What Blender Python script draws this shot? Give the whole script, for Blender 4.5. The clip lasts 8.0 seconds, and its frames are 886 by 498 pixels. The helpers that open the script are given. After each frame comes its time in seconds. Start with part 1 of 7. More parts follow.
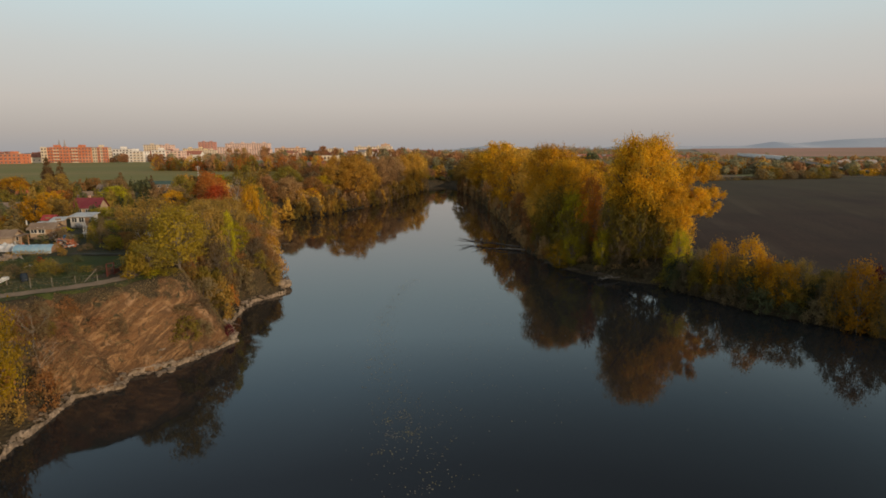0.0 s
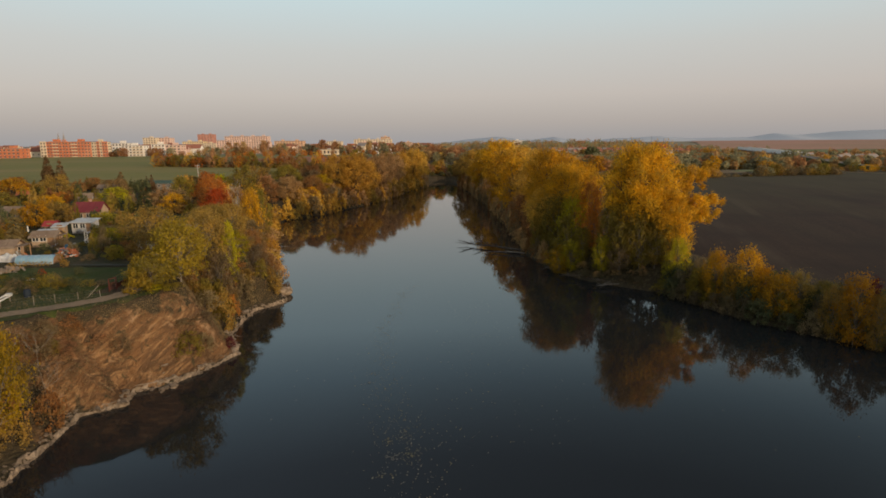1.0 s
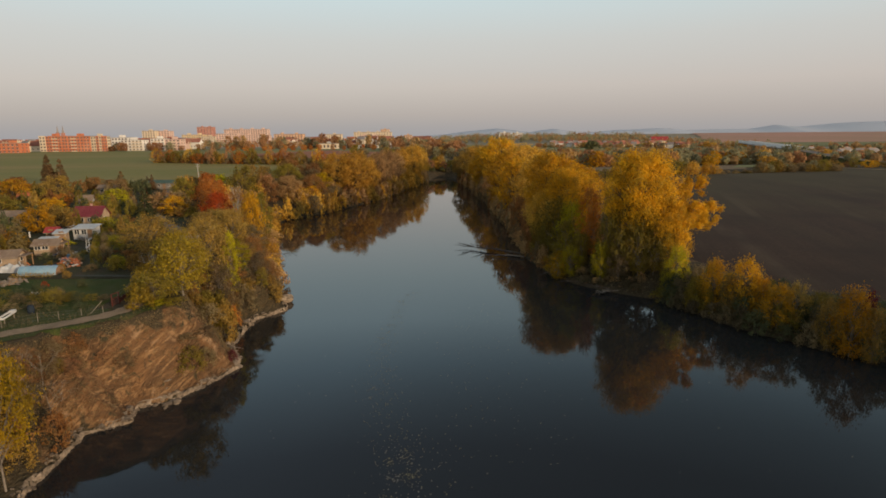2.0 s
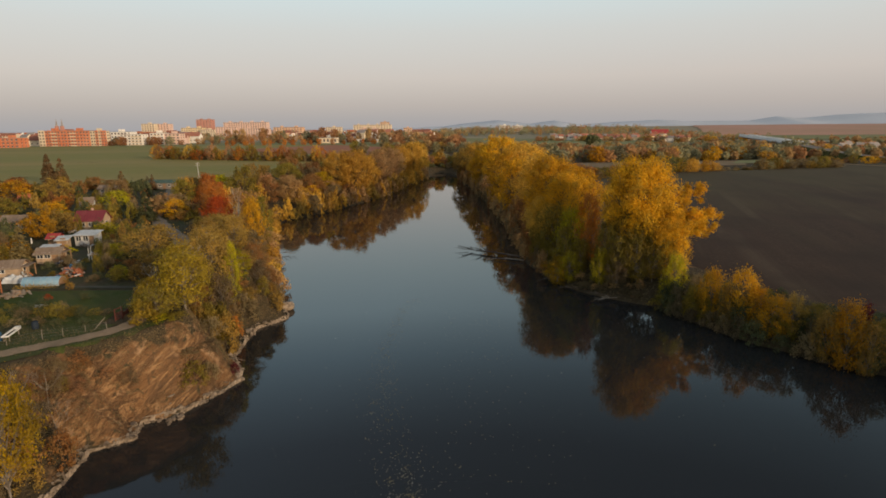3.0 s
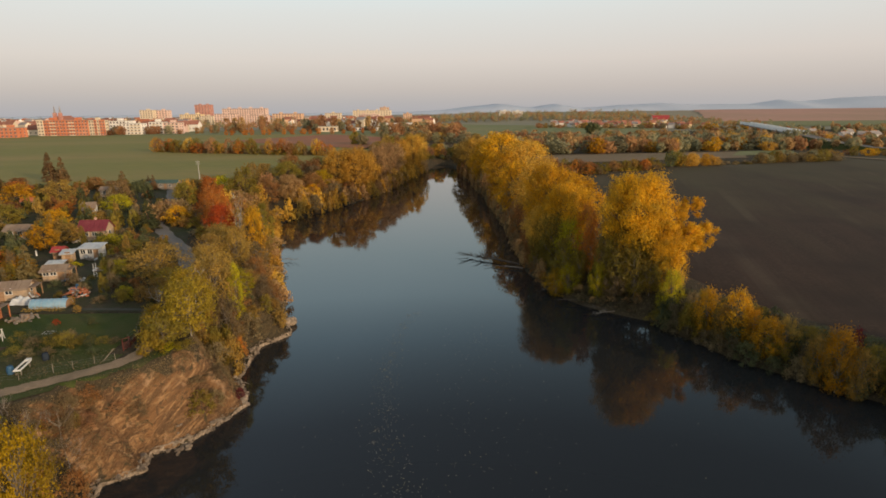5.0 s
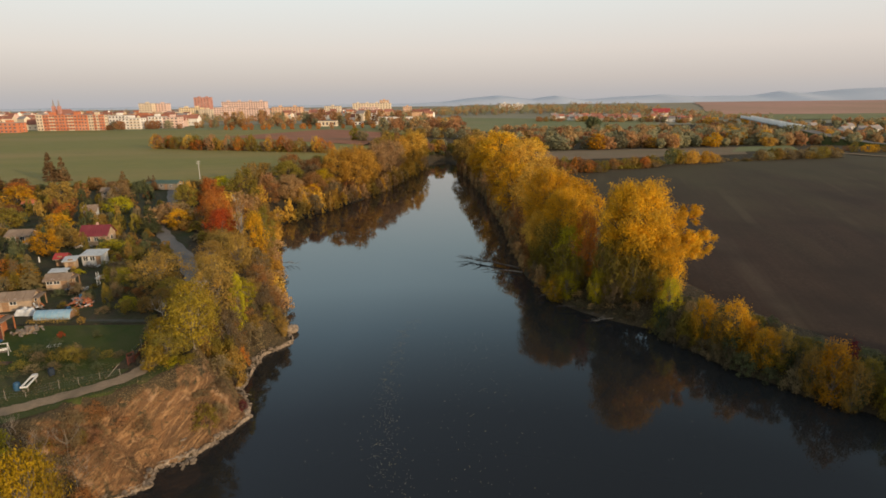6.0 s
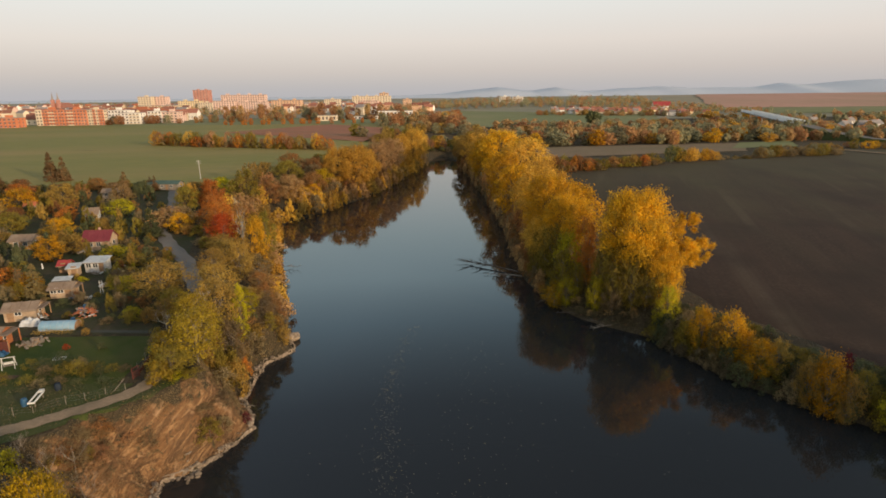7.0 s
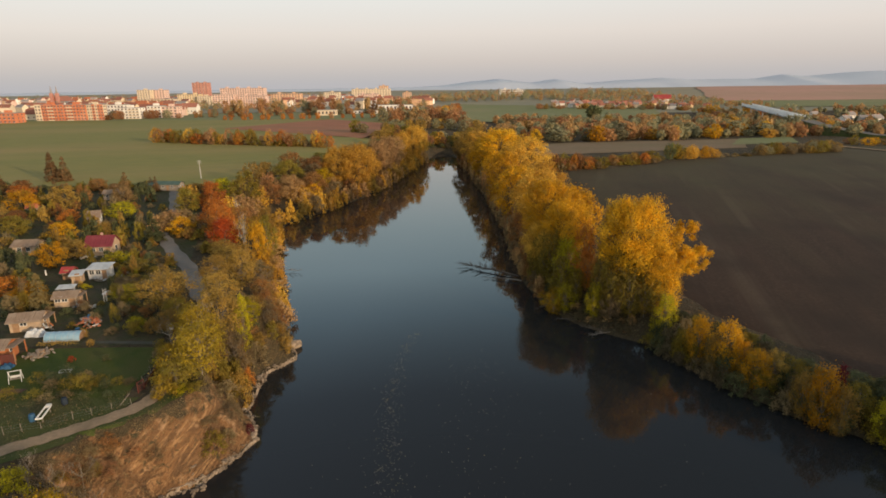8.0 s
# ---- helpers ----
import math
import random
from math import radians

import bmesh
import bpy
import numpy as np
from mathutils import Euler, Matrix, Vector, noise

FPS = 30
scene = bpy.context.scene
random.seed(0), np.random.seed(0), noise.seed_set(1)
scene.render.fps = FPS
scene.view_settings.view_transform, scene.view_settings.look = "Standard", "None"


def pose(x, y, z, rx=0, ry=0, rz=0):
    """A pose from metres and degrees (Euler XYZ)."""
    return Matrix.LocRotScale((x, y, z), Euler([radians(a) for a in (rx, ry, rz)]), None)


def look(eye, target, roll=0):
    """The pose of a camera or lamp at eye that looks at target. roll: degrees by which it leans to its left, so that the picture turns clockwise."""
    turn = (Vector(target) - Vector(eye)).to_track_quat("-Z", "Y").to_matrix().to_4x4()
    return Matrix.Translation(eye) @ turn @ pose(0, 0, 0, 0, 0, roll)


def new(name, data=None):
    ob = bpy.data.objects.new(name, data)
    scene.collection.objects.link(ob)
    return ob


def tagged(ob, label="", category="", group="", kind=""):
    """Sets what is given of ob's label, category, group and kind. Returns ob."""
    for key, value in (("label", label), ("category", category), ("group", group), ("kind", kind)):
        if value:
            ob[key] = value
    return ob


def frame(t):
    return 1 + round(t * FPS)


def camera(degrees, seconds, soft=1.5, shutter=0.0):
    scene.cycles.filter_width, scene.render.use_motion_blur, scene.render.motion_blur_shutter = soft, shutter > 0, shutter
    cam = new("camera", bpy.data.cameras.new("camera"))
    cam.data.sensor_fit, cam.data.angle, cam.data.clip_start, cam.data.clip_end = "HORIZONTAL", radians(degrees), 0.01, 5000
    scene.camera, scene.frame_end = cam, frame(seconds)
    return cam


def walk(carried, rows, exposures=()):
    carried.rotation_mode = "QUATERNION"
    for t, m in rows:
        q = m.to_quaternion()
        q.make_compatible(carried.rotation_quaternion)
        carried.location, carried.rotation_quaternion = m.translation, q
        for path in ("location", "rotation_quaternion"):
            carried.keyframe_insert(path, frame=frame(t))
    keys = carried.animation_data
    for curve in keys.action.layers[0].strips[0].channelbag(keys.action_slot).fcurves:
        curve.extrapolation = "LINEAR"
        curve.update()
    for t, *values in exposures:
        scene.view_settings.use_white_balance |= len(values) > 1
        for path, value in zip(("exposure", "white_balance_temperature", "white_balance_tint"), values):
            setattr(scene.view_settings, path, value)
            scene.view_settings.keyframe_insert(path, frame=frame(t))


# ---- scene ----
cam = camera(75.19, 8.0, 1.7)
# seconds, x, y, z, yaw, pitch, roll: a drone rising straight up over the river while it tips down
PATH = [
    (0, 0.000, 0.000, 21.162, 0.000, -9.494, -0.401),
    (0.5, 0.027, 0.008, 22.436, 0.005, -9.908, -0.420),
    (1, 0.052, 0.013, 23.724, 0.010, -10.321, -0.440),
    (1.5, 0.076, 0.014, 25.025, 0.015, -10.732, -0.460),
    (2, 0.097, 0.012, 26.340, 0.020, -11.143, -0.479),
    (2.5, 0.118, 0.006, 27.668, 0.025, -11.552, -0.499),
    (3, 0.136, -0.003, 29.009, 0.029, -11.960, -0.519),
    (3.5, 0.153, -0.016, 30.364, 0.034, -12.367, -0.538),
    (4, 0.168, -0.032, 31.732, 0.039, -12.773, -0.558),
    (4.5, 0.181, -0.051, 33.114, 0.044, -13.178, -0.578),
    (5, 0.193, -0.075, 34.509, 0.049, -13.581, -0.597),
    (5.5, 0.203, -0.101, 35.918, 0.054, -13.983, -0.617),
    (6, 0.211, -0.131, 37.340, 0.059, -14.384, -0.637),
    (6.5, 0.218, -0.165, 38.775, 0.064, -14.784, -0.656),
    (7, 0.222, -0.202, 40.224, 0.069, -15.183, -0.676),
    (7.5, 0.226, -0.243, 41.686, 0.074, -15.581, -0.696),
    (8, 0.227, -0.287, 43.162, 0.079, -15.977, -0.715),
]
walk(cam, [(t, pose(x, y, z, 90 + pitch, 0, yaw) @ pose(0, 0, 0, 0, 0, roll)) for t, x, y, z, yaw, pitch, roll in PATH], [(0.0, -0.28), (4.0, 0.0), (8.0, 0.26)])

# ---------- world, sun ----------
SUN_AZ, SUN_EL = 132.0, 10.5          # degrees clockwise from the river's axis, degrees above the horizon
world = bpy.data.worlds.new("dusk_sky")
scene.world = world
world.use_nodes = True
wn, wl = world.node_tree.nodes, world.node_tree.links
wn.clear()
sky = wn.new("ShaderNodeTexSky")
sky.sky_type = "NISHITA"
sky.sun_disc = False
sky.sun_elevation = radians(SUN_EL)
sky.sun_rotation = radians(SUN_AZ)
sky.air_density, sky.dust_density, sky.ozone_density = 1.0, 2.5, 1.0
wco = wn.new("ShaderNodeTexCoord")
wsep = wn.new("ShaderNodeSeparateXYZ")
wramp = wn.new("ShaderNodeValToRGB")
for at, col in ((0.0, (0.47, 0.455, 0.47)), (0.014, (0.505, 0.475, 0.47)), (0.035, (0.58, 0.52, 0.49)), (0.08, (0.715, 0.64, 0.59)), (0.15, (0.75, 0.745, 0.71)), (0.24, (0.75, 0.92, 0.945)), (0.31, (0.80, 1.07, 1.17)), (0.38, (0.58, 0.84, 1.0)), (0.5, (0.31, 0.41, 0.52)), (0.62, (0.31, 0.395, 0.51)), (0.75, (0.30, 0.385, 0.52)), (1.0, (0.14, 0.19, 0.28))):
    el = wramp.color_ramp.elements.new(at)
    el.color = (*col, 1)
wramp.color_ramp.elements.remove(wramp.color_ramp.elements[0])
wramp.color_ramp.elements.remove(wramp.color_ramp.elements[-1])
wmix = wn.new("ShaderNodeMix")
wmix.data_type = "RGBA"
wmix.inputs["Factor"].default_value = 0.85
wscale = wn.new("ShaderNodeMix")
wscale.data_type = "RGBA"
wscale.blend_type = "MULTIPLY"
wscale.inputs["Factor"].default_value = 1.0
wscale.inputs["B"].default_value = (0.12, 0.12, 0.12, 1)
bg = wn.new("ShaderNodeBackground")
bg.inputs["Strength"].default_value = 1.0
wout = wn.new("ShaderNodeOutputWorld")
wl.new(wco.outputs["Generated"], wsep.inputs[0])
wl.new(wsep.outputs["Z"], wramp.inputs[0])
wl.new(sky.outputs[0], wscale.inputs["A"])
wl.new(wscale.outputs["Result"], wmix.inputs["A"])
wl.new(wramp.outputs[0], wmix.inputs["B"])
# the upper sky thins a right angle away from the sun, as clear air scatters least sideways
wdot = wn.new("ShaderNodeVectorMath")
wdot.operation = "DOT_PRODUCT"
wdot.inputs[1].default_value = (math.sin(radians(SUN_AZ)) * math.cos(radians(SUN_EL)), math.cos(radians(SUN_AZ)) * math.cos(radians(SUN_EL)), math.sin(radians(SUN_EL)))
wsq = wn.new("ShaderNodeMath")
wsq.operation = "MULTIPLY"
wphase = wn.new("ShaderNodeMapRange")
wphase.inputs["From Max"].default_value = 0.42
wphase.inputs["To Min"].default_value = 0.48
wphase.clamp = True
whigh = wn.new("ShaderNodeMapRange")
whigh.interpolation_type = "SMOOTHSTEP"
whigh.inputs["From Min"].default_value, whigh.inputs["From Max"].default_value = 0.18, 0.44
wair = wn.new("ShaderNodeMix")
wair.data_type = "RGBA"
wair.blend_type = "MULTIPLY"
wl.new(wco.outputs["Generated"], wdot.inputs[0])
wl.new(wdot.outputs["Value"], wsq.inputs[0])
wl.new(wdot.outputs["Value"], wsq.inputs[1])
wl.new(wsq.outputs[0], wphase.inputs["Value"])
wl.new(wsep.outputs["Z"], whigh.inputs["Value"])
wl.new(whigh.outputs["Result"], wair.inputs["Factor"])
wl.new(wmix.outputs["Result"], wair.inputs["A"])
wl.new(wphase.outputs["Result"], wair.inputs["B"])
# the glow of the evening sky widens round the low sun
wglow = wn.new("ShaderNodeMapRange")
wglow.interpolation_type = "SMOOTHSTEP"
wglow.inputs["From Min"].default_value, wglow.inputs["From Max"].default_value = -0.05, 0.9
wglow.inputs["To Min"].default_value, wglow.inputs["To Max"].default_value = 0.0, 1.0
wwarm = wn.new("ShaderNodeMix")
wwarm.data_type = "RGBA"
wwarm.blend_type = "ADD"
wwarm.inputs["B"].default_value = (1.15, 0.98, 0.80, 1)
wl.new(wdot.outputs["Value"], wglow.inputs["Value"])
wlow = wn.new("ShaderNodeMapRange")
wlow.interpolation_type = "SMOOTHSTEP"
wlow.inputs["From Min"].default_value, wlow.inputs["From Max"].default_value = 0.0, 0.6
wlow.inputs["To Min"].default_value, wlow.inputs["To Max"].default_value = 1.0, 0.12
wpart = wn.new("ShaderNodeMath")
wpart.operation = "MULTIPLY"
wl.new(wsep.outputs["Z"], wlow.inputs["Value"])
wl.new(wglow.outputs["Result"], wpart.inputs[0])
wl.new(wlow.outputs["Result"], wpart.inputs[1])
wl.new(wpart.outputs[0], wwarm.inputs["Factor"])
wl.new(wair.outputs["Result"], wwarm.inputs["A"])
wl.new(wwarm.outputs["Result"], bg.inputs["Color"])
wl.new(bg.outputs[0], wout.inputs[0])
sun = new("sun", bpy.data.lights.new("sun", "SUN"))
sun.data.energy = 3.4
sun.data.angle = radians(1.0)
sun.data.color = (1.0, 0.76, 0.50)
to_sun = Vector((math.sin(radians(SUN_AZ)) * math.cos(radians(SUN_EL)), math.cos(radians(SUN_AZ)) * math.cos(radians(SUN_EL)), math.sin(radians(SUN_EL))))
sun.matrix_world = look((60, -60, 80), Vector((60, -60, 80)) - to_sun)
scene.view_settings.exposure = 0.0

# ---------- materials ----------
def nodes_of(name):
    m = bpy.data.materials.new(name)
    m.use_nodes = True
    n, l = m.node_tree.nodes, m.node_tree.links
    return m, n, l, n["Principled BSDF"]


def mix_node(n, l, a, b, fac, blend="MIX"):
    k = n.new("ShaderNodeMix")
    k.data_type, k.blend_type = "RGBA", blend
    for sock, v in (("A", a), ("B", b)):
        if isinstance(v, tuple):
            k.inputs[sock].default_value = (*v, 1)
        else:
            l.new(v, k.inputs[sock])
    if isinstance(fac, float):
        k.inputs["Factor"].default_value = fac
    else:
        l.new(fac, k.inputs["Factor"])
    return k.outputs["Result"]


def noise_node(n, l, vec, scale, detail=4.0, lo=0.35, hi=0.65, warp=0.0):
    t = n.new("ShaderNodeTexNoise")
    t.inputs["Distortion"].default_value = warp
    t.inputs["Scale"].default_value, t.inputs["Detail"].default_value = scale, detail
    l.new(vec, t.inputs["Vector"])
    r = n.new("ShaderNodeMapRange")
    r.inputs["From Min"].default_value, r.inputs["From Max"].default_value = lo, hi
    l.new(t.outputs["Fac"], r.inputs["Value"])
    return r.outputs["Result"]


def coords(n, l, stretch=(1, 1, 1), turn=(0, 0, 0)):
    c = n.new("ShaderNodeTexCoord")
    m = n.new("ShaderNodeMapping")
    m.vector_type = "TEXTURE"
    m.inputs["Scale"].default_value = [1 / a for a in stretch]
    m.inputs["Rotation"].default_value = [radians(a) for a in turn]
    l.new(c.outputs["Object"], m.inputs["Vector"])
    return m.outputs["Vector"]


def surface(name, c1, c2, c3, fine=3.0, coarse=0.15, rough=0.9, bump=0.3, bump_scale=6.0, metal=0.0, stretch=(1, 1, 1), turn=(0, 0, 0), spread=0.0):
    """Two colours in a fine grain, a third in coarse stains, with relief."""
    m, n, l, p = nodes_of(name)
    v = coords(n, l, stretch, turn)
    col = mix_node(n, l, c1, c2, noise_node(n, l, v, fine, 6))
    col = mix_node(n, l, col, c3, noise_node(n, l, v, coarse, 4, 0.45, 0.75))
    if spread:
        info = n.new("ShaderNodeObjectInfo")
        hs = n.new("ShaderNodeHueSaturation")
        r = n.new("ShaderNodeMapRange")
        r.inputs["To Min"].default_value, r.inputs["To Max"].default_value = 1 - spread, 1 + spread
        l.new(info.outputs["Random"], r.inputs["Value"])
        l.new(r.outputs["Result"], hs.inputs["Value"])
        l.new(col, hs.inputs["Color"])
        col = hs.outputs["Color"]
    l.new(col, p.inputs["Base Color"])
    p.inputs["Roughness"].default_value, p.inputs["Metallic"].default_value = rough, metal
    p.inputs["Specular IOR Level"].default_value = 0.12
    if bump:
        b = n.new("ShaderNodeBump")
        b.inputs["Strength"].default_value, b.inputs["Distance"].default_value = bump, 0.2
        l.new(noise_node(n, l, v, bump_scale, 8, 0.2, 0.8), b.inputs["Height"])
        l.new(b.outputs["Normal"], p.inputs["Normal"])
    return m


def foliage(name, c1, c2, c3):
    """Leaves: each one differs, whole boughs drift to the third colour, and light shines through."""
    m, n, l, p = nodes_of(name)
    geo = n.new("ShaderNodeNewGeometry")
    info = n.new("ShaderNodeObjectInfo")
    v = coords(n, l)
    add = n.new("ShaderNodeVectorMath")
    add.operation = "ADD"
    l.new(v, add.inputs[0])
    l.new(info.outputs["Location"], add.inputs[1])
    col = mix_node(n, l, c1, c2, geo.outputs["Random Per Island"])
    col = mix_node(n, l, col, c3, noise_node(n, l, add.outputs[0], 0.45, 3, 0.45, 0.68))
    hs = n.new("ShaderNodeHueSaturation")
    for sock, lo, hi in (("Value", 0.78, 1.2), ("Hue", 0.494, 0.507)):
        r = n.new("ShaderNodeMapRange")
        r.inputs["To Min"].default_value, r.inputs["To Max"].default_value = lo, hi
        l.new(info.outputs["Random"], r.inputs["Value"])
        l.new(r.outputs["Result"], hs.inputs[sock])
    l.new(col, hs.inputs["Color"])
    l.new(hs.outputs["Color"], p.inputs["Base Color"])
    p.inputs["Roughness"].default_value = 0.65
    p.inputs["Specular IOR Level"].default_value = 0.12
    tr = n.new("ShaderNodeBsdfTranslucent")
    l.new(hs.outputs["Color"], tr.inputs["Color"])
    ms = n.new("ShaderNodeMixShader")
    ms.inputs[0].default_value = 0.42
    l.new(p.outputs[0], ms.inputs[1])
    l.new(tr.outputs[0], ms.inputs[2])
    l.new(ms.outputs[0], n["Material Output"].inputs["Surface"])
    return m


LEAF = {
    "gold": foliage("leaf_gold", (0.78, 0.405, 0.015), (0.63, 0.33, 0.017), (0.37, 0.225, 0.026)),
    "amber": foliage("leaf_amber", (0.62, 0.295, 0.01), (0.48, 0.235, 0.013), (0.28, 0.17, 0.024)),
    "tan": foliage("leaf_tan", (0.72, 0.395, 0.05), (0.58, 0.325, 0.05), (0.43, 0.265, 0.05)),
    "yellow": foliage("leaf_yellow", (0.53, 0.33, 0.008), (0.38, 0.235, 0.01), (0.21, 0.135, 0.016)),
    "ochre": foliage("leaf_ochre", (0.43, 0.25, 0.05), (0.325, 0.195, 0.045), (0.245, 0.165, 0.046)),
    "orange": foliage("leaf_orange", (0.60, 0.19, 0.029), (0.46, 0.16, 0.029), (0.32, 0.15, 0.039)),
    "red": foliage("leaf_red", (0.62, 0.12, 0.02), (0.47, 0.085, 0.02), (0.33, 0.07, 0.02)),
    "crimson": foliage("leaf_crimson", (0.16, 0.02, 0.026), (0.11, 0.018, 0.023), (0.08, 0.02, 0.023)),
    "olive": foliage("leaf_olive", (0.235, 0.175, 0.028), (0.19, 0.147, 0.027), (0.3, 0.198, 0.032)),
    "mustard": foliage("leaf_mustard", (0.385, 0.25, 0.02), (0.3, 0.2, 0.021), (0.225, 0.155, 0.026)),
    "lime": foliage("leaf_lime", (0.52, 0.42, 0.014), (0.4, 0.33, 0.016), (0.25, 0.21, 0.022)),
    "green": foliage("leaf_green", (0.11, 0.118, 0.052), (0.08, 0.092, 0.044), (0.155, 0.137, 0.052)),
    "dull": foliage("leaf_dull", (0.275, 0.187, 0.09), (0.21, 0.148, 0.075), (0.175, 0.134, 0.068)),
    "rust": foliage("leaf_rust", (0.36, 0.155, 0.05), (0.27, 0.125, 0.044), (0.22, 0.135, 0.05)),
    "spruce": foliage("leaf_spruce", (0.33, 0.185, 0.078), (0.25, 0.15, 0.065), (0.18, 0.125, 0.055)),
    "bluespruce": foliage("leaf_bluespruce", (0.33, 0.25, 0.1), (0.26, 0.2, 0.083), (0.28, 0.19, 0.062)),
    # the next three leaf colours are lightened to hold distance haze
    "farbrown": foliage("leaf_haze_brown", (0.52, 0.3, 0.12), (0.42, 0.25, 0.105), (0.36, 0.23, 0.1)),
    "farrust": foliage("leaf_haze_rust", (0.484, 0.22, 0.094), (0.385, 0.193, 0.088), (0.319, 0.193, 0.088)),
    "fargreen": foliage("leaf_haze_green", (0.259, 0.237, 0.138), (0.209, 0.198, 0.116), (0.341, 0.264, 0.121)),
    "dark": foliage("leaf_dark", (0.16, 0.118, 0.062), (0.12, 0.092, 0.05), (0.105, 0.088, 0.042)),
    "pale": foliage("leaf_pale", (0.40, 0.36, 0.286), (0.34, 0.29, 0.208), (0.45, 0.36, 0.156)),
}
BARK = surface("bark", (0.10, 0.075, 0.055), (0.06, 0.045, 0.035), (0.13, 0.11, 0.085), 6, 0.6, bump_scale=10, stretch=(1, 1, 0.3))
BARK_PALE = surface("bark_pale", (0.42, 0.37, 0.30), (0.30, 0.26, 0.20), (0.2, 0.17, 0.13), 6, 0.6, stretch=(1, 1, 0.3))
DEADWOOD = surface("deadwood", (0.22, 0.18, 0.14), (0.14, 0.11, 0.085), (0.3, 0.26, 0.21), 5, 0.5)
LAWN = surface("lawn", (0.038, 0.055, 0.008), (0.050, 0.061, 0.011), (0.067, 0.064, 0.017), 2.5, 0.2, bump=0.4, bump_scale=5)
VERGE = surface("verge_grass", (0.044, 0.057, 0.013), (0.057, 0.062, 0.017), (0.078, 0.066, 0.027), 2.2, 0.2, bump=0.5, bump_scale=4)


def bank_material():
    """Grassy earth that gives way to bare streaked soil where the bank has slid."""
    m, n, l, p = nodes_of("eroded_bank")
    v = coords(n, l)
    run = coords(n, l, (0.4, 1.2, 1.2), (0, -20.4, 80))
    rill = coords(n, l, (0.2, 1.1, 1.1), (0, -20.4, 66))
    grass = mix_node(n, l, (0.07, 0.05, 0.028), (0.048, 0.039, 0.022), noise_node(n, l, v, 1.2, 6))
    grass = mix_node(n, l, grass, (0.08, 0.057, 0.03), noise_node(n, l, v, 0.25, 4, 0.42, 0.7))
    soil = mix_node(n, l, (0.19, 0.096, 0.041), (0.115, 0.062, 0.03), noise_node(n, l, run, 0.5, 10, 0.4, 0.62, 1.2))
    soil = mix_node(n, l, soil, (0.31, 0.172, 0.078), noise_node(n, l, rill, 0.75, 12, 0.5, 0.66, 2.6))
    soil = mix_node(n, l, soil, (0.115, 0.064, 0.032), noise_node(n, l, run, 1.3, 12, 0.55, 0.68, 2.0))
    soil = mix_node(n, l, soil, (0.37, 0.222, 0.118), noise_node(n, l, v, 0.55, 11, 0.56, 0.70, 0.9))
    soil = mix_node(n, l, soil, (0.06, 0.048, 0.025), noise_node(n, l, v, 0.9, 10, 0.60, 0.70, 0.8))
    at = n.new("ShaderNodeAttribute")
    at.attribute_name = "bare"
    ad = n.new("ShaderNodeMath")
    ad.operation = "MULTIPLY_ADD"
    l.new(noise_node(n, l, v, 0.45, 9, 0.32, 0.68, 0.6), ad.inputs[0])
    ad.inputs[1].default_value = 1.0
    l.new(at.outputs["Fac"], ad.inputs[2])
    r = n.new("ShaderNodeMapRange")
    r.inputs["From Min"].default_value, r.inputs["From Max"].default_value = 0.85, 1.1
    l.new(ad.outputs[0], r.inputs["Value"])
    l.new(mix_node(n, l, grass, soil, r.outputs["Result"]), p.inputs["Base Color"])
    p.inputs["Roughness"].default_value = 0.95
    p.inputs["Specular IOR Level"].default_value = 0.15
    b = n.new("ShaderNodeBump")
    b.inputs["Strength"].default_value, b.inputs["Distance"].default_value = 0.8, 0.5
    l.new(noise_node(n, l, run, 2.4, 12, 0.25, 0.75, 0.8), b.inputs["Height"])
    l.new(b.outputs["Normal"], p.inputs["Normal"])
    return m


BANK = bank_material()
STONE = surface("pale_rock", (0.42, 0.315, 0.22), (0.24, 0.18, 0.125), (0.11, 0.082, 0.056), 3.5, 0.9, bump=0.8, bump_scale=6, spread=0.25)


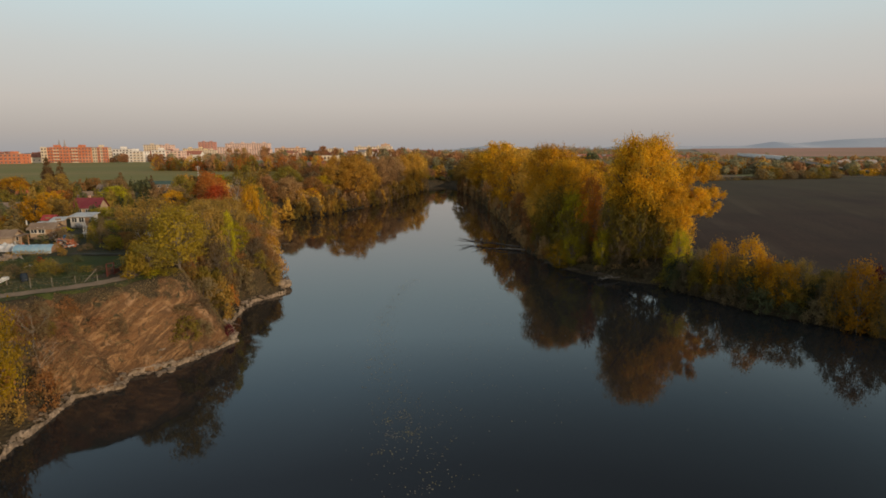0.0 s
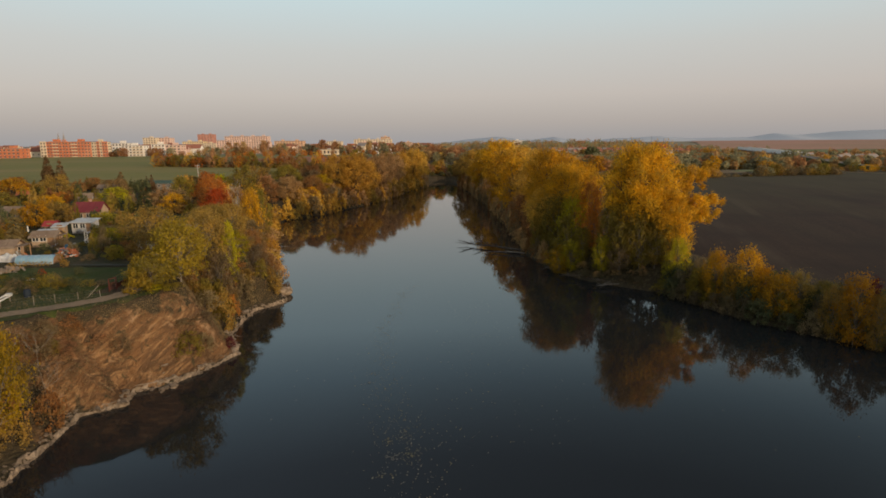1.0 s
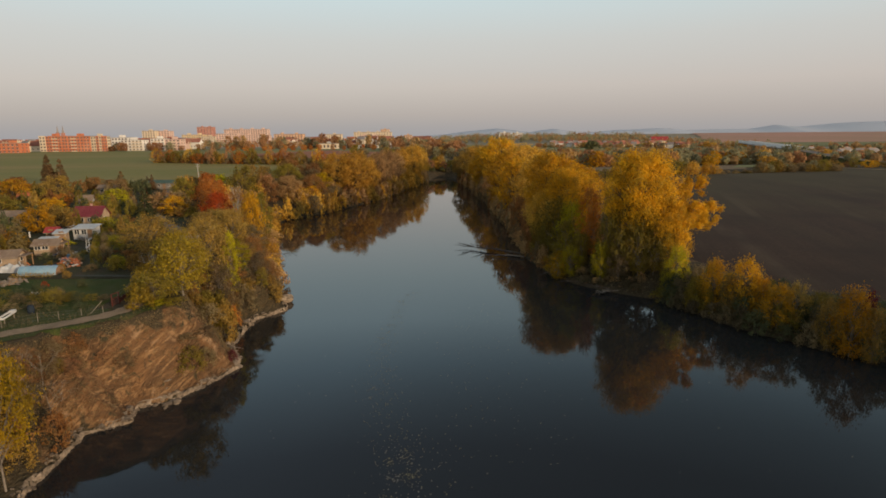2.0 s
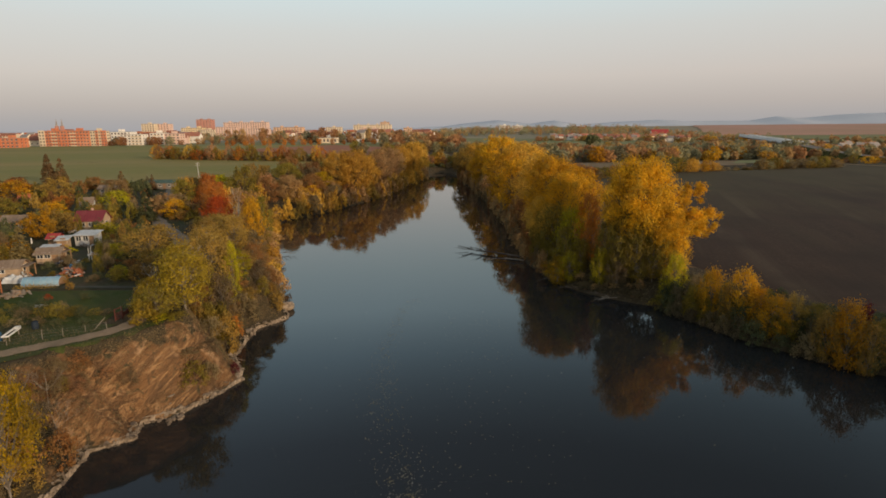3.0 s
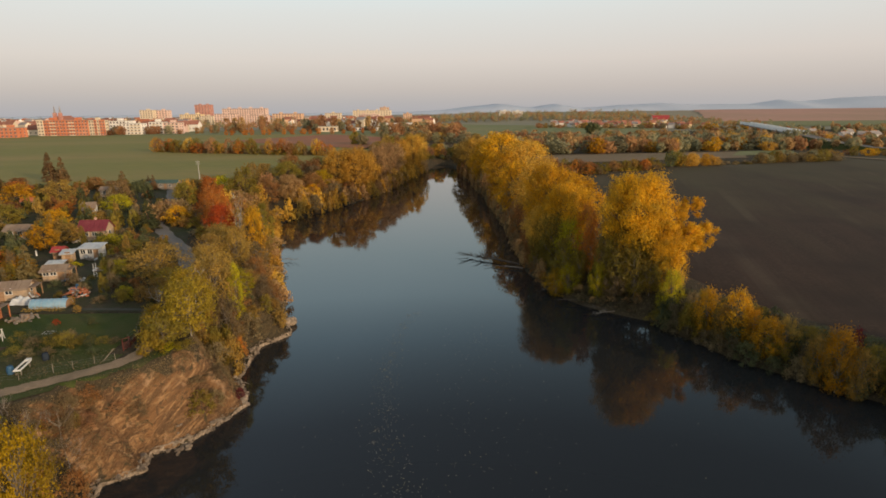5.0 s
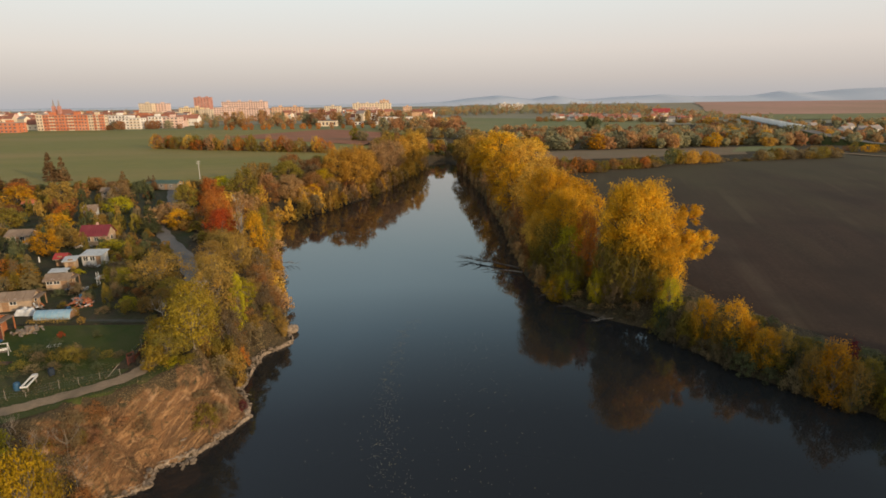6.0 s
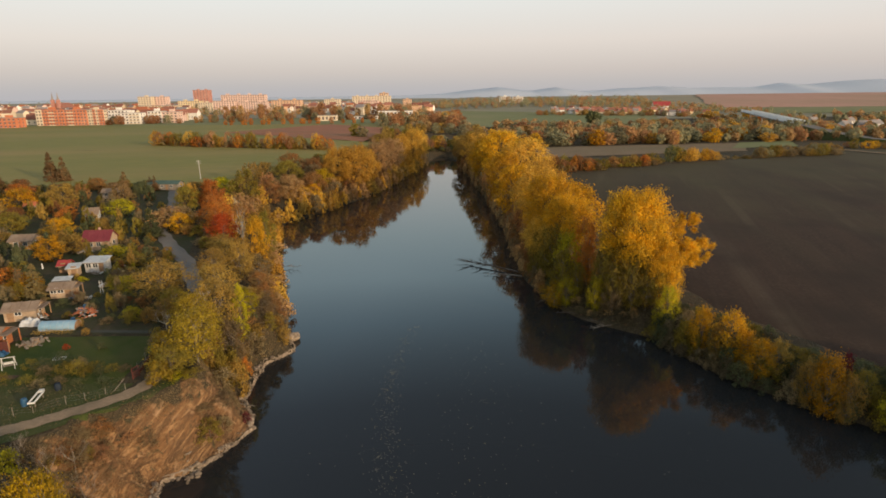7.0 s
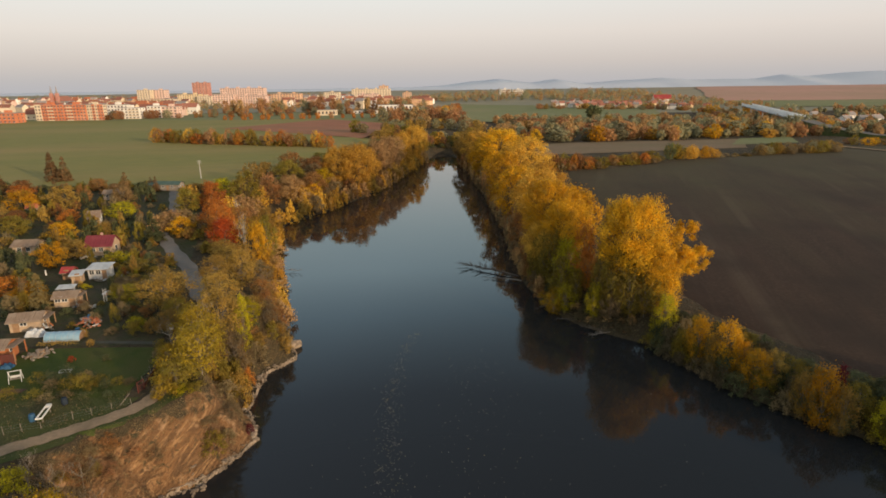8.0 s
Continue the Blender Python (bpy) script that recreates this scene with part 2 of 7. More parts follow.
def plough_material():
    """Harrowed earth with drill lines; the first green of the seed shows over the far half."""
    m, n, l, p = nodes_of("ploughed_field")
    v = coords(n, l)
    lines = coords(n, l, (0.9, 0.05, 1), (0, 0, -16))
    ruts = coords(n, l, (0.3, 0.008, 1), (0, 0, -16))
    col = mix_node(n, l, (0.049, 0.028, 0.0175), (0.034, 0.021, 0.0135), noise_node(n, l, lines, 0.3, 5, 0.3, 0.7))
    col = mix_node(n, l, col, (0.066, 0.044, 0.028), noise_node(n, l, ruts, 0.55, 3, 0.56, 0.68))
    col = mix_node(n, l, col, (0.056, 0.034, 0.021), noise_node(n, l, v, 1.6, 8, 0.45, 0.7))
    col = mix_node(n, l, col, (0.032, 0.020, 0.013), noise_node(n, l, v, 0.05, 5, 0.48, 0.7))
    sep = n.new("ShaderNodeSeparateXYZ")
    l.new(v, sep.inputs[0])
    ad = n.new("ShaderNodeMath")
    ad.operation = "MULTIPLY_ADD"
    l.new(noise_node(n, l, coords(n, l, (1.0, 0.35, 1), (0, 0, -8)), 0.05, 5, 0.3, 0.7), ad.inputs[0])
    ad.inputs[1].default_value = 130.0
    l.new(sep.outputs["Y"], ad.inputs[2])
    r = n.new("ShaderNodeMapRange")
    r.inputs["From Min"].default_value, r.inputs["From Max"].default_value = 170, 350
    r.inputs["To Max"].default_value = 0.65
    l.new(ad.outputs[0], r.inputs["Value"])
    col = mix_node(n, l, col, (0.072, 0.060, 0.028), r.outputs["Result"])
    l.new(col, p.inputs["Base Color"])
    p.inputs["Roughness"].default_value = 0.95
    p.inputs["Specular IOR Level"].default_value = 0.15
    b = n.new("ShaderNodeBump")
    b.inputs["Strength"].default_value, b.inputs["Distance"].default_value = 0.2, 0.15
    l.new(noise_node(n, l, lines, 0.9, 8, 0.2, 0.8), b.inputs["Height"])
    l.new(b.outputs["Normal"], p.inputs["Normal"])
    return m


PLOUGH = plough_material()
GREENFIELD = surface("sown_field", (0.21, 0.178, 0.052), (0.172, 0.16, 0.048), (0.26, 0.19, 0.07), 0.25, 0.012, bump=0.3, bump_scale=1.5, stretch=(0.35, 1.6, 1), turn=(0, 0, 12))
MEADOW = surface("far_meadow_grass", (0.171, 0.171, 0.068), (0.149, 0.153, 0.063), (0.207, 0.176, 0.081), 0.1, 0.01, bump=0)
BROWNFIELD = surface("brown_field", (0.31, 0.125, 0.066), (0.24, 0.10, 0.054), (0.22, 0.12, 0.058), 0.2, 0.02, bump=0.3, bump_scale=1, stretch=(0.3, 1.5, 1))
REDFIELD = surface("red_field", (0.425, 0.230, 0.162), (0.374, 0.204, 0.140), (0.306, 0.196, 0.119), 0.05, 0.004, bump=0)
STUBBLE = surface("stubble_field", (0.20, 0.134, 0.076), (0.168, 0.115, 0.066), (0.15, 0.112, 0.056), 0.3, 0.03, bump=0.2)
# paler than the near bank: haze over the distant ground is in this colour
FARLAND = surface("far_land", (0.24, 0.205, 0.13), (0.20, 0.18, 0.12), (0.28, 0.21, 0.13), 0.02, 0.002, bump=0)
TRACK = surface("gravel_track", (0.29, 0.20, 0.125), (0.235, 0.163, 0.10), (0.155, 0.115, 0.072), 2.5, 0.4, bump=0.4, bump_scale=8)
ASPHALT = surface("asphalt", (0.17, 0.147, 0.125), (0.135, 0.12, 0.104), (0.20, 0.17, 0.14), 4, 0.3, bump=0.2)
# the pale bluish colour stands in for distance haze over the hills
HILL = surface("haze_tinted_hill", (0.515, 0.515, 0.535), (0.485, 0.495, 0.515), (0.53, 0.52, 0.535), 0.004, 0.001, bump=0)


def water_material():
    m, n, l, p = nodes_of("river_water")
    v = coords(n, l, (1, 0.5, 1))
    p.inputs["Base Color"].default_value = (0.0155, 0.0165, 0.017, 1)
    p.inputs["IOR"].default_value = 1.333
    p.inputs["Roughness"].default_value = 0.035
    b = n.new("ShaderNodeBump")
    b.inputs["Strength"].default_value, b.inputs["Distance"].default_value = 0.06, 0.05
    big = n.new("ShaderNodeTexNoise")
    big.inputs["Scale"].default_value, big.inputs["Detail"].default_value = 0.9, 3
    l.new(v, big.inputs["Vector"])
    l.new(big.outputs["Fac"], b.inputs["Height"])
    l.new(b.outputs["Normal"], p.inputs["Normal"])
    return m


WATER = water_material()

# ---------- land ----------
LEFT_BANK = [(-600, -45), (-100, -36), (20, -31), (38, -31.6), (42, -31.9), (48, -32.6), (50, -29.7), (53, -30.5), (54.5, -27.8), (58, -25.9), (63, -23.9), (66, -24.8),
             (70, -27.1), (76, -27.5), (81, -27.6), (85.5, -24.2), (88, -24.9), (93, -27), (104, -32.3), (126, -38.5), (142, -44), (159, -47.8), (172, -51), (181, -50.6),
             (188, -47.6), (198, -42.6), (226, -31.6), (265, -21.6), (318, -13), (347, -8), (366, -4.5), (380, 1)]
RIGHT_BANK = [(-600, 130), (-100, 98), (0, 80), (25, 70), (45, 62), (56, 57), (61, 53.6), (63.6, 50.9), (65.3, 48.6), (67, 46.6), (70.6, 44.4), (73, 42), (77.3, 39.6), (82, 37.6), (86, 36.2), (89.6, 34.8), (91.6, 32.2), (94.5, 28.6), (98.5, 24.8), (102, 22.8),
              (107, 20.6), (113, 19.4), (122, 18), (145, 18), (178, 18.4), (221, 17), (280, 13.5), (300, 10.5), (325, 9), (350, 8.4), (368, 7), (380, 1)]
SLOPE = [(-600, 12), (30, 11), (44, 10.5), (50, 8), (54, 6.3), (58, 4.8), (66, 5), (80, 6), (100, 7.5), (130, 13), (180, 24), (240, 40), (360, 45)]
LEFT_TOP = [(-600, 8.2), (150, 8.2), (215, 9.8), (330, 11.2), (450, 12.8), (560, 14), (800, 12), (1500, 10), (4700, 6)]
RIGHT_TOP = [(-600, 3), (90, 3.1), (280, 6.6), (340, 6), (430, 3.6), (560, 5), (1000, 10), (1250, 18), (1500, 25), (1700, 27), (1950, 25), (2600, 8), (4700, 4)]


def curve(table, v):
    return np.interp(v, [a for a, _ in table], [b for _, b in table])


def wobble(x, y, s):
    """A cheap smooth noise in -1..1."""
    return (np.sin(x * s + 1.3 * np.sin(y * s * 0.71 + 2.0)) + np.sin(y * s * 1.17 - 0.9 * np.sin(x * s * 0.63)) + np.sin((x + y) * s * 0.83 + 4.1)) / 3


def smooth(a):
    a = np.clip(a, 0, 1)
    return a * a * (3 - 2 * a)


def land(x, y):
    """The ground's height at x, y."""
    x, y = np.asarray(x, float), np.asarray(y, float)
    xl, xr = curve(LEFT_BANK, y), curve(RIGHT_BANK, y)
    past = np.maximum(y - 376, 0)
    dl, dr = xl - x, x - xr
    depth = np.minimum(-dl, -dr)
    w = curve(SLOPE, y)
    d1 = np.hypot(np.maximum(dl, 0), past)
    ledge = 0.55 * smooth(d1 / 0.5)
    s = np.clip((d1 - 1.0) / w, 0, 1)
    rise = s ** 0.85
    gully = np.where((y > 25) & (y < 105), 1.0, 0.3) * np.sin(np.pi * np.clip(s, 0, 1)) * (
        0.75 * wobble(x * 0.96 - y * 0.27, y * 0.3, 0.9) + 0.5 * wobble(x * 0.7 - y * 0.5, y * 0.45, 2.1) + 0.25 * wobble(x * 0.9 - y * 0.3, y * 0.5, 5.5))
    hl = ledge + np.maximum(curve(LEFT_TOP, y) - 0.55, 0) * rise + gully * np.minimum(w / 8, 1)
    d2 = np.hypot(np.maximum(dr, 0), past)
    hr = 0.5 * smooth(d2 / 0.8) + (curve(RIGHT_TOP, y) - 0.5) * smooth(d2 / 9) + 0.25 * np.sin(np.pi * np.clip(d2 / 9, 0, 1)) * wobble(x, y, 1.7)
    side = smooth((x + 60) / 150) * (past > 0) + (x > (xl + xr) / 2) * (past <= 0)
    dry = np.where(past > 0, hl * (1 - side) + hr * side, np.where(dl > 0, hl, hr))
    bed = -0.35 - 1.8 * smooth(depth / 4)
    return np.where((depth > 0) & (past <= 0), bed, dry)


def ground_z(x, y):
    return float(land(x, y))


def mesh_object(name, verts, faces, mats, indices=None, soft_shade=True, parent=None):
    me = bpy.data.meshes.new(name)
    me.from_pydata([tuple(v) for v in verts], [], [tuple(f) for f in faces])
    for m in mats if isinstance(mats, (list, tuple)) else [mats]:
        me.materials.append(m)
    if indices is not None:
        me.polygons.foreach_set("material_index", np.asarray(indices, np.int32))
    if soft_shade:
        me.polygons.foreach_set("use_smooth", np.ones(len(me.polygons), bool))
    me.update()
    ob = new(name, me)
    if parent is not None:
        ob.parent = parent
    return ob


def steps(pairs):
    """Positions from (start, end, step) runs."""
    out = []
    for a, b, s in pairs:
        out += list(np.arange(a, b - 1e-6, s))
    return np.array(out + [pairs[-1][1]])


def build_ground():
    rows = steps([(-600, -100, 60), (-100, 0, 20), (0, 30, 5), (30, 36, 1), (36, 95, 0.4), (95, 130, 1.4), (130, 384, 4), (384, 600, 14), (600, 1400, 60), (1400, 4700, 250)])
    out = steps([(0, 13, 0.4), (13, 40, 2), (40, 120, 8), (120, 400, 25), (400, 1200, 100), (1200, 5000, 480)])
    mid = np.linspace(0, 1, 12)
    verts, mats = [], []
    for y in rows:
        xl, xr = float(curve(LEFT_BANK, y)), float(curve(RIGHT_BANK, y))
        xs = np.concatenate([xl - out[::-1], xl + (xr - xl) * mid[1:-1], xr + out])
        verts.append(np.stack([xs, np.full(len(xs), y), land(xs, y)], 1))
    n = len(verts[0])
    k = len(rows)
    verts = np.concatenate(verts)
    faces, idx, bare = [], [], np.zeros(len(verts))
    for r in range(k):
        y = rows[r]
        w = float(curve(SLOPE, y))
        face = float(smooth((y - 45) / 7) * smooth((74 - y) / 9))
        for c in range(len(out)):
            d = out[len(out) - 1 - c]
            bare[r * n + c] = face * float(smooth((w + 1.4 - d) / 2.4)) * (1 if d > 0 else 0)
    for r in range(k - 1):
        y = rows[r]
        for c in range(n - 1):
            a = r * n + c
            faces.append((a, a + 1, a + n + 1, a + n))
            idx.append(1 if y > 700 else 0)
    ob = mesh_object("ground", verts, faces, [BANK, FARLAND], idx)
    ob.data.attributes.new("bare", "FLOAT", "POINT").data.foreach_set("value", bare)
    tagged(ob, "dark grassy earth with a bare orange eroded bank", "ground", kind="structure")


def build_water():
    rows = np.concatenate([np.arange(-600, 0, 100), np.arange(0, 384, 4)])
    verts, faces = [], []
    for y in rows:
        verts += [(float(curve(LEFT_BANK, y)) - 0.6, y, 0.0), (float(curve(RIGHT_BANK, y)) + 0.6, y, 0.0)]
    for r in range(len(rows) - 1):
        faces.append((2 * r, 2 * r + 1, 2 * r + 3, 2 * r + 2))
    tagged(mesh_object("water", verts, faces, WATER), "calm dark river water mirroring sky and trees", "river", kind="structure")


def drape(name, corners, mat, label, lift=0.12, cell=6.0):
    """A patch of land between four corners, laid on the ground."""
    a, b, c, d = [np.array(p, float) for p in corners]
    nu = max(2, int(max(np.linalg.norm(b - a), np.linalg.norm(c - d)) / cell))
    nv = max(2, int(max(np.linalg.norm(d - a), np.linalg.norm(c - b)) / cell))
    u, v = np.meshgrid(np.linspace(0, 1, nu + 1), np.linspace(0, 1, nv + 1))
    u, v = u.ravel()[:, None], v.ravel()[:, None]
    p = a * (1 - u) * (1 - v) + b * u * (1 - v) + c * u * v + d * (1 - u) * v
    edge = ((u < 1e-6) | (u > 1 - 1e-6) | (v < 1e-6) | (v > 1 - 1e-6)).ravel()
    p[edge] += np.stack([wobble(p[edge, 0], p[edge, 1], 0.35), wobble(p[edge, 1], p[edge, 0], 0.3)], 1) * cell * 0.12
    verts = np.column_stack([p, land(p[:, 0], p[:, 1]) + lift])
    faces = [(j * (nu + 1) + i, j * (nu + 1) + i + 1, (j + 1) * (nu + 1) + i + 1, (j + 1) * (nu + 1) + i) for j in range(nv) for i in range(nu)]
    return tagged(mesh_object(name, verts, faces, mat), label, name.replace("_", " "), kind="structure")


def ribbon(name, line, width, mat, label, lift=0.07):
    """A track along a line of points, laid on the ground."""
    pts = [Vector((*p, 0)) for p in line]
    fine = []
    for i in range(len(pts) - 1):
        p0, p1, p2, p3 = pts[max(i - 1, 0)], pts[i], pts[i + 1], pts[min(i + 2, len(pts) - 1)]
        for k in range(6):
            t = k / 6
            fine.append(0.5 * (2 * p1 + (p2 - p0) * t + (2 * p0 - 5 * p1 + 4 * p2 - p3) * t * t + (3 * p1 - p0 - 3 * p2 + p3) * t ** 3))
    fine.append(pts[-1])
    verts, faces = [], []
    for i, p in enumerate(fine):
        ahead = (fine[min(i + 1, len(fine) - 1)] - fine[max(i - 1, 0)]).normalized()
        side = Vector((-ahead.y, ahead.x, 0))
        for k in range(5):
            q = p + side * width * ((k - 2) / 4) * (1 + 0.12 * math.sin(i * 1.7 + k))
            verts.append((q.x, q.y, ground_z(q.x, q.y) + lift + (0.03 if k == 2 else 0)))
    for i in range(len(fine) - 1):
        for k in range(4):
            a = i * 5 + k
            faces.append((a, a + 1, a + 6, a + 5))
    return tagged(mesh_object(name, verts, faces, mat), label, name.replace("_", " "), kind="structure")


build_ground()
build_water()
# left of the river
drape("garden_lawn", [(-58, 60), (-37.6, 60), (-38, 73.5), (-58, 73.5)], LAWN, "short green garden lawn behind a wire fence", 0.05, 1.5)
drape("verge", [(-60, 42), (-37.2, 53.2), (-35.6, 60), (-60, 60)], VERGE, "grass verge along the gravel track", 0.035, 0.8)


def brow_verge():
    """The strip of grass between the track and the cliff's edge."""
    rows = np.arange(38, 64, 0.5)
    verts, n = [], 9
    for y in rows:
        brow = float(curve(LEFT_BANK, y)) - 1.0 - float(curve(SLOPE, y)) + 0.25 * float(wobble(y, y * 0.3, 2.0))
        inner = float(np.interp(y, [36.5, 44, 49.8, 53.2, 55.5, 58.4, 61.8, 69], [-62, -52, -44.5, -39.3, -36.4, -34.8, -34.8, -36.3])) - 0.2
        xs = np.linspace(min(inner, brow - 0.2), max(min(brow, inner + 4.4 + 0.5 * float(wobble(y, y * 0.5, 1.4))), inner + 0.1), n)
        verts.append(np.column_stack([xs, np.full(n, y), land(xs, y) + 0.07]))
    verts = np.concatenate(verts)
    faces = [(r * n + c, r * n + c + 1, (r + 1) * n + c + 1, (r + 1) * n + c) for r in range(len(rows) - 1) for c in range(n - 1)]
    tagged(mesh_object("verge_brow", verts, faces, VERGE), "green grass strip between track and cliff edge", "verge", kind="structure")


brow_verge()
GARDENPATH = surface("trodden_path", (0.075, 0.07, 0.055), (0.06, 0.056, 0.042), (0.05, 0.055, 0.03), 2.0, 0.3, bump=0.3, bump_scale=5)
GARDEN = surface("garden_soil", (0.043, 0.043, 0.017), (0.064, 0.047, 0.029), (0.038, 0.047, 0.013), 1.1, 0.22, bump=0.5, bump_scale=4)
drape("garden_ground", [(-170, 74), (-40, 74), (-78, 196), (-200, 200)], GARDEN, "dark dug garden plots with rough grass", 0.05, 4)
drape("green_field", [(-900, 203), (-66, 203), (-44, 318), (-900, 352)], GREENFIELD, "wide sown green field", 0.3, 12)
drape("upper_field", [(-900, 352), (-44, 318), (-24, 540), (-900, 556)], GREENFIELD, "sown green field below the town", 0.3, 14)
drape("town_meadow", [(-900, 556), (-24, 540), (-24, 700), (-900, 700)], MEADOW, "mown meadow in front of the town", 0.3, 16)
drape("brown_field", [(-165, 442), (-50, 360), (-28, 455), (-100, 528)], BROWNFIELD, "bare reddish brown field", 0.55, 12)
ribbon("gravel_track", [(-62, 36.5), (-52, 44), (-44.5, 49.8), (-42.2, 51.3), (-39.5, 53.4), (-37.0, 55.4), (-34.7, 58.0), (-34.0, 61.4), (-35.6, 69), (-36.6, 76), (-38.5, 86), (-41.4, 92.6)], 2.0, TRACK, "pale gravel track along the river bank", 0.12)
ribbon("lane", [(-41.2, 92.2), (-45.6, 99.7), (-51.4, 110.5), (-60.3, 123.2), (-66.5, 133), (-69.9, 138.2), (-74, 152), (-79.5, 167.5), (-87, 184), (-92.4, 197)], 3.1, ASPHALT, "narrow grey lane behind the bank trees", 0.13)
# right of the river
drape("green_corner", [(176, 352), (222, 362), (250, 418), (206, 404)], MEADOW, "small bright green corner of a field", 0.3, 9)


def ploughed():
    """The field behind the bank thicket; its near edge follows the river."""
    rows = np.arange(20, 345, 5.0)
    edge = np.interp(rows, [20, 68, 77, 85, 93, 98, 106, 120, 240], [9, 13.5, 16, 14.5, 15.5, 20, 24, 29, 33])
    verts, faces = [], []
    n = 26
    for y, e in zip(rows, edge):
        x0 = float(curve(RIGHT_BANK, y)) + e + 0.8 * math.sin(y * 0.4)
        x1 = 430.0 - max(0.0, y - 60) * 0.3
        if y > 248:
            x0 = max(x0, 58 + (y - 248) * 2.05)
        x1 = max(x1, x0 + 1)
        xs = x0 + (x1 - x0) * np.linspace(0, 1, n) ** 1.5
        zs = land(xs, y) + 0.09
        zs[0] -= 0.3
        verts.append(np.column_stack([xs, np.full(n, y), zs]))
    verts = np.concatenate(verts)
    for r in range(len(rows) - 1):
        for c in range(n - 1):
            faces.append((r * n + c, r * n + c + 1, (r + 1) * n + c + 1, (r + 1) * n + c))
    tagged(mesh_object("ploughed_field", verts, faces, PLOUGH), "wide dark ploughed field with faint tractor lines", "field", kind="structure")


ploughed()
drape("stubble_field", [(50, 305), (175, 332), (205, 402), (60, 378)], STUBBLE, "narrow pale stubble field behind a hedge", 0.25, 9)
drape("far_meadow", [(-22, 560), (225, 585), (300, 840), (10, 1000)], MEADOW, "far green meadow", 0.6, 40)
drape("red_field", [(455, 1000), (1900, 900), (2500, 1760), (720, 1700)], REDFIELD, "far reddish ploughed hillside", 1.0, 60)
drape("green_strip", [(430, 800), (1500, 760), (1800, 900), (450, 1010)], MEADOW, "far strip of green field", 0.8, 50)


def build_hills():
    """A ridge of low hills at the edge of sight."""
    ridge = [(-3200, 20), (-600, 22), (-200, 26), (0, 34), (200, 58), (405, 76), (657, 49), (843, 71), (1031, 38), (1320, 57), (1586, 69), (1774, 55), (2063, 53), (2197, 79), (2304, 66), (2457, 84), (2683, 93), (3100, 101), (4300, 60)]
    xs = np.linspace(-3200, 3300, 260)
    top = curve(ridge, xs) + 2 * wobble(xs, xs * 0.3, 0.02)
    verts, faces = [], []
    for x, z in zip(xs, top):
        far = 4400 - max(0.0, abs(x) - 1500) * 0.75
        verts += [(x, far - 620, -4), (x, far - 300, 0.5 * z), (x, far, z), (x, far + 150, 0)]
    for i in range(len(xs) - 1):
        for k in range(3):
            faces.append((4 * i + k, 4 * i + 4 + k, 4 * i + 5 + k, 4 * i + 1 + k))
    tagged(mesh_object("backdrop_hills", verts, faces, HILL), "low hills with bluish haze put into their colour", "hills", kind="structure")


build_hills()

# ---------- trees ----------
def tube(path, radii, sides=6):
    """A tapered round limb along points."""
    verts, faces = [], []
    for i, p in enumerate(path):
        ahead = (path[min(i + 1, len(path) - 1)] - path[max(i - 1, 0)]).normalized()
        a = ahead.orthogonal().normalized()
        b = ahead.cross(a)
        for k in range(sides):
            w = 2 * math.pi * k / sides
            verts.append(p + (a * math.cos(w) + b * math.sin(w)) * radii[i])
    for i in range(len(path) - 1):
        for k in range(sides):
            faces.append((i * sides + k, i * sides + (k + 1) % sides, (i + 1) * sides + (k + 1) % sides, (i + 1) * sides + k))
    verts.append(path[-1] + (path[-1] - path[-2]) * 0.02)
    for k in range(sides):
        faces.append(((len(path) - 1) * sides + k, (len(path) - 1) * sides + (k + 1) % sides, len(verts) - 1))
    return verts, faces


def gather(pieces):
    verts, faces = [], []
    for v, f in pieces:
        k = len(verts)
        verts += v
        faces += [tuple(i + k for i in q) for q in f]
    return verts, faces


def leaf_mesh(name, places, outward, size, rng, mat, hang=0.0):
    """Small bent leaf sprays at the places, each one a piece by itself."""
    n = len(places)
    nrm = outward + rng.normal(0, 0.55, (n, 3))
    nrm /= np.linalg.norm(nrm, axis=1)[:, None] + 1e-9
    t = np.cross(nrm, rng.normal(0, 1, (n, 3)))
    t /= np.linalg.norm(t, axis=1)[:, None] + 1e-9
    b = np.cross(nrm, t)
    s = size * rng.uniform(0.55, 1.35, (n, 1))
    long = s * rng.uniform(1.0, 1.6, (n, 1))
    droop = np.array([0, 0, -1.0]) * hang * s
    q = np.stack([places - t * long * 0.5, places + b * s * 0.42 + nrm * s * 0.1, places + t * long * 0.5 + droop, places - b * s * 0.42 + nrm * s * 0.1], 1).reshape(-1, 3)
    me = bpy.data.meshes.new(name)
    me.vertices.add(4 * n)
    me.vertices.foreach_set("co", q.ravel())
    me.loops.add(4 * n)
    me.loops.foreach_set("vertex_index", np.arange(4 * n, dtype=np.int32))
    me.polygons.add(n)
    me.polygons.foreach_set("loop_start", np.arange(0, 4 * n, 4, dtype=np.int32))
    me.materials.append(mat)
    me.update(calc_edges=True)
    return me


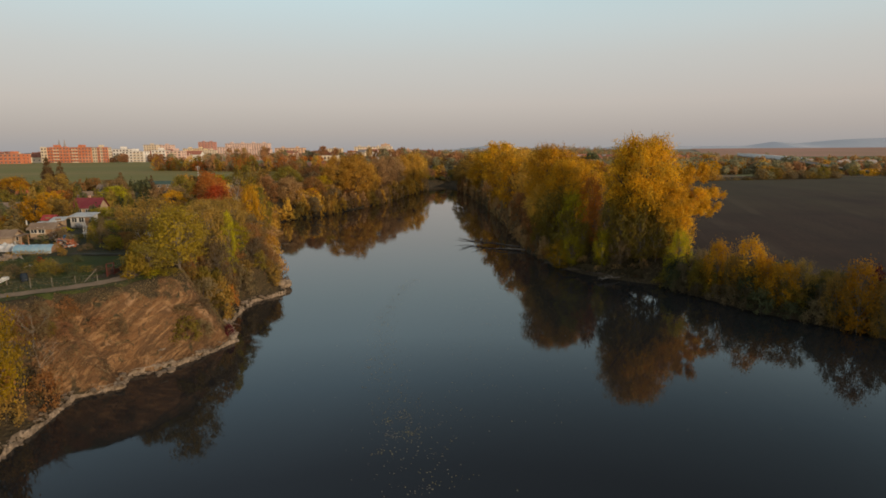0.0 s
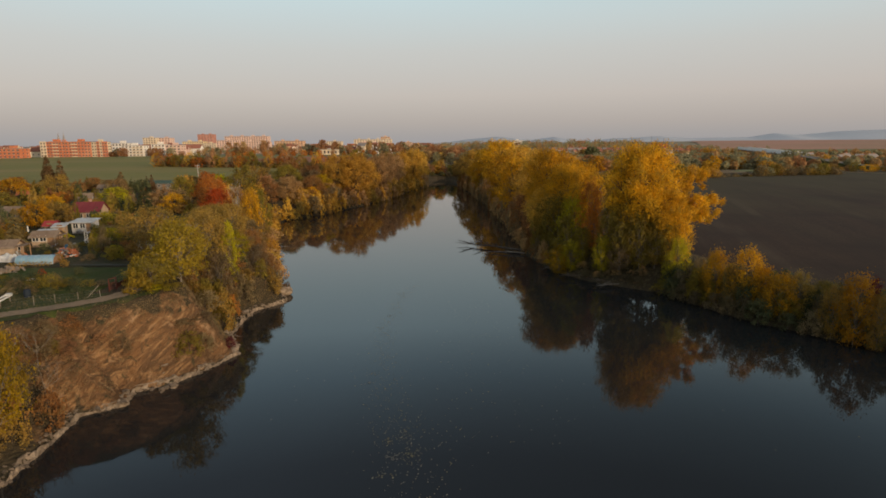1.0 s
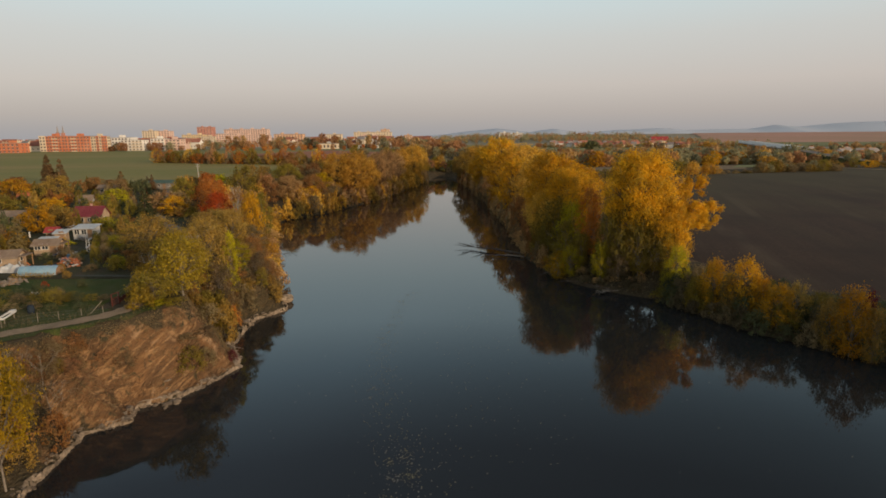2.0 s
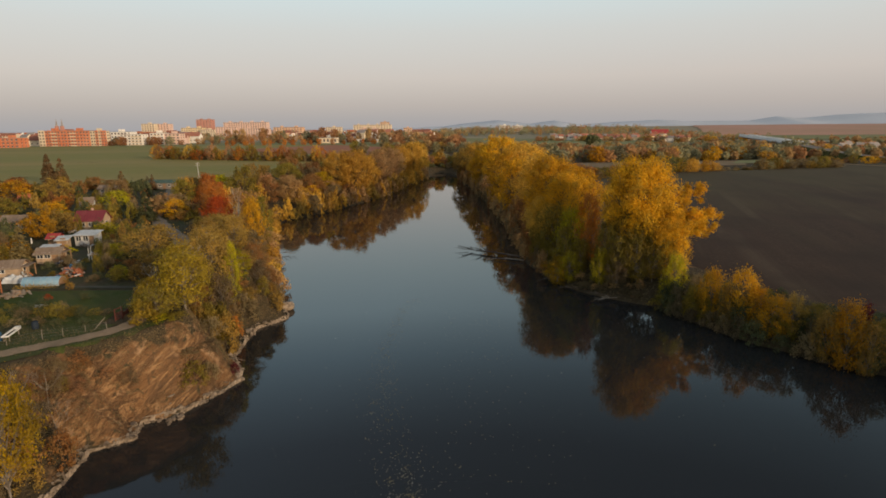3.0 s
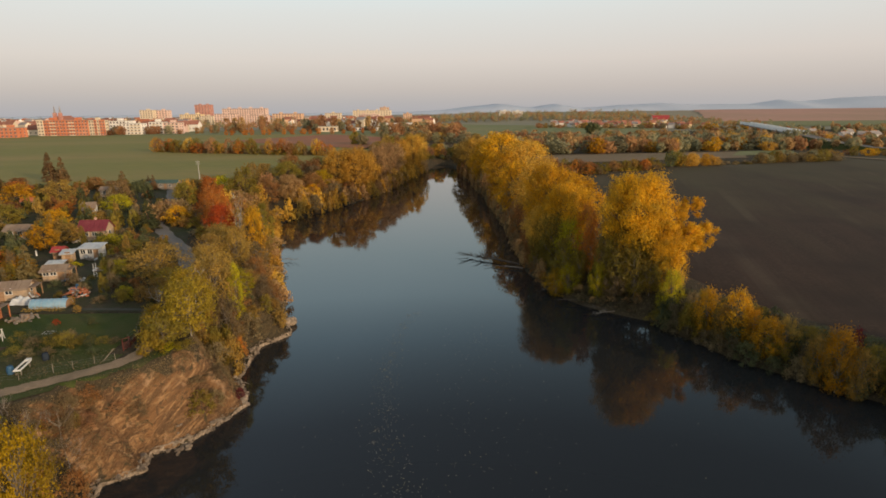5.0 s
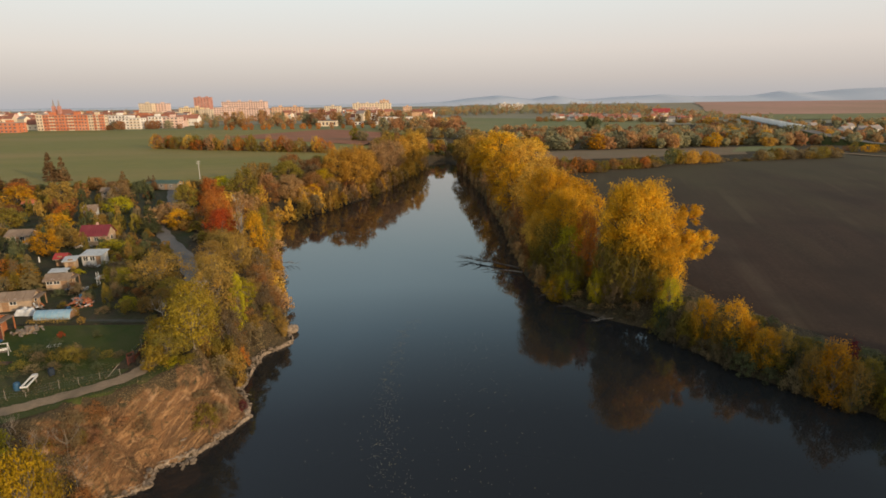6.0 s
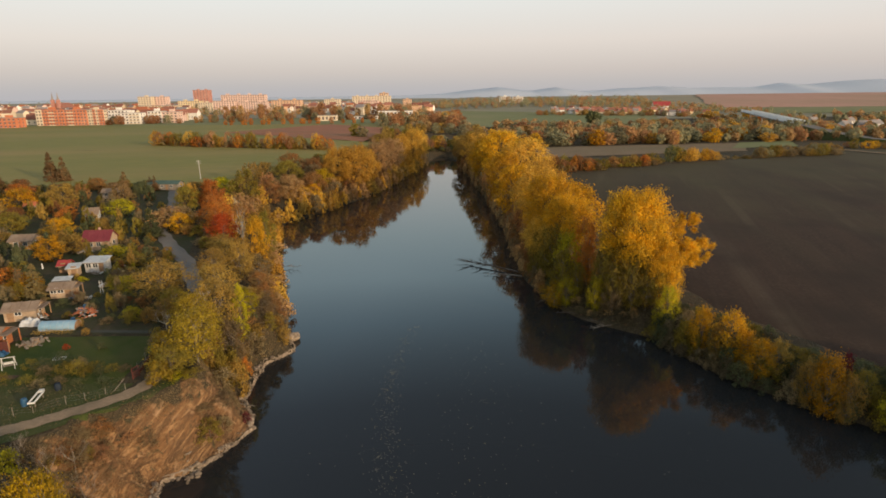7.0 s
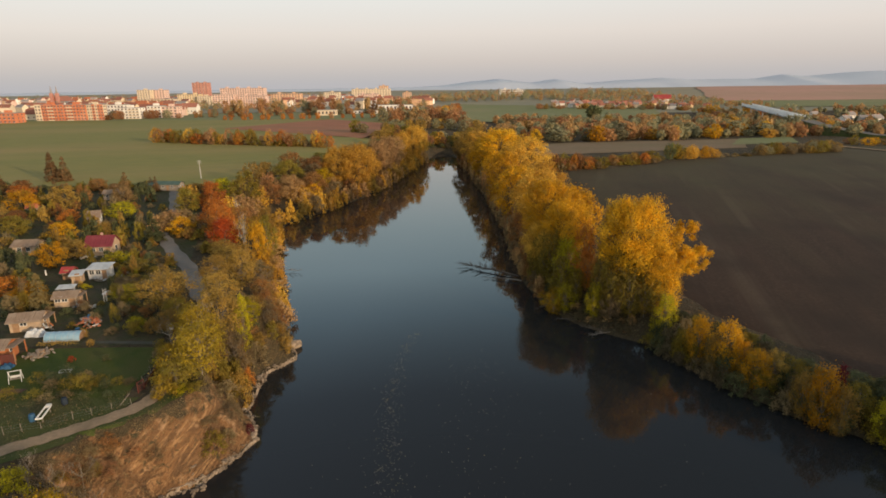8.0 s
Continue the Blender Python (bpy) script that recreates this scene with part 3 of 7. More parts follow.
def crown_points(rng, height, radius, low, lobes, leaves, shape, thin=0.16):
    """Boughs spread over an uneven crown, and leaf places round each of them."""
    centres = []
    golden = 2.39996
    for i in range(lobes):
        f = (i + 0.5) / lobes
        f = min(max(f + rng.normal(0, 0.03), 0.0), 1.0)
        z = low + (height - low) * f
        if shape == "round":
            wide = math.sin(math.pi * (0.12 + 0.80 * f)) ** 0.75
        elif shape == "tall":
            wide = 0.55 + 0.45 * math.sin(math.pi * (0.15 + 0.75 * f))
            wide *= 1 - 0.75 * max(0, f - 0.7) / 0.3
        elif shape == "bush":
            wide = math.sqrt(max(0.05, 1 - (f * 0.96) ** 2))
        else:
            wide = 1 - 0.92 * f
        r = radius * wide * rng.uniform(0.4, 1.0)
        a = i * golden + rng.normal(0, 0.4)
        centres.append((r * math.cos(a), r * math.sin(a), z))
    centres = np.array(centres)
    size = radius * rng.uniform(0.26, 0.46, lobes) * (7.0 / max(lobes, 7)) ** 0.18
    pick = rng.choice(lobes, leaves, p=size ** 2 / (size ** 2).sum())
    way = rng.normal(0, 1, (leaves, 3))
    way /= np.linalg.norm(way, axis=1)[:, None]
    shell = 1.0 - np.abs(rng.normal(0, 0.30, (leaves, 1)))
    # boughs are lumpy in themselves
    lump = 1 + thin * 1.4 * np.sin(way[:, :1] * 6 + pick[:, None]) * np.sin(way[:, 1:2] * 7 + 2 * pick[:, None]) + thin * np.sin(way[:, 2:] * 9 + pick[:, None])
    places = centres[pick] + way * shell * lump * size[pick][:, None] * np.array([1, 1, 0.82])
    axis = places - np.array([0, 0, low + (height - low) * 0.4])
    axis /= np.linalg.norm(axis, axis=1)[:, None] + 1e-9
    return centres, places, way * 0.7 + axis * 0.5


def limbs(rng, height, low, centres, girth, every=1):
    """A trunk and limbs that reach into the boughs."""
    lean = Vector((rng.normal(0, 0.03), rng.normal(0, 0.03), 0)) * height
    trunk = [Vector((0, 0, -0.6)), Vector((0, 0, 0)) + lean * 0.1, lean * 0.4 + Vector((0, 0, height * 0.3)), lean * 0.8 + Vector((0, 0, height * 0.6)), lean + Vector((0, 0, height * 0.9))]
    pieces = [tube(trunk, [girth * 1.35, girth, girth * 0.75, girth * 0.45, girth * 0.1], 7)]
    for c in centres[::every]:
        c = Vector(c)
        z = max(low * 0.5, c.z * rng.uniform(0.35, 0.6))
        f = z / (height * 0.9)
        start = lean * f + Vector((0, 0, z))
        mid = start.lerp(c, 0.5) + Vector((rng.normal(0, 0.05), rng.normal(0, 0.05), 0.06)) * height
        pieces.append(tube([start, mid, c, c + (c - mid) * 0.45], [girth * 0.32, girth * 0.2, girth * 0.1, girth * 0.03], 4))
    return gather(pieces)


PROTO = {}


def proto(kind, height, radius, low, lobes, leaves, size, shape="round", seed=1, girth=None, hang=0.0, thin=0.16, every=1):
    """One tree's meshes: trunk with limbs, and crown."""
    rng = np.random.default_rng(seed)
    centres, places, outward = crown_points(rng, height, radius, low, lobes, leaves, shape, thin)
    v, f = limbs(rng, height, low, centres, girth or height * 0.018, every)
    tm = bpy.data.meshes.new(kind + "_trunk")
    tm.from_pydata(v, [], f)
    tm.materials.append(BARK)
    tm.polygons.foreach_set("use_smooth", np.ones(len(f), bool))
    cm = leaf_mesh(kind + "_crown", places, outward, size, rng, LEAF["ochre"], hang)
    PROTO[kind] = (tm, cm, height, radius)


def plant(kind, x, y, top, wide, leaf, label, category="tree", name="", group="", turn=None, base=None, bark=None, lean=0.0):
    """Sets a tree of a kind at x, y with its top at that height and its crown that wide (half)."""
    if y > 96:
        # further off, the same kinds with fewer and larger sprays
        kind = kind.replace("bush", "shrub") if kind.startswith("bush") else kind.replace("near", "grown") if y > 112 else kind
    tm, cm, height, radius = PROTO[kind]
    z = ground_z(x, y) if base is None else base
    tall = max(top - z, 0.6)
    ob = new(name or category)
    a = random.uniform(0, 6.28) if turn is None else turn
    ob.matrix_basis = Matrix.LocRotScale((x, y, z), Euler((0, 0, a)), (wide / radius, wide / radius, tall / height))
    if lean:
        ob.matrix_basis = Matrix.Translation((x, y, z)) @ Matrix.Rotation(radians(lean), 4, "Y") @ Matrix.Translation((-x, -y, -z)) @ ob.matrix_basis
    for nm, me in (("trunk", tm), ("crown", cm)):
        p = new(nm, me)
        p.parent = ob
        mat = (bark or (DEADWOOD if kind[:4] in ("near", "tall", "youn", "grow") and leaf != "gold" else BARK)) if nm == "trunk" else LEAF[leaf]
        p.material_slots[0].link = "OBJECT"
        p.material_slots[0].material = mat
    return tagged(ob, label, category, group)


# kinds: near ones in full, far ones with fewer and larger sprays
for s in (1, 2):
    proto("great%d" % s, 20, 9, 8.0, 120, 36000, 0.243, "round", s, 0.42, 0.3, 0.3)
for s in (1, 2):
    proto("big%d" % s, 17, 7.5, 2.0, 90, 9500, 0.385, "round", 10 + s, 0.32, 0.3, 0.26)
for s in (1, 2, 3):
    proto("near%d" % s, 7, 3.4, 0.8, 52, 5500, 0.18, "round", 20 + s, 0.12, 0.2, 0.55)
for s in (1, 2):
    proto("tall%d" % s, 8, 2.2, 1.0, 50, 5600, 0.16, "tall", 30 + s, 0.11, 0.2, 0.34)
for s in (1, 2, 3):
    proto("bush%d" % s, 3, 2.2, 0.1, 22, 1150, 0.21, "bush", 40 + s, 0.05, 0.1, 0.25, 3)
for s in (1, 2, 3):
    proto("mid%d" % s, 9, 4.2, 1.0, 54, 2700, 0.345, "round", 50 + s, 0.16, 0.2, 0.32)
for s in (1, 2):
    proto("far%d" % s, 9, 5, 0.6, 60, 720, 0.62, "round", 60 + s, 0.2, 0.2, 0.2, 6)
for s in (1, 2):
    proto("farbush%d" % s, 4, 3.2, 0.1, 20, 230, 0.7, "bush", 70 + s, 0.08, 0.1, 0.2, 6)
for s in (1, 2):
    proto("stem%d" % s, 14, 2.6, 9.2, 16, 4200, 0.2, "round", 94 + s, 0.1, 0.3, 0.3)
for s in (1, 2):
    proto("scrub%d" % s, 2, 1.6, 0.05, 34, 1300, 0.1, "bush", 97 + s, 0.03, 0.1, 0.4, 2)
proto("young1", 6, 2.6, 2.0, 74, 8200, 0.105, "round", 91, 0.08, 0.2, 0.6)


def spruce(kind, height, radius, boughs, leaves, size, seed):
    """A spruce: a straight stem and tiers of drooping boughs set with needle sprays."""
    rng = np.random.default_rng(seed)
    f = np.sort(rng.uniform(0.06, 0.97, boughs))
    a = np.arange(boughs) * 2.39996 + rng.normal(0, 0.3, boughs)
    reach = radius * (1 - f) ** 0.85 * rng.uniform(0.75, 1.1, boughs) + 0.12
    pick = rng.choice(boughs, leaves, p=reach / reach.sum())
    t = rng.uniform(0.12, 1, leaves) ** 0.7
    r = t * reach[pick]
    side = rng.normal(0, 0.16, leaves) * reach[pick] * (1.15 - t)
    droop = 0.32 * r * t - 0.1 * r
    x = np.cos(a[pick]) * r - np.sin(a[pick]) * side
    y = np.sin(a[pick]) * r + np.cos(a[pick]) * side
    z = f[pick] * height - droop + rng.normal(0, 0.07, leaves)
    out = np.column_stack([np.cos(a[pick]) * 0.6, np.sin(a[pick]) * 0.6, np.full(leaves, 0.6)])
    v, q = gather([tube([Vector((0, 0, -0.4)), Vector((0, 0, height * 0.5)), Vector((0, 0, height))], [0.17, 0.1, 0.02], 7)]
                  + [tube([Vector((0, 0, f[i] * height)), Vector((math.cos(a[i]) * reach[i], math.sin(a[i]) * reach[i], f[i] * height - 0.2 * reach[i]))], [0.03, 0.01], 3) for i in range(0, boughs, 3)])
    tm = bpy.data.meshes.new(kind + "_trunk")
    tm.from_pydata(v, [], q)
    tm.materials.append(BARK)
    PROTO[kind] = (tm, leaf_mesh(kind + "_crown", np.column_stack([x, y, z]), out, size, rng, LEAF["spruce"], 0.4), height, radius)


for s in (1, 2):
    spruce("conifer%d" % s, 11, 2.3, 110, 5600, 0.27, 80 + s)


for s in (1, 2):
    proto("dot%d" % s, 9, 5, 0.3, 60, 430, 1.04, "round", 66 + s, 0.2, 0.2, 0.2, 9)


for s in (1, 2, 3):
    proto("shrub%d" % s, 3, 2.2, 0.1, 24, 600, 0.3, "bush", 110 + s, 0.05, 0.1, 0.25, 5)
    proto("grown%d" % s, 7, 3.4, 0.8, 60, 4200, 0.215, "round", 120 + s, 0.12, 0.2, 0.34, 2)


def kin(kind, n):
    return "%s%d" % (kind, random.randint(1, n))


YELLOW_WILLOW = "tall golden-leaved poplar with a broad crown on the river bank"
# right bank, the great trees
for kind, x, y, top, wide, leaf, turn in (
        ("great1", 34.4, 98.8, 22.8, 7.1, "gold", 0.4), ("great2", 33.6, 104.2, 20.8, 4.2, "gold", 3.1), ("great2", 37.8, 96.2, 15.4, 4.4, "gold", 1.2),
        ("great2", 24.0, 126, 21.6, 7.2, "gold", 2.0), ("great1", 25.6, 118, 18.8, 6.4, "gold", 4.4), ("big1", 30.6, 131, 19.4, 7.0, "gold", 1.0), ("great1", 22.0, 119.5, 14.2, 4.6, "tan", 2.9),
        ("big2", 26, 152, 20.3, 8.0, "tan", 2.7), ("big1", 22.5, 168, 19.3, 7.1, "gold", 3.6), ("big2", 31, 178, 19.2, 7.4, "tan", 0.2),
        ("big1", 21, 196, 20.5, 7.4, "gold", 5.0), ("big2", 27, 212, 21.5, 8.5, "tan", 1.9), ("big1", 24, 238, 24.8, 9.1, "gold", 2.5), ("big2", 36, 238, 21.5, 9.1, "tan", 4.0),
        ("big1", 19, 250, 21, 8.0, "gold", 0.9), ("big2", 28, 262, 22.6, 9.1, "tan", 5.5), ("big1", 18, 284, 20.5, 8.4, "tan", 3.0), ("big2", 17, 304, 20.6, 9.1, "ochre", 0.5), ("big1", 12.5, 318, 17, 6.6, "ochre", 1.5)):
    plant(kind, x, y, top, wide, leaf, YELLOW_WILLOW, "tree", "poplar_tree", "poplars on the bank", turn)
# a long bough of the foremost one leans over the field
for kind, x, y, top, wide, turn, lean in (("stem1", 37.6, 98, 18.0, 2.0, 1.0, 40), ("stem2", 37.0, 99, 20.5, 2.6, 3.0, 23), ("stem1", 37.4, 97, 16.5, 2.2, 2.0, 30)):
    plant(kind, x, y, top, wide, "gold", "golden side stem of a poplar leaning over the field", "tree", "poplar_tree", turn=turn, lean=lean)
# right bank, lower trees: skirts of the poplars, then the thicket towards the near end
skirt_trees = (("near1", 33.2, 95.4, 13.0, 2.7, "olive"), ("near2", 30.6, 97.8, 13.6, 2.8, "olive"), ("near3", 35.6, 94.8, 12.6, 2.5, "olive"), ("near2", 30.3, 96.6, 7.0, 2.0, "dull"), ("near2", 37.0, 94.4, 11.0, 2.4, "olive"), ("near3", 38.8, 94.1, 12.4, 2.9, "gold"), ("near2", 29.4, 100.2, 12.6, 2.6, "olive"), ("tall1", 31.9, 97.5, 10.5, 2.0, "olive"),
               ("near1", 28.3, 107.6, 11.4, 2.2, "orange"), ("near2", 28.4, 110.0, 16.0, 2.6, "orange"), ("near2", 31.7, 104.2, 9.5, 2.0, "rust"), ("near3", 25.0, 110.0, 13.2, 3.2, "lime"), ("near1", 23.0, 113.1, 13.6, 3.0, "olive"), ("near2", 21.7, 116.5, 12.4, 3.0, "olive"),
               ("near3", 20.9, 119.0, 11.5, 3.0, "olive"), ("tall2", 23.6, 108.0, 10, 2.4, "olive"), ("near1", 21.5, 104.3, 5.2, 2.6, "yellow"), ("near2", 23.4, 103.1, 6.0, 2.2, "lime"), ("near3", 27.6, 98.4, 7.6, 1.8, "lime"), ("near1", 25.9, 105.0, 8.2, 2.0, "olive"))
thicket_trees = (("near2", 37.9, 90.6, 8.4, 1.9, "lime"), ("near1", 36.6, 89.8, 5.0, 1.7, "lime"), ("near1", 39.0, 85.5, 6.4, 1.6, "dull"), ("near3", 39.6, 81.5, 8.1, 2.0, "amber"), ("near2", 42.1, 77.5, 9.0, 2.5, "amber"), ("near3", 40.6, 78.3, 6.4, 1.5, "ochre"), ("near1", 43.4, 75.6, 7.0, 2.0, "amber"),
                 ("near3", 44.2, 72.9, 6.6, 2.2, "amber"), ("near2", 46.3, 72.4, 6.9, 1.7, "ochre"), ("near1", 48.7, 71.6, 6.0, 1.8, "olive"), ("near3", 48.4, 64.9, 8.1, 2.5, "amber"), ("near2", 47.0, 66.8, 6.6, 1.5, "ochre"), ("near1", 49.9, 63.2, 6.2, 1.7, "ochre"),
                 ("near2", 52.7, 64.7, 6.0, 2.0, "olive"), ("near3", 54.1, 60.5, 6.2, 2.2, "lime"), ("near1", 56.0, 58.1, 6.4, 2.2, "olive"), ("near2", 57.6, 53.3, 6.8, 2.6, "green"), ("near3", 60.9, 46.6, 7.2, 3, "olive"), ("near1", 64.7, 40.0, 7.4, 3, "ochre"),
                 ("bush3", 52.0, 67.2, 7.2, 1.0, "crimson"), ("near2", 45.3, 78.1, 5.6, 1.8, "green"), ("near1", 54.8, 68.2, 5.8, 2.2, "green"), ("near2", 58.3, 66.8, 5.6, 2.2, "green"), ("near3", 57.9, 63.4, 5.8, 2.0, "lime"), ("near1", 44.0, 84.2, 5.6, 1.9, "green"), ("near3", 51.0, 72.7, 5.4, 2.0, "green"))
for kind, x, y, top, wide, leaf in skirt_trees + thicket_trees:
    plant(kind, x, y, top, wide, leaf, {"gold": "golden bough-laden tree under the poplars", "amber": "young golden-orange tree in the bank thicket", "lime": "yellow-green young tree at the water's edge", "olive": "dull green young tree in the bank thicket", "green": "dark green shrub at the field's edge"}.get(leaf, "autumn-coloured young tree in the bank thicket"), "tree", "bank_tree", "bank thicket")
# unseen trees added out of view, so that their evening shade lies over the thicket
for i in range(24):
    u, w = (i % 4) * 4.2 - 4 + random.uniform(-1, 1), (i // 4) * 5.0 + random.uniform(-1, 1)
    x, y = 75 + 0.743 * w + 0.669 * u, 46 - 0.669 * w + 0.743 * u
    plant(kin("far", 2), x, y, 12.9 + 0.185 * w + random.uniform(-0.6, 0.8), 5.0, "ochre", "unseen ochre tree added to shade the thicket", "tree", "bank_tree", "bank thicket")
# dark undergrowth along the right bank; the earth lies open under the foremost poplars
for y in np.arange(50, 325, 2.3):
    xr = float(curve(RIGHT_BANK, y))
    if xr > 0.86 * y + 6 or 90.5 < y < 106:
        continue
    top = random.uniform(1.8, 3.4) if y < 90 else random.uniform(2.4, 4.6) if y < 140 else random.uniform(3.5, 7.5)
    leaf = random.choice(["dark", "olive", "green", "dull", "green"] if y < 112 else ["farbrown", "dull", "rust", "farbrown"])
    plant(kin("farbush", 2) if y > 150 else kin("bush", 3), xr + (random.uniform(-0.5, 0.9) if y < 90 else random.uniform(0.3, 1.6)), y, top, random.uniform(1.2, 1.9), leaf, "dark leafy shrub overhanging the water", "shrub", "shrub", "shrubs along the bank", base=0.25)
# grey-green shrubs that make up the body of the thicket
for y in np.arange(56, 90, 1.05):
    xr = float(curve(RIGHT_BANK, y))
    for d0, d1, h0, h1 in ((0.4, 2.6, 3.4, 5.2), (3.2, 7.4, 3.6, 5.8)):
        plant(kin("bush", 3), xr + random.uniform(d0, d1), y + random.uniform(0, 2.0), random.uniform(h0, h1), random.uniform(1.1, 1.8), random.choice(["dark", "olive", "green", "green", "green"]), "grey-green leafy shrub in the bank thicket", "shrub", "thicket_shrub", "bank thicket")
# dark shrubs between the thicket and the field
for y in np.arange(64, 98, 1.3):
    x = float(curve(RIGHT_BANK, y)) + random.uniform(9.0, 13.0)
    plant(kin("bush", 3), x, y, 3 + random.uniform(0.8, 2.4), random.uniform(1.2, 2.0), random.choice(["green", "dark", "green", "olive"]), "dark green shrub at the field's edge", "shrub", "thicket_shrub", "bank thicket")
# low dark brush and roots on the open earth of the bank
for i in range(30):
    y = random.uniform(92, 110)
    x = float(curve(RIGHT_BANK, y)) + random.uniform(0.6, 5.5)
    plant(kin("bush", 3), x, y, ground_z(x, y) + random.uniform(0.5, 1.5), random.uniform(0.7, 1.5), random.choice(["dark", "dull", "dark", "farbrown"]), "low bare brush on the open bank", "shrub", "thicket_shrub", "bank thicket")
# dull brush on the top of the bank under the poplars, and further along between their trunks
for i in range(26):
    y = random.uniform(93, 128)
    x = float(curve(RIGHT_BANK, y)) + random.uniform(5.0, 10.0)
    plant(kin("bush", 3), x, y, 3 + random.uniform(1.4, 4.2), random.uniform(1.2, 2.2), random.choice(["olive", "dark", "dull", "lime", "rust", "dull"]), "dull-leaved brush under the poplars", "shrub", "thicket_shrub", "bank thicket")
for y in np.arange(108, 245, 4.6):
    xr = float(curve(RIGHT_BANK, y))
    plant(kin("bush", 3) if y < 130 else kin("farbush", 2), xr + random.uniform(5, 18), y, 3 + random.uniform(2.0, 4.2), random.uniform(1.8, 2.8), random.choice(["olive", "green", "dull", "ochre", "rust"]), "leafy shrub under the bank trees", "shrub", "shrub", "shrubs along the bank")
# brown half-bare trees that lean over the water before the poplars
for y in np.arange(128, 322, 8.5):
    x = float(curve(RIGHT_BANK, y)) + random.uniform(1.2, 3.2)
    plant(kin("mid", 3), x, y, random.uniform(7.5, 11.5), random.uniform(2.2, 3.2), random.choice(["farbrown", "rust", "dull", "farbrown", "ochre"]), "brown half-bare tree leaning over the water", "tree", "bank_tree", "far bank trees")

# left cliff and its trees
cliff_trees_a = (("young1", -32.6, 38.6, 11.8, 2.9, "yellow"), ("young1", -36.5, 36.5, 10.8, 2.5, "yellow"), ("bush1", -35.5, 43.3, 8.2, 1.9, "olive"), ("bush2", -32.9, 45.0, 3.6, 1.3, "rust"), ("bush3", -34.6, 42.2, 5.6, 1.7, "rust"), ("bush1", -33.4, 41.2, 3.6, 1.4, "ochre"), ("bush3", -40.2, 45.4, 9.3, 1.6, "lime"), ("near3", -30.6, 65.6, 14.8, 3.6, "mustard"), ("near2", -32.4, 62.6, 11.4, 2.8, "olive"), ("near1", -33.6, 72.5, 14.6, 3.4, "mustard"), ("near2", -33.2, 79, 14.2, 3.9, "ochre"), ("tall1", -30.9, 84, 11.4, 1.9, "lime"), ("near3", -30, 75, 9.6, 2.6, "dull"), ("near1", -37, 88.5, 14.0, 3.8, "ochre"), ("near1", -29.6, 88.5, 7.4, 2.1, "dull"), ("near2", -28.8, 92, 6.3, 2.0, "rust"), ("tall2", -31.5, 96, 8.4, 1.9, "rust"), ("near3", -33.5, 100, 9.0, 2.4, "rust"))
cliff_trees_b = (("near1", -42.0, 100.6, 13.2, 3.2, "ochre"), ("near2", -38.9, 105, 13.0, 3.2, "ochre"), ("near3", -43.4, 110.8, 12.4, 3.2, "ochre"), ("near1", -41.5, 113, 12.2, 3.2, "ochre"), ("near2", -46.8, 117.4, 11.8, 3.0, "ochre"), ("tall1", -37, 110, 9.5, 2.4, "dull"), ("near3", -40.6, 121.5, 14.6, 2.9, "gold"), ("near1", -39.5, 122, 8.4, 2.5, "ochre"), ("tall2", -42.5, 134, 13.2, 2.6, "olive"), ("near3", -50.0, 127.4, 14.2, 3.6, "red"), ("near1", -47.8, 124, 9.6, 2.2, "rust"), ("near2", -53.3, 133.6, 15.8, 3.8, "orange"), ("near1", -56.8, 141, 16.4, 3.8, "orange"), ("near3", -46.6, 121.5, 9.4, 2.0, "crimson"), ("near1", -45, 88, 14.4, 4.4, "ochre"), ("near2", -41.6, 83.6, 11.6, 2.4, "olive"), ("bush3", -46.6, 80.6, 9.8, 1.6, "lime"), ("bush1", -36.9, 69.2, 10.2, 1.6, "lime"), ("tall2", -35.2, 67.0, 11.6, 1.8, "mustard"), ("near2", -35.6, 75.0, 13.6, 2.0, "mustard"))
cliff_trees_c = (("near2", -40.5, 78.5, 11.6, 2.2, "ochre"), ("bush2", -27.2, 58.8, 4.0, 1.8, "olive"), ("bush1", -26.4, 60.6, 3.4, 1.2, "dull"), ("bush3", -28.4, 60.2, 5.2, 1.3, "dull"), ("bush1", -27.4, 89.8, 4.6, 1.6, "dull"), ("bush3", -26.7, 86.8, 3.8, 1.5, "dull"), ("bush2", -28.6, 85.6, 6.0, 1.9, "dull"), ("near3", -30.4, 92.5, 7.6, 2.0, "dull"), ("bush2", -29.6, 95.4, 4.6, 1.8, "rust"), ("bush3", -29.4, 83.2, 5.6, 1.8, "ochre"), ("near2", -31.6, 87.6, 10.2, 2.4, "ochre"), ("bush1", -29.2, 72.6, 6.2, 1.6, "olive"), ("bush3", -29.6, 69, 7.4, 1.6, "olive"), ("bush3", -24.9, 64.2, 1.7, 0.7, "crimson"), ("bush1", -27.2, 62.8, 4.8, 1.9, "dull"), ("bush3", -28.4, 66.4, 6.6, 2.0, "dull"), ("bush2", -28.2, 70.8, 5.4, 2.0, "ochre"), ("bush1", -28.7, 76, 3.6, 0.9, "orange"))
cliff_trees_d = (("bush1", -29.2, 81, 5.2, 2.0, "dull"), ("bush2", -33.0, 60.2, 10.6, 1.7, "mustard"), ("bush1", -31.6, 61.4, 8.6, 1.7, "lime"), ("bush3", -34.0, 63.4, 11.4, 1.6, "mustard"), ("bush1", -30.2, 62.0, 7.0, 1.5, "olive"), ("tall2", -33.4, 68.6, 12.6, 1.7, "yellow"), ("tall1", -30.4, 80.6, 13.0, 1.3, "lime"))
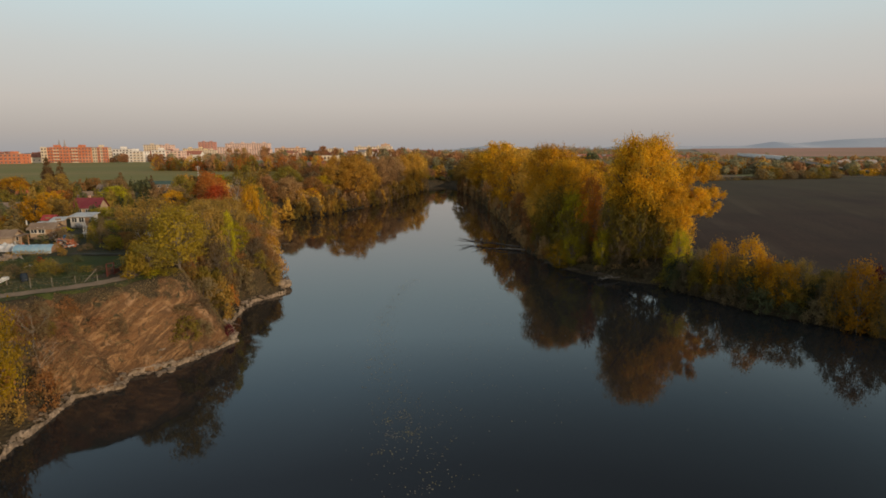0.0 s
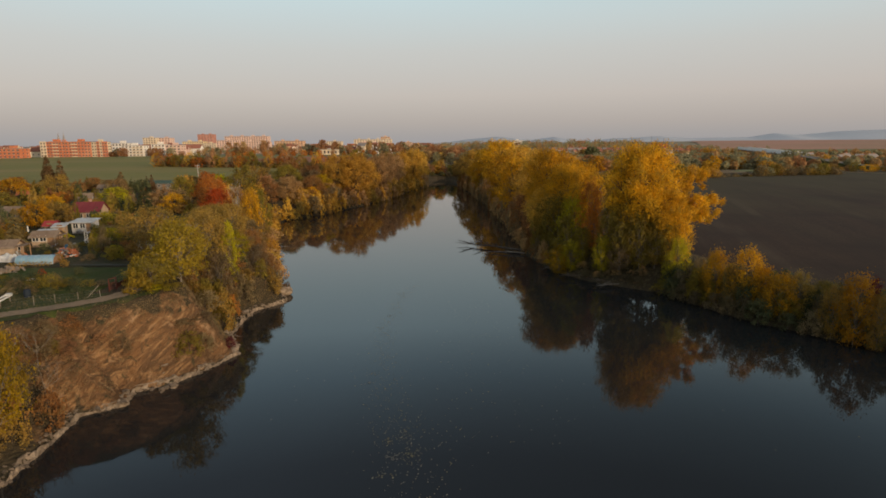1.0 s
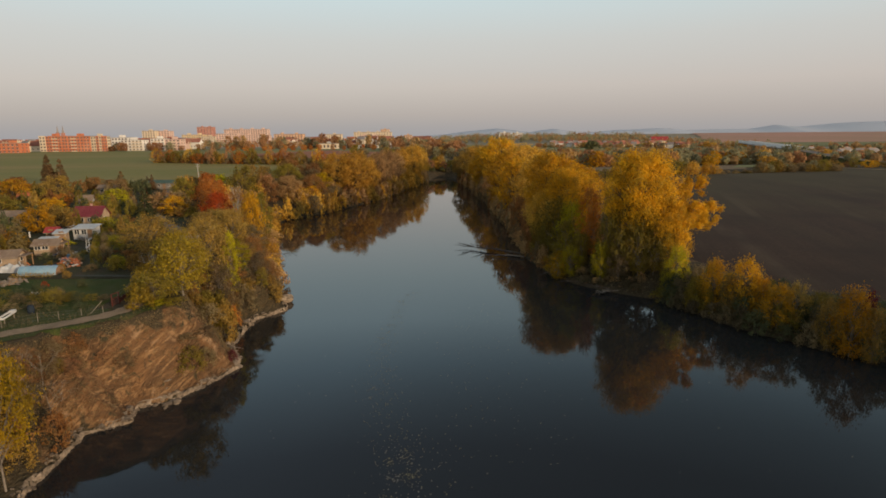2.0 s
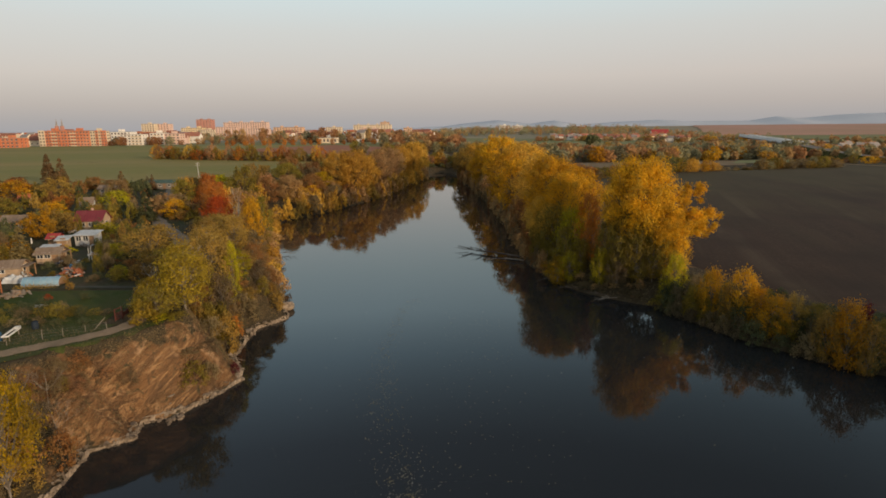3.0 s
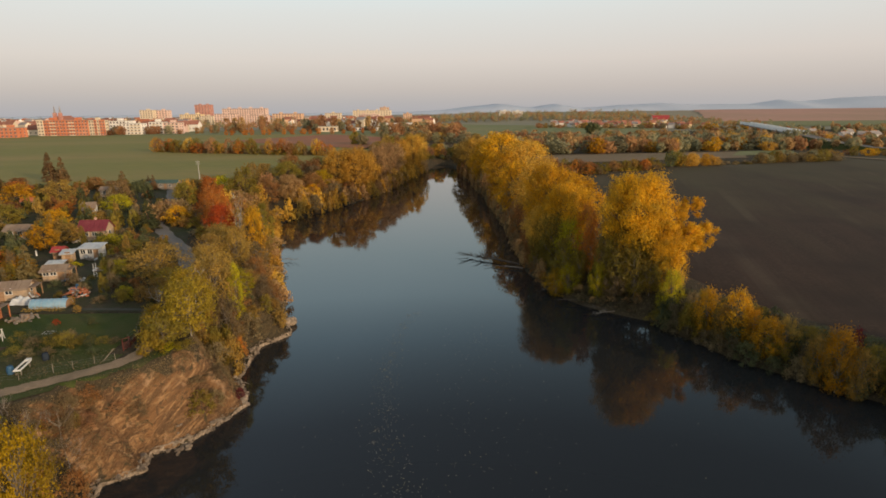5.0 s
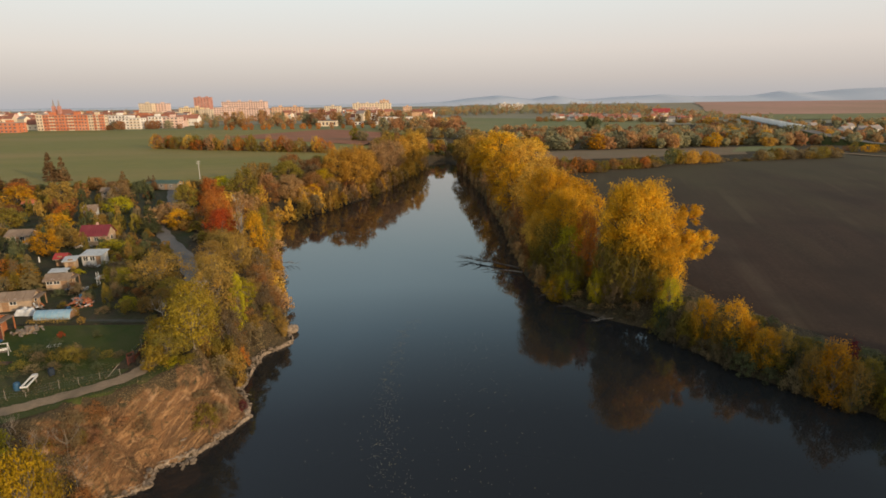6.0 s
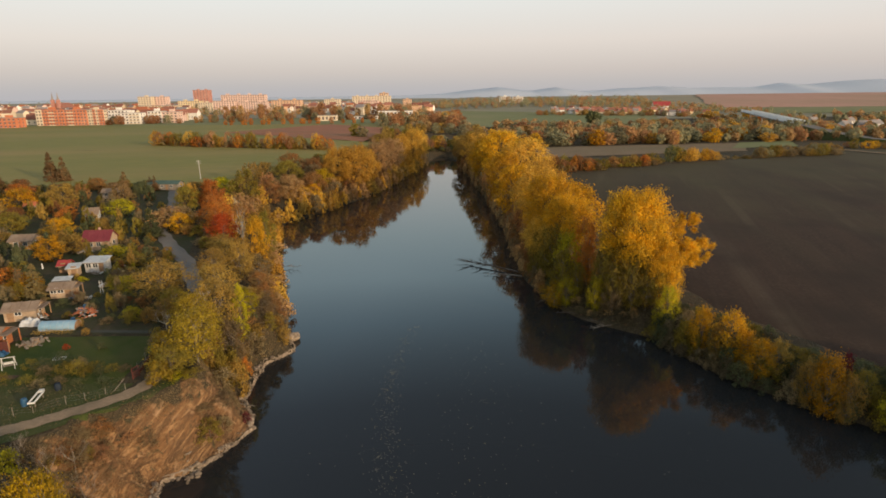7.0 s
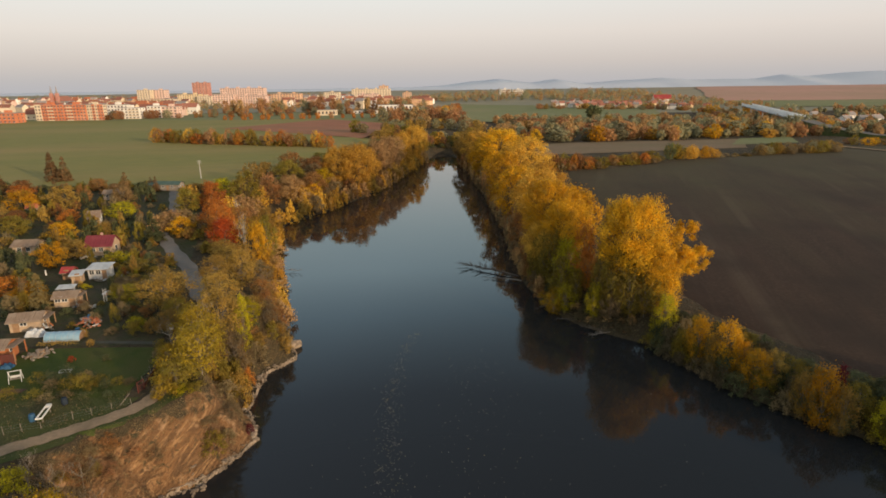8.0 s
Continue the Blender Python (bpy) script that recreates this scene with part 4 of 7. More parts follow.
for kind, x, y, top, wide, leaf in cliff_trees_a + cliff_trees_b + cliff_trees_c + cliff_trees_d:
    plant(kind, x, y, top, wide, leaf, {"lime": "yellow-green tree on the cliff top", "ochre": "pale ochre-leaved tree beside the track", "red": "bright red maple on the river bank", "mustard": "mustard-yellow tree on the cliff top", "yellow": "bright yellow young tree on the slope", "orange": "orange-leaved tree on the river bank", "rust": "rust-brown shrub on the bank slope", "gold": "golden birch by the water"}.get(leaf, "dull green tree on the cliff"), "tree", "cliff_tree", "cliff trees")
for i in range(34):
    y = random.uniform(43, 55)
    x = float(curve(LEFT_BANK, y)) - 1.0 - float(curve(SLOPE, y)) * random.uniform(0.4, 0.84)
    plant(kin("scrub", 2), x, y, ground_z(x, y) + random.uniform(0.5, 1.5), random.uniform(0.6, 1.3), random.choice(["dull", "rust", "dull", "olive", "dark", "farrust"]), "low brown scrub on the cliff's brow", "shrub", "cliff_shrub", "cliff scrub")
far_bank_trees_a = (("mid1", -68.5, 169, 16, 4.4, "orange"), ("mid2", -63, 160, 14.4, 3.6, "orange"), ("mid3", -73.5, 163, 15, 4, "olive"), ("mid1", -75, 175, 14.6, 4, "ochre"), ("mid2", -62.5, 180, 17, 5, "olive"), ("mid3", -71, 185, 14.6, 4.5, "lime"), ("mid1", -54, 150, 12.4, 3.6, "rust"), ("mid2", -50.6, 160, 10, 3, "ochre"), ("mid3", -47.6, 148, 9.8, 2.6, "olive"), ("mid3", -58, 190, 13, 4.4, "rust"), ("mid1", -67, 219, 15.4, 4.6, "ochre"), ("mid2", -55, 205, 12.4, 4, "rust"), ("mid3", -62, 236, 17, 6, "rust"), ("mid1", -50, 222, 14, 4.5, "dull"), ("mid2", -52, 250, 15, 6, "olive"), ("mid3", -47, 207, 9, 3.2, "gold"), ("mid1", -41, 216, 8.2, 4, "dull"), ("big1", -39, 243, 17, 7.6, "tan"))
far_bank_trees_b = (("mid3", -33, 256, 14.4, 6, "ochre"), ("mid2", -44, 230, 14, 5, "ochre"), ("mid1", -47, 268, 14.4, 6, "olive"), ("mid2", -30, 284, 14.2, 6, "dull"), ("mid3", -26, 300, 13.8, 5.4, "dull"), ("mid1", -38, 296, 14.4, 6, "ochre"), ("mid2", -21, 322, 14.6, 5.4, "ochre"), ("mid3", -31, 330, 14.6, 6, "olive"), ("mid1", -20, 338, 13.4, 5, "ochre"), ("mid2", -40, 372, 15.4, 6, "ochre"), ("mid3", -44, 196, 6.5, 3.2, "dull"), ("mid1", -37, 228, 7.6, 3.4, "rust"))
for kind, x, y, top, wide, leaf in far_bank_trees_a + far_bank_trees_b:
    plant(kind, x, y, top, wide, leaf, {"orange": "flaming orange tree above the river bank", "ochre": "ochre autumn tree on the river bank", "rust": "rust-brown autumn tree on the bank"}.get(leaf, "dull olive tree on the river bank"), "tree", "bank_tree", "far bank trees")
for y in np.arange(100, 340, 3.2):
    xl = float(curve(LEFT_BANK, y))
    plant(kin("farbush", 2) if y > 150 else kin("bush", 3), xl - random.uniform(-0.8, 2.0), y, random.uniform(2.0, 5.0) + (2.6 if y > 185 else 0), random.uniform(1.8, 3.0), random.choice(["farbrown", "farbrown", "ochre", "tan", "tan"]), "brownish shrub overhanging the water", "shrub", "shrub", "shrubs along the bank", base=0.3)
bank_domes = (("big1", -41.8, 231, 19.6, 6.8, "tan"), ("big2", -35.0, 233, 19.8, 7.4, "tan"), ("big2", -32.6, 248, 16.9, 6.0, "tan"), ("big1", -29.0, 259, 18.8, 6.6, "farbrown"), ("big2", -25.5, 272, 19.0, 6.4, "farbrown"), ("big1", -24.4, 287, 18.3, 6.2, "farbrown"), ("big2", -21.4, 303, 19.2, 6.2, "tan"),
              ("big1", -16.3, 319, 20.8, 6.2, "tan"), ("big2", -13.8, 336, 19.5, 6.0, "tan"), ("big1", -47.4, 209, 12.8, 5.0, "rust"), ("big2", -53.6, 200, 12.8, 5.0, "farbrown"), ("big2", -45.9, 219, 12.6, 4.2, "yellow"), ("big1", -58.1, 216, 16.3, 5.6, "olive"), ("big2", -51.0, 228, 15.9, 5.6, "rust"), ("mid2", -41.8, 210, 7.3, 3.6, "dull"))
for kind, x, y, top, wide, leaf in bank_domes:
    plant(kind, x, y, top, wide, leaf, {"tan": "broad golden-brown tree above the water", "farbrown": "brown half-bare tree on the river bank", "dull": "grey-brown tree on the river bank"}.get(leaf, "broad autumn tree on the river bank"), "tree", "bank_tree", "far bank trees")
for i in range(60):
    y = random.uniform(140, 335)
    xl = float(curve(LEFT_BANK, y))
    d = random.uniform(4, 30)
    plant(kin("far", 2), xl - d, y, ground_z(xl - d, y) + random.uniform(4, 8), random.uniform(2.6, 4.4), random.choice(["tan", "farbrown", "ochre", "farrust", "tan", "farbrown"]), "autumn tree in the wood on the bank", "tree", "bank_tree", "far bank trees")

# low brush on the steep bank below the cliff trees
for i in range(26):
    y = random.uniform(68, 92)
    x = float(curve(LEFT_BANK, y)) - random.uniform(1.2, 5.2)
    plant(kin("bush", 3), x, y, ground_z(x, y) + random.uniform(1.4, 3.0), random.uniform(1.0, 1.7), random.choice(["dull", "olive", "dull", "rust", "ochre", "green"]), "dull brush on the steep bank", "shrub", "shrub", "shrubs along the bank")
# garden trees
garden_trees_a = (("mid1", -121.5, 163, 15, 5, "gold"), ("mid2", -111, 166, 15.6, 4.8, "ochre"), ("mid3", -98, 175, 14, 3.6, "spruce"), ("mid1", -89, 156, 12.8, 4.2, "lime"), ("mid2", -79.5, 112, 13.2, 3.2, "amber"), ("mid3", -78.5, 118, 12.2, 3.2, "ochre"), ("mid1", -64, 137, 12.6, 3.4, "gold"), ("mid2", -100, 150, 12, 3, "orange"), ("mid3", -90, 132, 12.8, 3.6, "amber"), ("mid1", -84, 138, 11.4, 3.4, "ochre"), ("mid2", -106, 138, 13, 4, "olive"), ("mid3", -114, 150, 12, 3.6, "rust"), ("mid1", -99, 125, 11, 3, "ochre"), ("mid2", -70.5, 91.5, 11.4, 3.2, "amber"), ("mid3", -76, 95, 11.6, 3.4, "orange"), ("mid1", -83.5, 101, 11, 3, "olive"), ("mid2", -132, 178, 14, 4.5, "orange"), ("mid3", -140, 190, 14, 4.6, "rust"))
garden_trees_b = (("mid1", -72, 146, 11.8, 3, "olive"), ("mid2", -118, 196, 13.4, 3.6, "rust"), ("mid3", -107, 186, 13.2, 3.6, "spruce"), ("near1", -66.5, 112.5, 11, 2.8, "lime"), ("near2", -60.5, 108, 10.8, 2.8, "olive"), ("near3", -54.5, 93, 10.6, 2.5, "lime"), ("near1", -51, 97, 11.4, 2.8, "dull"), ("near2", -57.5, 98, 10.4, 2.4, "dull"))
for kind, x, y, top, wide, leaf in garden_trees_a + garden_trees_b:
    plant(kind, x, y, top, wide, leaf, {"gold": "golden fruit tree in a garden plot", "ochre": "ochre garden tree between plots", "orange": "orange tree in a garden plot", "rust": "rust-brown tree in a garden plot", "lime": "yellow-green tree in a garden plot"}.get(leaf, "dull green garden tree"), "tree", "garden_tree", "garden trees")
for x, y, top, wide, leaf in ((-146.3, 215, 21, 3.2, "spruce"), (-141, 214, 19.4, 3.1, "spruce"), (-66.3, 88.6, 14.6, 2.3, "bluespruce"), (-67.8, 130.6, 15.4, 2.9, "green"), (-148, 190, 18, 3.6, "spruce"), (-110, 198, 15.5, 2.6, "spruce"), (-97, 193, 14.6, 1.6, "spruce"), (-117, 172, 17, 3, "spruce")):
    plant(kin("conifer", 2), x, y, top, wide, leaf, "pale golden-green spruce in a garden plot" if leaf == "bluespruce" else "dark green conifer beside the lane" if leaf == "green" else "tall brownish spruce at the gardens' edge", "conifer", "spruce_tree", "garden spruces")
for i in range(330):
    y = random.uniform(76, 198)
    x = random.uniform(-62 - (y - 76) * 0.95, -48 - (y - 76) * 0.32)
    if any(abs(x - a) < w and abs(y - b) < w for a, b, w in ((-62, 81, 6), (-55, 77, 5), (-63, 91, 5), (-68, 102, 6.5), (-65, 105, 5), (-74.5, 120, 5.5), (-91, 121, 5), (-56, 84, 5))):
        continue
    if abs(x - np.interp(y, [60, 76, 94, 111, 137, 167, 200], [-35, -36.6, -42, -52.5, -68.6, -78.5, -98])) < 3:
        continue
    near = y < 110
    plant(kin("bush", 3) if near else kin("farbush", 2), x, y, ground_z(x, y) + random.choice([1.2, 1.6, 2.2, 3.0, 4.0]) * random.uniform(0.8, 1.2), random.uniform(0.8, 1.7), random.choice(["olive", "green", "green", "dull", "dull", "olive", "ochre", "rust", "olive", "green"]), "garden shrub between the plots", "shrub", "garden_shrub", "garden shrubs")

# brush between the lane and the bank trees
for i in range(30):
    y = random.uniform(108, 152)
    x = float(np.interp(y, [108, 124, 138, 152], [-50, -60.5, -70, -74])) + random.uniform(4.6, 11.5)
    plant(kin("bush", 3), x, y, ground_z(x, y) + random.uniform(1.4, 3.0), random.uniform(1.3, 2.2), random.choice(["ochre", "ochre", "olive", "dull", "rust"]), "ochre shrub beside the lane", "shrub", "lane_shrub", "garden shrubs")
# dry brush along the gardens' far edge
for i in range(46):
    x = -100 - i * 2.6 + random.uniform(-1, 1)
    y = 200 + random.uniform(-2.5, 2.0) - i * 0.03
    plant(kin("farbush", 2), x, y, ground_z(x, y) + random.uniform(0.8, 2.6), random.uniform(1.6, 2.8), random.choice(["dull", "olive", "rust", "green", "ochre"]), "dry brush along the field's edge", "shrub", "field_shrub", "shrubs along the field")

# hedges across the fields, town-side trees
def row_of(n, x0, y0, x1, y1, spread, low, high, wide, leaves, label, name="hedge_tree", kind="far"):
    for i in range(n):
        f = (i + random.uniform(0.1, 0.9)) / n
        x, y = x0 + (x1 - x0) * f + random.uniform(-spread, spread), y0 + (y1 - y0) * f + random.uniform(-spread, spread)
        plant(kin("dot" if y > 385 else kind, 2), x, y, ground_z(x, y) + random.uniform(low, high), wide * random.uniform(0.7, 1.3), random.choice(leaves), label, "tree", name, "hedgerow trees" if name == "hedge_tree" else name.replace("_", " ") + "s")


row_of(40, -172, 352, -62, 314, 3, 5, 9, 3.4, ["orange", "tan", "farrust", "orange", "olive", "ochre"], "rusty hedge tree between the fields")
row_of(64, -172, 352, -62, 314, 2.5, 2, 4, 2.6, ["rust", "ochre", "dull", "olive", "dull"], "low shrub under the hedge between the fields", "hedge_shrub", "farbush")
row_of(26, 47, 256, 71, 259, 3, 3, 6.5, 2.8, ["rust", "orange", "farrust", "olive", "green", "rust"], "rusty shrub tree at the field's edge")
row_of(20, 47, 254, 71, 257, 2.5, 1.4, 3.0, 2.4, ["dull", "olive", "rust"], "low shrub under the hedge at the field's edge", "hedge_shrub", "farbush")
row_of(20, 77, 267, 103, 274, 2.5, 2.5, 5.5, 2.6, ["rust", "ochre", "olive", "orange", "rust"], "rusty hedge tree at the field's edge")
row_of(16, 77, 266, 103, 272, 2, 1.2, 2.6, 2.2, ["dull", "olive", "rust"], "low shrub under the hedge at the field's edge", "hedge_shrub", "farbush")
row_of(4, 111, 281, 118, 284, 2, 6.5, 8, 3.6, ["green", "olive"], "dark green tree in the hedge")
row_of(8, 116, 282, 136, 287, 2, 4, 6.5, 3.4, ["tan", "amber", "ochre"], "round golden tree in the hedge")
row_of(10, 138, 288, 158, 294, 2, 0.8, 1.8, 2.2, ["dull", "dull", "olive"], "low grey shrub at the field's edge", "hedge_shrub", "farbush")
row_of(40, 160, 297, 212, 311, 5, 2.5, 6, 3.6, ["olive", "dull", "fargreen", "ochre", "fargreen"], "dull green hedge tree at the field's edge")
row_of(14, 226, 470, 262, 520, 8, 5, 9, 5, ["tan", "tan", "ochre"], "golden tree at the meadow's edge", "valley_tree")
row_of(4, 160, 630, 168, 636, 2, 12, 14, 7, ["green"], "dark round tree standing in the meadow", "valley_tree")
row_of(30, 236, 335, 400, 350, 12, 3, 6, 4, ["olive", "dull", "rust", "ochre", "gold"], "autumn tree beside the road")
row_of(16, -38, 378, -12, 392, 5, 5, 10, 3.6, ["ochre", "olive", "dull", "ochre", "rust"], "ochre tree closing the river's end", "valley_tree")
row_of(16, 18, 372, 62, 388, 5, 5, 10, 3.8, ["ochre", "olive", "gold", "dull", "rust"], "ochre tree closing the river's end", "valley_tree")
row_of(14, -16, 386, 26, 388, 2.5, 5, 9, 3.4, ["olive", "farrust", "tan", "olive", "ochre"], "autumn tree at the head of the water", "valley_tree")
row_of(16, -18, 382, 28, 383, 1.0, 1.5, 3.5, 2.4, ["olive", "green", "dull"], "low shrub at the head of the water", "valley_shrub", "farbush")
row_of(18, -60, 396, 30, 404, 6, 5, 9, 4, ["olive", "dull", "fargreen", "ochre"], "dull tree beyond the river's end", "valley_tree")
row_of(26, -30, 440, 60, 470, 10, 6, 9, 5, ["farbrown", "fargreen", "ochre", "fargreen"], "tree closing the river's bend", "valley_tree")
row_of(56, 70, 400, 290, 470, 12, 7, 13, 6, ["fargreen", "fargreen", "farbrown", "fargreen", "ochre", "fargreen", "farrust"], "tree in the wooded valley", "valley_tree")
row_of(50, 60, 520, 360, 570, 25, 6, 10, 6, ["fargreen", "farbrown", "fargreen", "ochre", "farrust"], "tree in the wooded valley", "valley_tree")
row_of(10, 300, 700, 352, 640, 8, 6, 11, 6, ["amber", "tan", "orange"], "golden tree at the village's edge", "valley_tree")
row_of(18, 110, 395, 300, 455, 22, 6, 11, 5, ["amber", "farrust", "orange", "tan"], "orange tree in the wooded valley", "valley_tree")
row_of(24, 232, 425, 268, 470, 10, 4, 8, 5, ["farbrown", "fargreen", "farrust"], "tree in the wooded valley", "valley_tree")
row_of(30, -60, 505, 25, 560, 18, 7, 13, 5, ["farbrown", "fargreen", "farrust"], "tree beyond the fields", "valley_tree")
row_of(14, -8, 640, 20, 800, 5, 6, 10, 5, ["orange", "farrust", "tan"], "orange tree along the far meadow", "meadow_tree")
row_of(16, -205, 540, -62, 548, 2, 4, 6, 2.6, ["orange", "farrust", "orange"], "small round red tree along the meadow", "town_tree")
row_of(44, -350, 566, -60, 640, 14, 4, 9, 4, ["farrust", "rust", "farbrown", "fargreen", "farrust"], "reddish tree in front of the town", "town_tree")
row_of(36, -260, 700, -40, 760, 20, 8, 17, 5, ["farbrown", "fargreen", "farrust"], "tree among the blocks of flats", "town_tree")


row_of(44, 140, 842, 330, 762, 16, 4, 8, 4.5, ["farbrown", "fargreen", "ochre", "farrust"], "tree among the village houses", "village_tree")


def far_woods():
    """Woods and gardens too far off to be counted."""
    rng = np.random.default_rng(7)
    spots = []
    for n, x0, x1, y0, y1, h0, h1 in ((420, -60, 420, 1070, 1300, 8, 16), (300, 50, 350, 400, 590, 6, 10), (200, 300, 620, 480, 720, 4, 8), (420, -700, -20, 820, 1150, 6, 15), (200, 240, 460, 800, 1100, 5, 11), (360, -2200, -300, 1100, 2400, 8, 16), (200, 420, 1000, 560, 740, 4, 9)):
        for _ in range(n):
            spots.append((rng.uniform(x0, x1), rng.uniform(y0, y1), rng.uniform(h0, h1)))
    groups = {"farbrown": [], "farrust": [], "fargreen": []}
    for x, y, h in spots:
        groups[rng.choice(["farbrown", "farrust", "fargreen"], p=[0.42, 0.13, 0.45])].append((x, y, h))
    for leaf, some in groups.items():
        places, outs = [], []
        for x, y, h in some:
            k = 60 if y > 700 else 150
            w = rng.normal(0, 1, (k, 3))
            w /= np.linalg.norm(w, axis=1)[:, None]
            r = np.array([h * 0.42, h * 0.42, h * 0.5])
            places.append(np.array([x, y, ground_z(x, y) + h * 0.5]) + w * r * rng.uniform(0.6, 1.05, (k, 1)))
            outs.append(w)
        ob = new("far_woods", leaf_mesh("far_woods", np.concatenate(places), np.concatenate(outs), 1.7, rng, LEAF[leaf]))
        tagged(ob, "far woods in muted autumn colours", "woods", kind="stuff")


far_woods()

# ---------- gardens ----------
PLASTER = surface("plaster_cream", (0.45, 0.31, 0.195), (0.37, 0.26, 0.165), (0.25, 0.19, 0.135), 3, 0.7, bump=0.1)
WHITEWASH = surface("whitewash", (0.50, 0.48, 0.45), (0.43, 0.41, 0.38), (0.32, 0.30, 0.27), 3, 0.7, bump=0.1)
TIMBER = surface("timber", (0.34, 0.20, 0.11), (0.26, 0.15, 0.08), (0.2, 0.13, 0.08), 4, 0.5, stretch=(1, 1, 6))
GREYWOOD = surface("weathered_wood", (0.24, 0.195, 0.15), (0.17, 0.135, 0.105), (0.27, 0.23, 0.18), 4, 0.6, stretch=(1, 1, 5))
FELT = surface("roofing_felt", (0.235, 0.165, 0.115), (0.185, 0.13, 0.092), (0.28, 0.21, 0.15), 3, 0.5, bump=0.2)
TILE_RED = surface("red_roof", (0.33, 0.05, 0.045), (0.27, 0.04, 0.04), (0.2, 0.05, 0.04), 3, 0.5, rough=0.6, bump=0.2)
TILE_MAROON = surface("maroon_roof", (0.17, 0.032, 0.04), (0.14, 0.03, 0.036), (0.2, 0.05, 0.05), 3, 0.5, rough=0.55, bump=0.2)
TERRACOTTA = surface("terracotta_roof", (0.40, 0.13, 0.06), (0.32, 0.105, 0.05), (0.25, 0.10, 0.06), 3, 0.5, bump=0.3)
SHEETWHITE = surface("pale_sheet_metal", (0.46, 0.46, 0.45), (0.39, 0.39, 0.385), (0.29, 0.28, 0.26), 2, 0.5, rough=0.5, bump=0.1)
FOIL = surface("greenhouse_foil", (0.22, 0.35, 0.43), (0.18, 0.30, 0.38), (0.28, 0.38, 0.44), 2, 0.6, rough=0.35, bump=0.2)
BLUE = surface("blue_plastic", (0.032, 0.085, 0.15), (0.026, 0.07, 0.125), (0.05, 0.105, 0.165), 3, 0.5, rough=0.4, bump=0.1)
WHITEPAINT = surface("white_paint", (0.66, 0.62, 0.57), (0.56, 0.53, 0.48), (0.44, 0.41, 0.36), 4, 0.6, rough=0.6, bump=0.1)
RUST = surface("rusty_red_iron", (0.12, 0.034, 0.026), (0.09, 0.03, 0.022), (0.085, 0.042, 0.03), 4, 0.8, rough=0.8, bump=0.3)
CONCRETE = surface("concrete", (0.42, 0.39, 0.35), (0.36, 0.33, 0.30), (0.28, 0.26, 0.23), 3, 0.4, bump=0.2)
BRICKRUBBLE = surface("brick_rubble", (0.42, 0.17, 0.10), (0.33, 0.14, 0.085), (0.4, 0.3, 0.24), 4, 0.8, spread=0.3)
SACKWHITE = surface("white_sheeting", (0.56, 0.55, 0.53), (0.46, 0.45, 0.44), (0.36, 0.34, 0.32), 2, 0.7, rough=0.5, bump=0.4)
WIRE = surface("grey_wire", (0.2, 0.2, 0.19), (0.15, 0.15, 0.14), (0.25, 0.22, 0.2), 4, 1, rough=0.6, bump=0)


ORANGEWOOD = surface("orange_boards", (0.42, 0.15, 0.06), (0.34, 0.12, 0.05), (0.25, 0.10, 0.05), 4, 0.5, stretch=(1, 1, 6))


def pane_material():
    m, n, l, p = nodes_of("window_pane")
    p.inputs["Base Color"].default_value = (0.03, 0.035, 0.04, 1)
    p.inputs["Roughness"].default_value = 0.08
    return m


PANE = pane_material()


def box(x0, x1, y0, y1, z0, z1, cut=0.0):
    """A block with slightly cut edges."""
    if not cut:
        v = [Vector(p) for p in ((x0, y0, z0), (x1, y0, z0), (x1, y1, z0), (x0, y1, z0), (x0, y0, z1), (x1, y0, z1), (x1, y1, z1), (x0, y1, z1))]
        return v, [(3, 2, 1, 0), (4, 5, 6, 7), (0, 1, 5, 4), (1, 2, 6, 5), (2, 3, 7, 6), (3, 0, 4, 7)]
    c = cut
    v = []
    for z, i in ((z0, c), (z0 + c, 0), (z1 - c, 0), (z1, c)):
        v += [Vector(p) for p in ((x0 + i, y0 + i, z), (x1 - i, y0 + i, z), (x1 - i, y1 - i, z), (x0 + i, y1 - i, z))]
    f = [(3, 2, 1, 0), (12, 13, 14, 15)]
    for k in range(3):
        for j in range(4):
            f.append((4 * k + j, 4 * k + (j + 1) % 4, 4 * k + 4 + (j + 1) % 4, 4 * k + 4 + j))
    return v, f


def part(name, pieces, mat, parent, label="", soft_shade=False):
    v, f = gather(pieces)
    ob = mesh_object(name, v, f, mat, None, soft_shade, parent)
    if label:
        ob["label"] = label
    return ob


def thing(name, x, y, turn, label, category, group="", z=None):
    ob = new(name)
    ob.matrix_basis = Matrix.LocRotScale((x, y, ground_z(x, y) if z is None else z), Euler((0, 0, radians(turn))), (1, 1, 1))
    return tagged(ob, label, category, group)


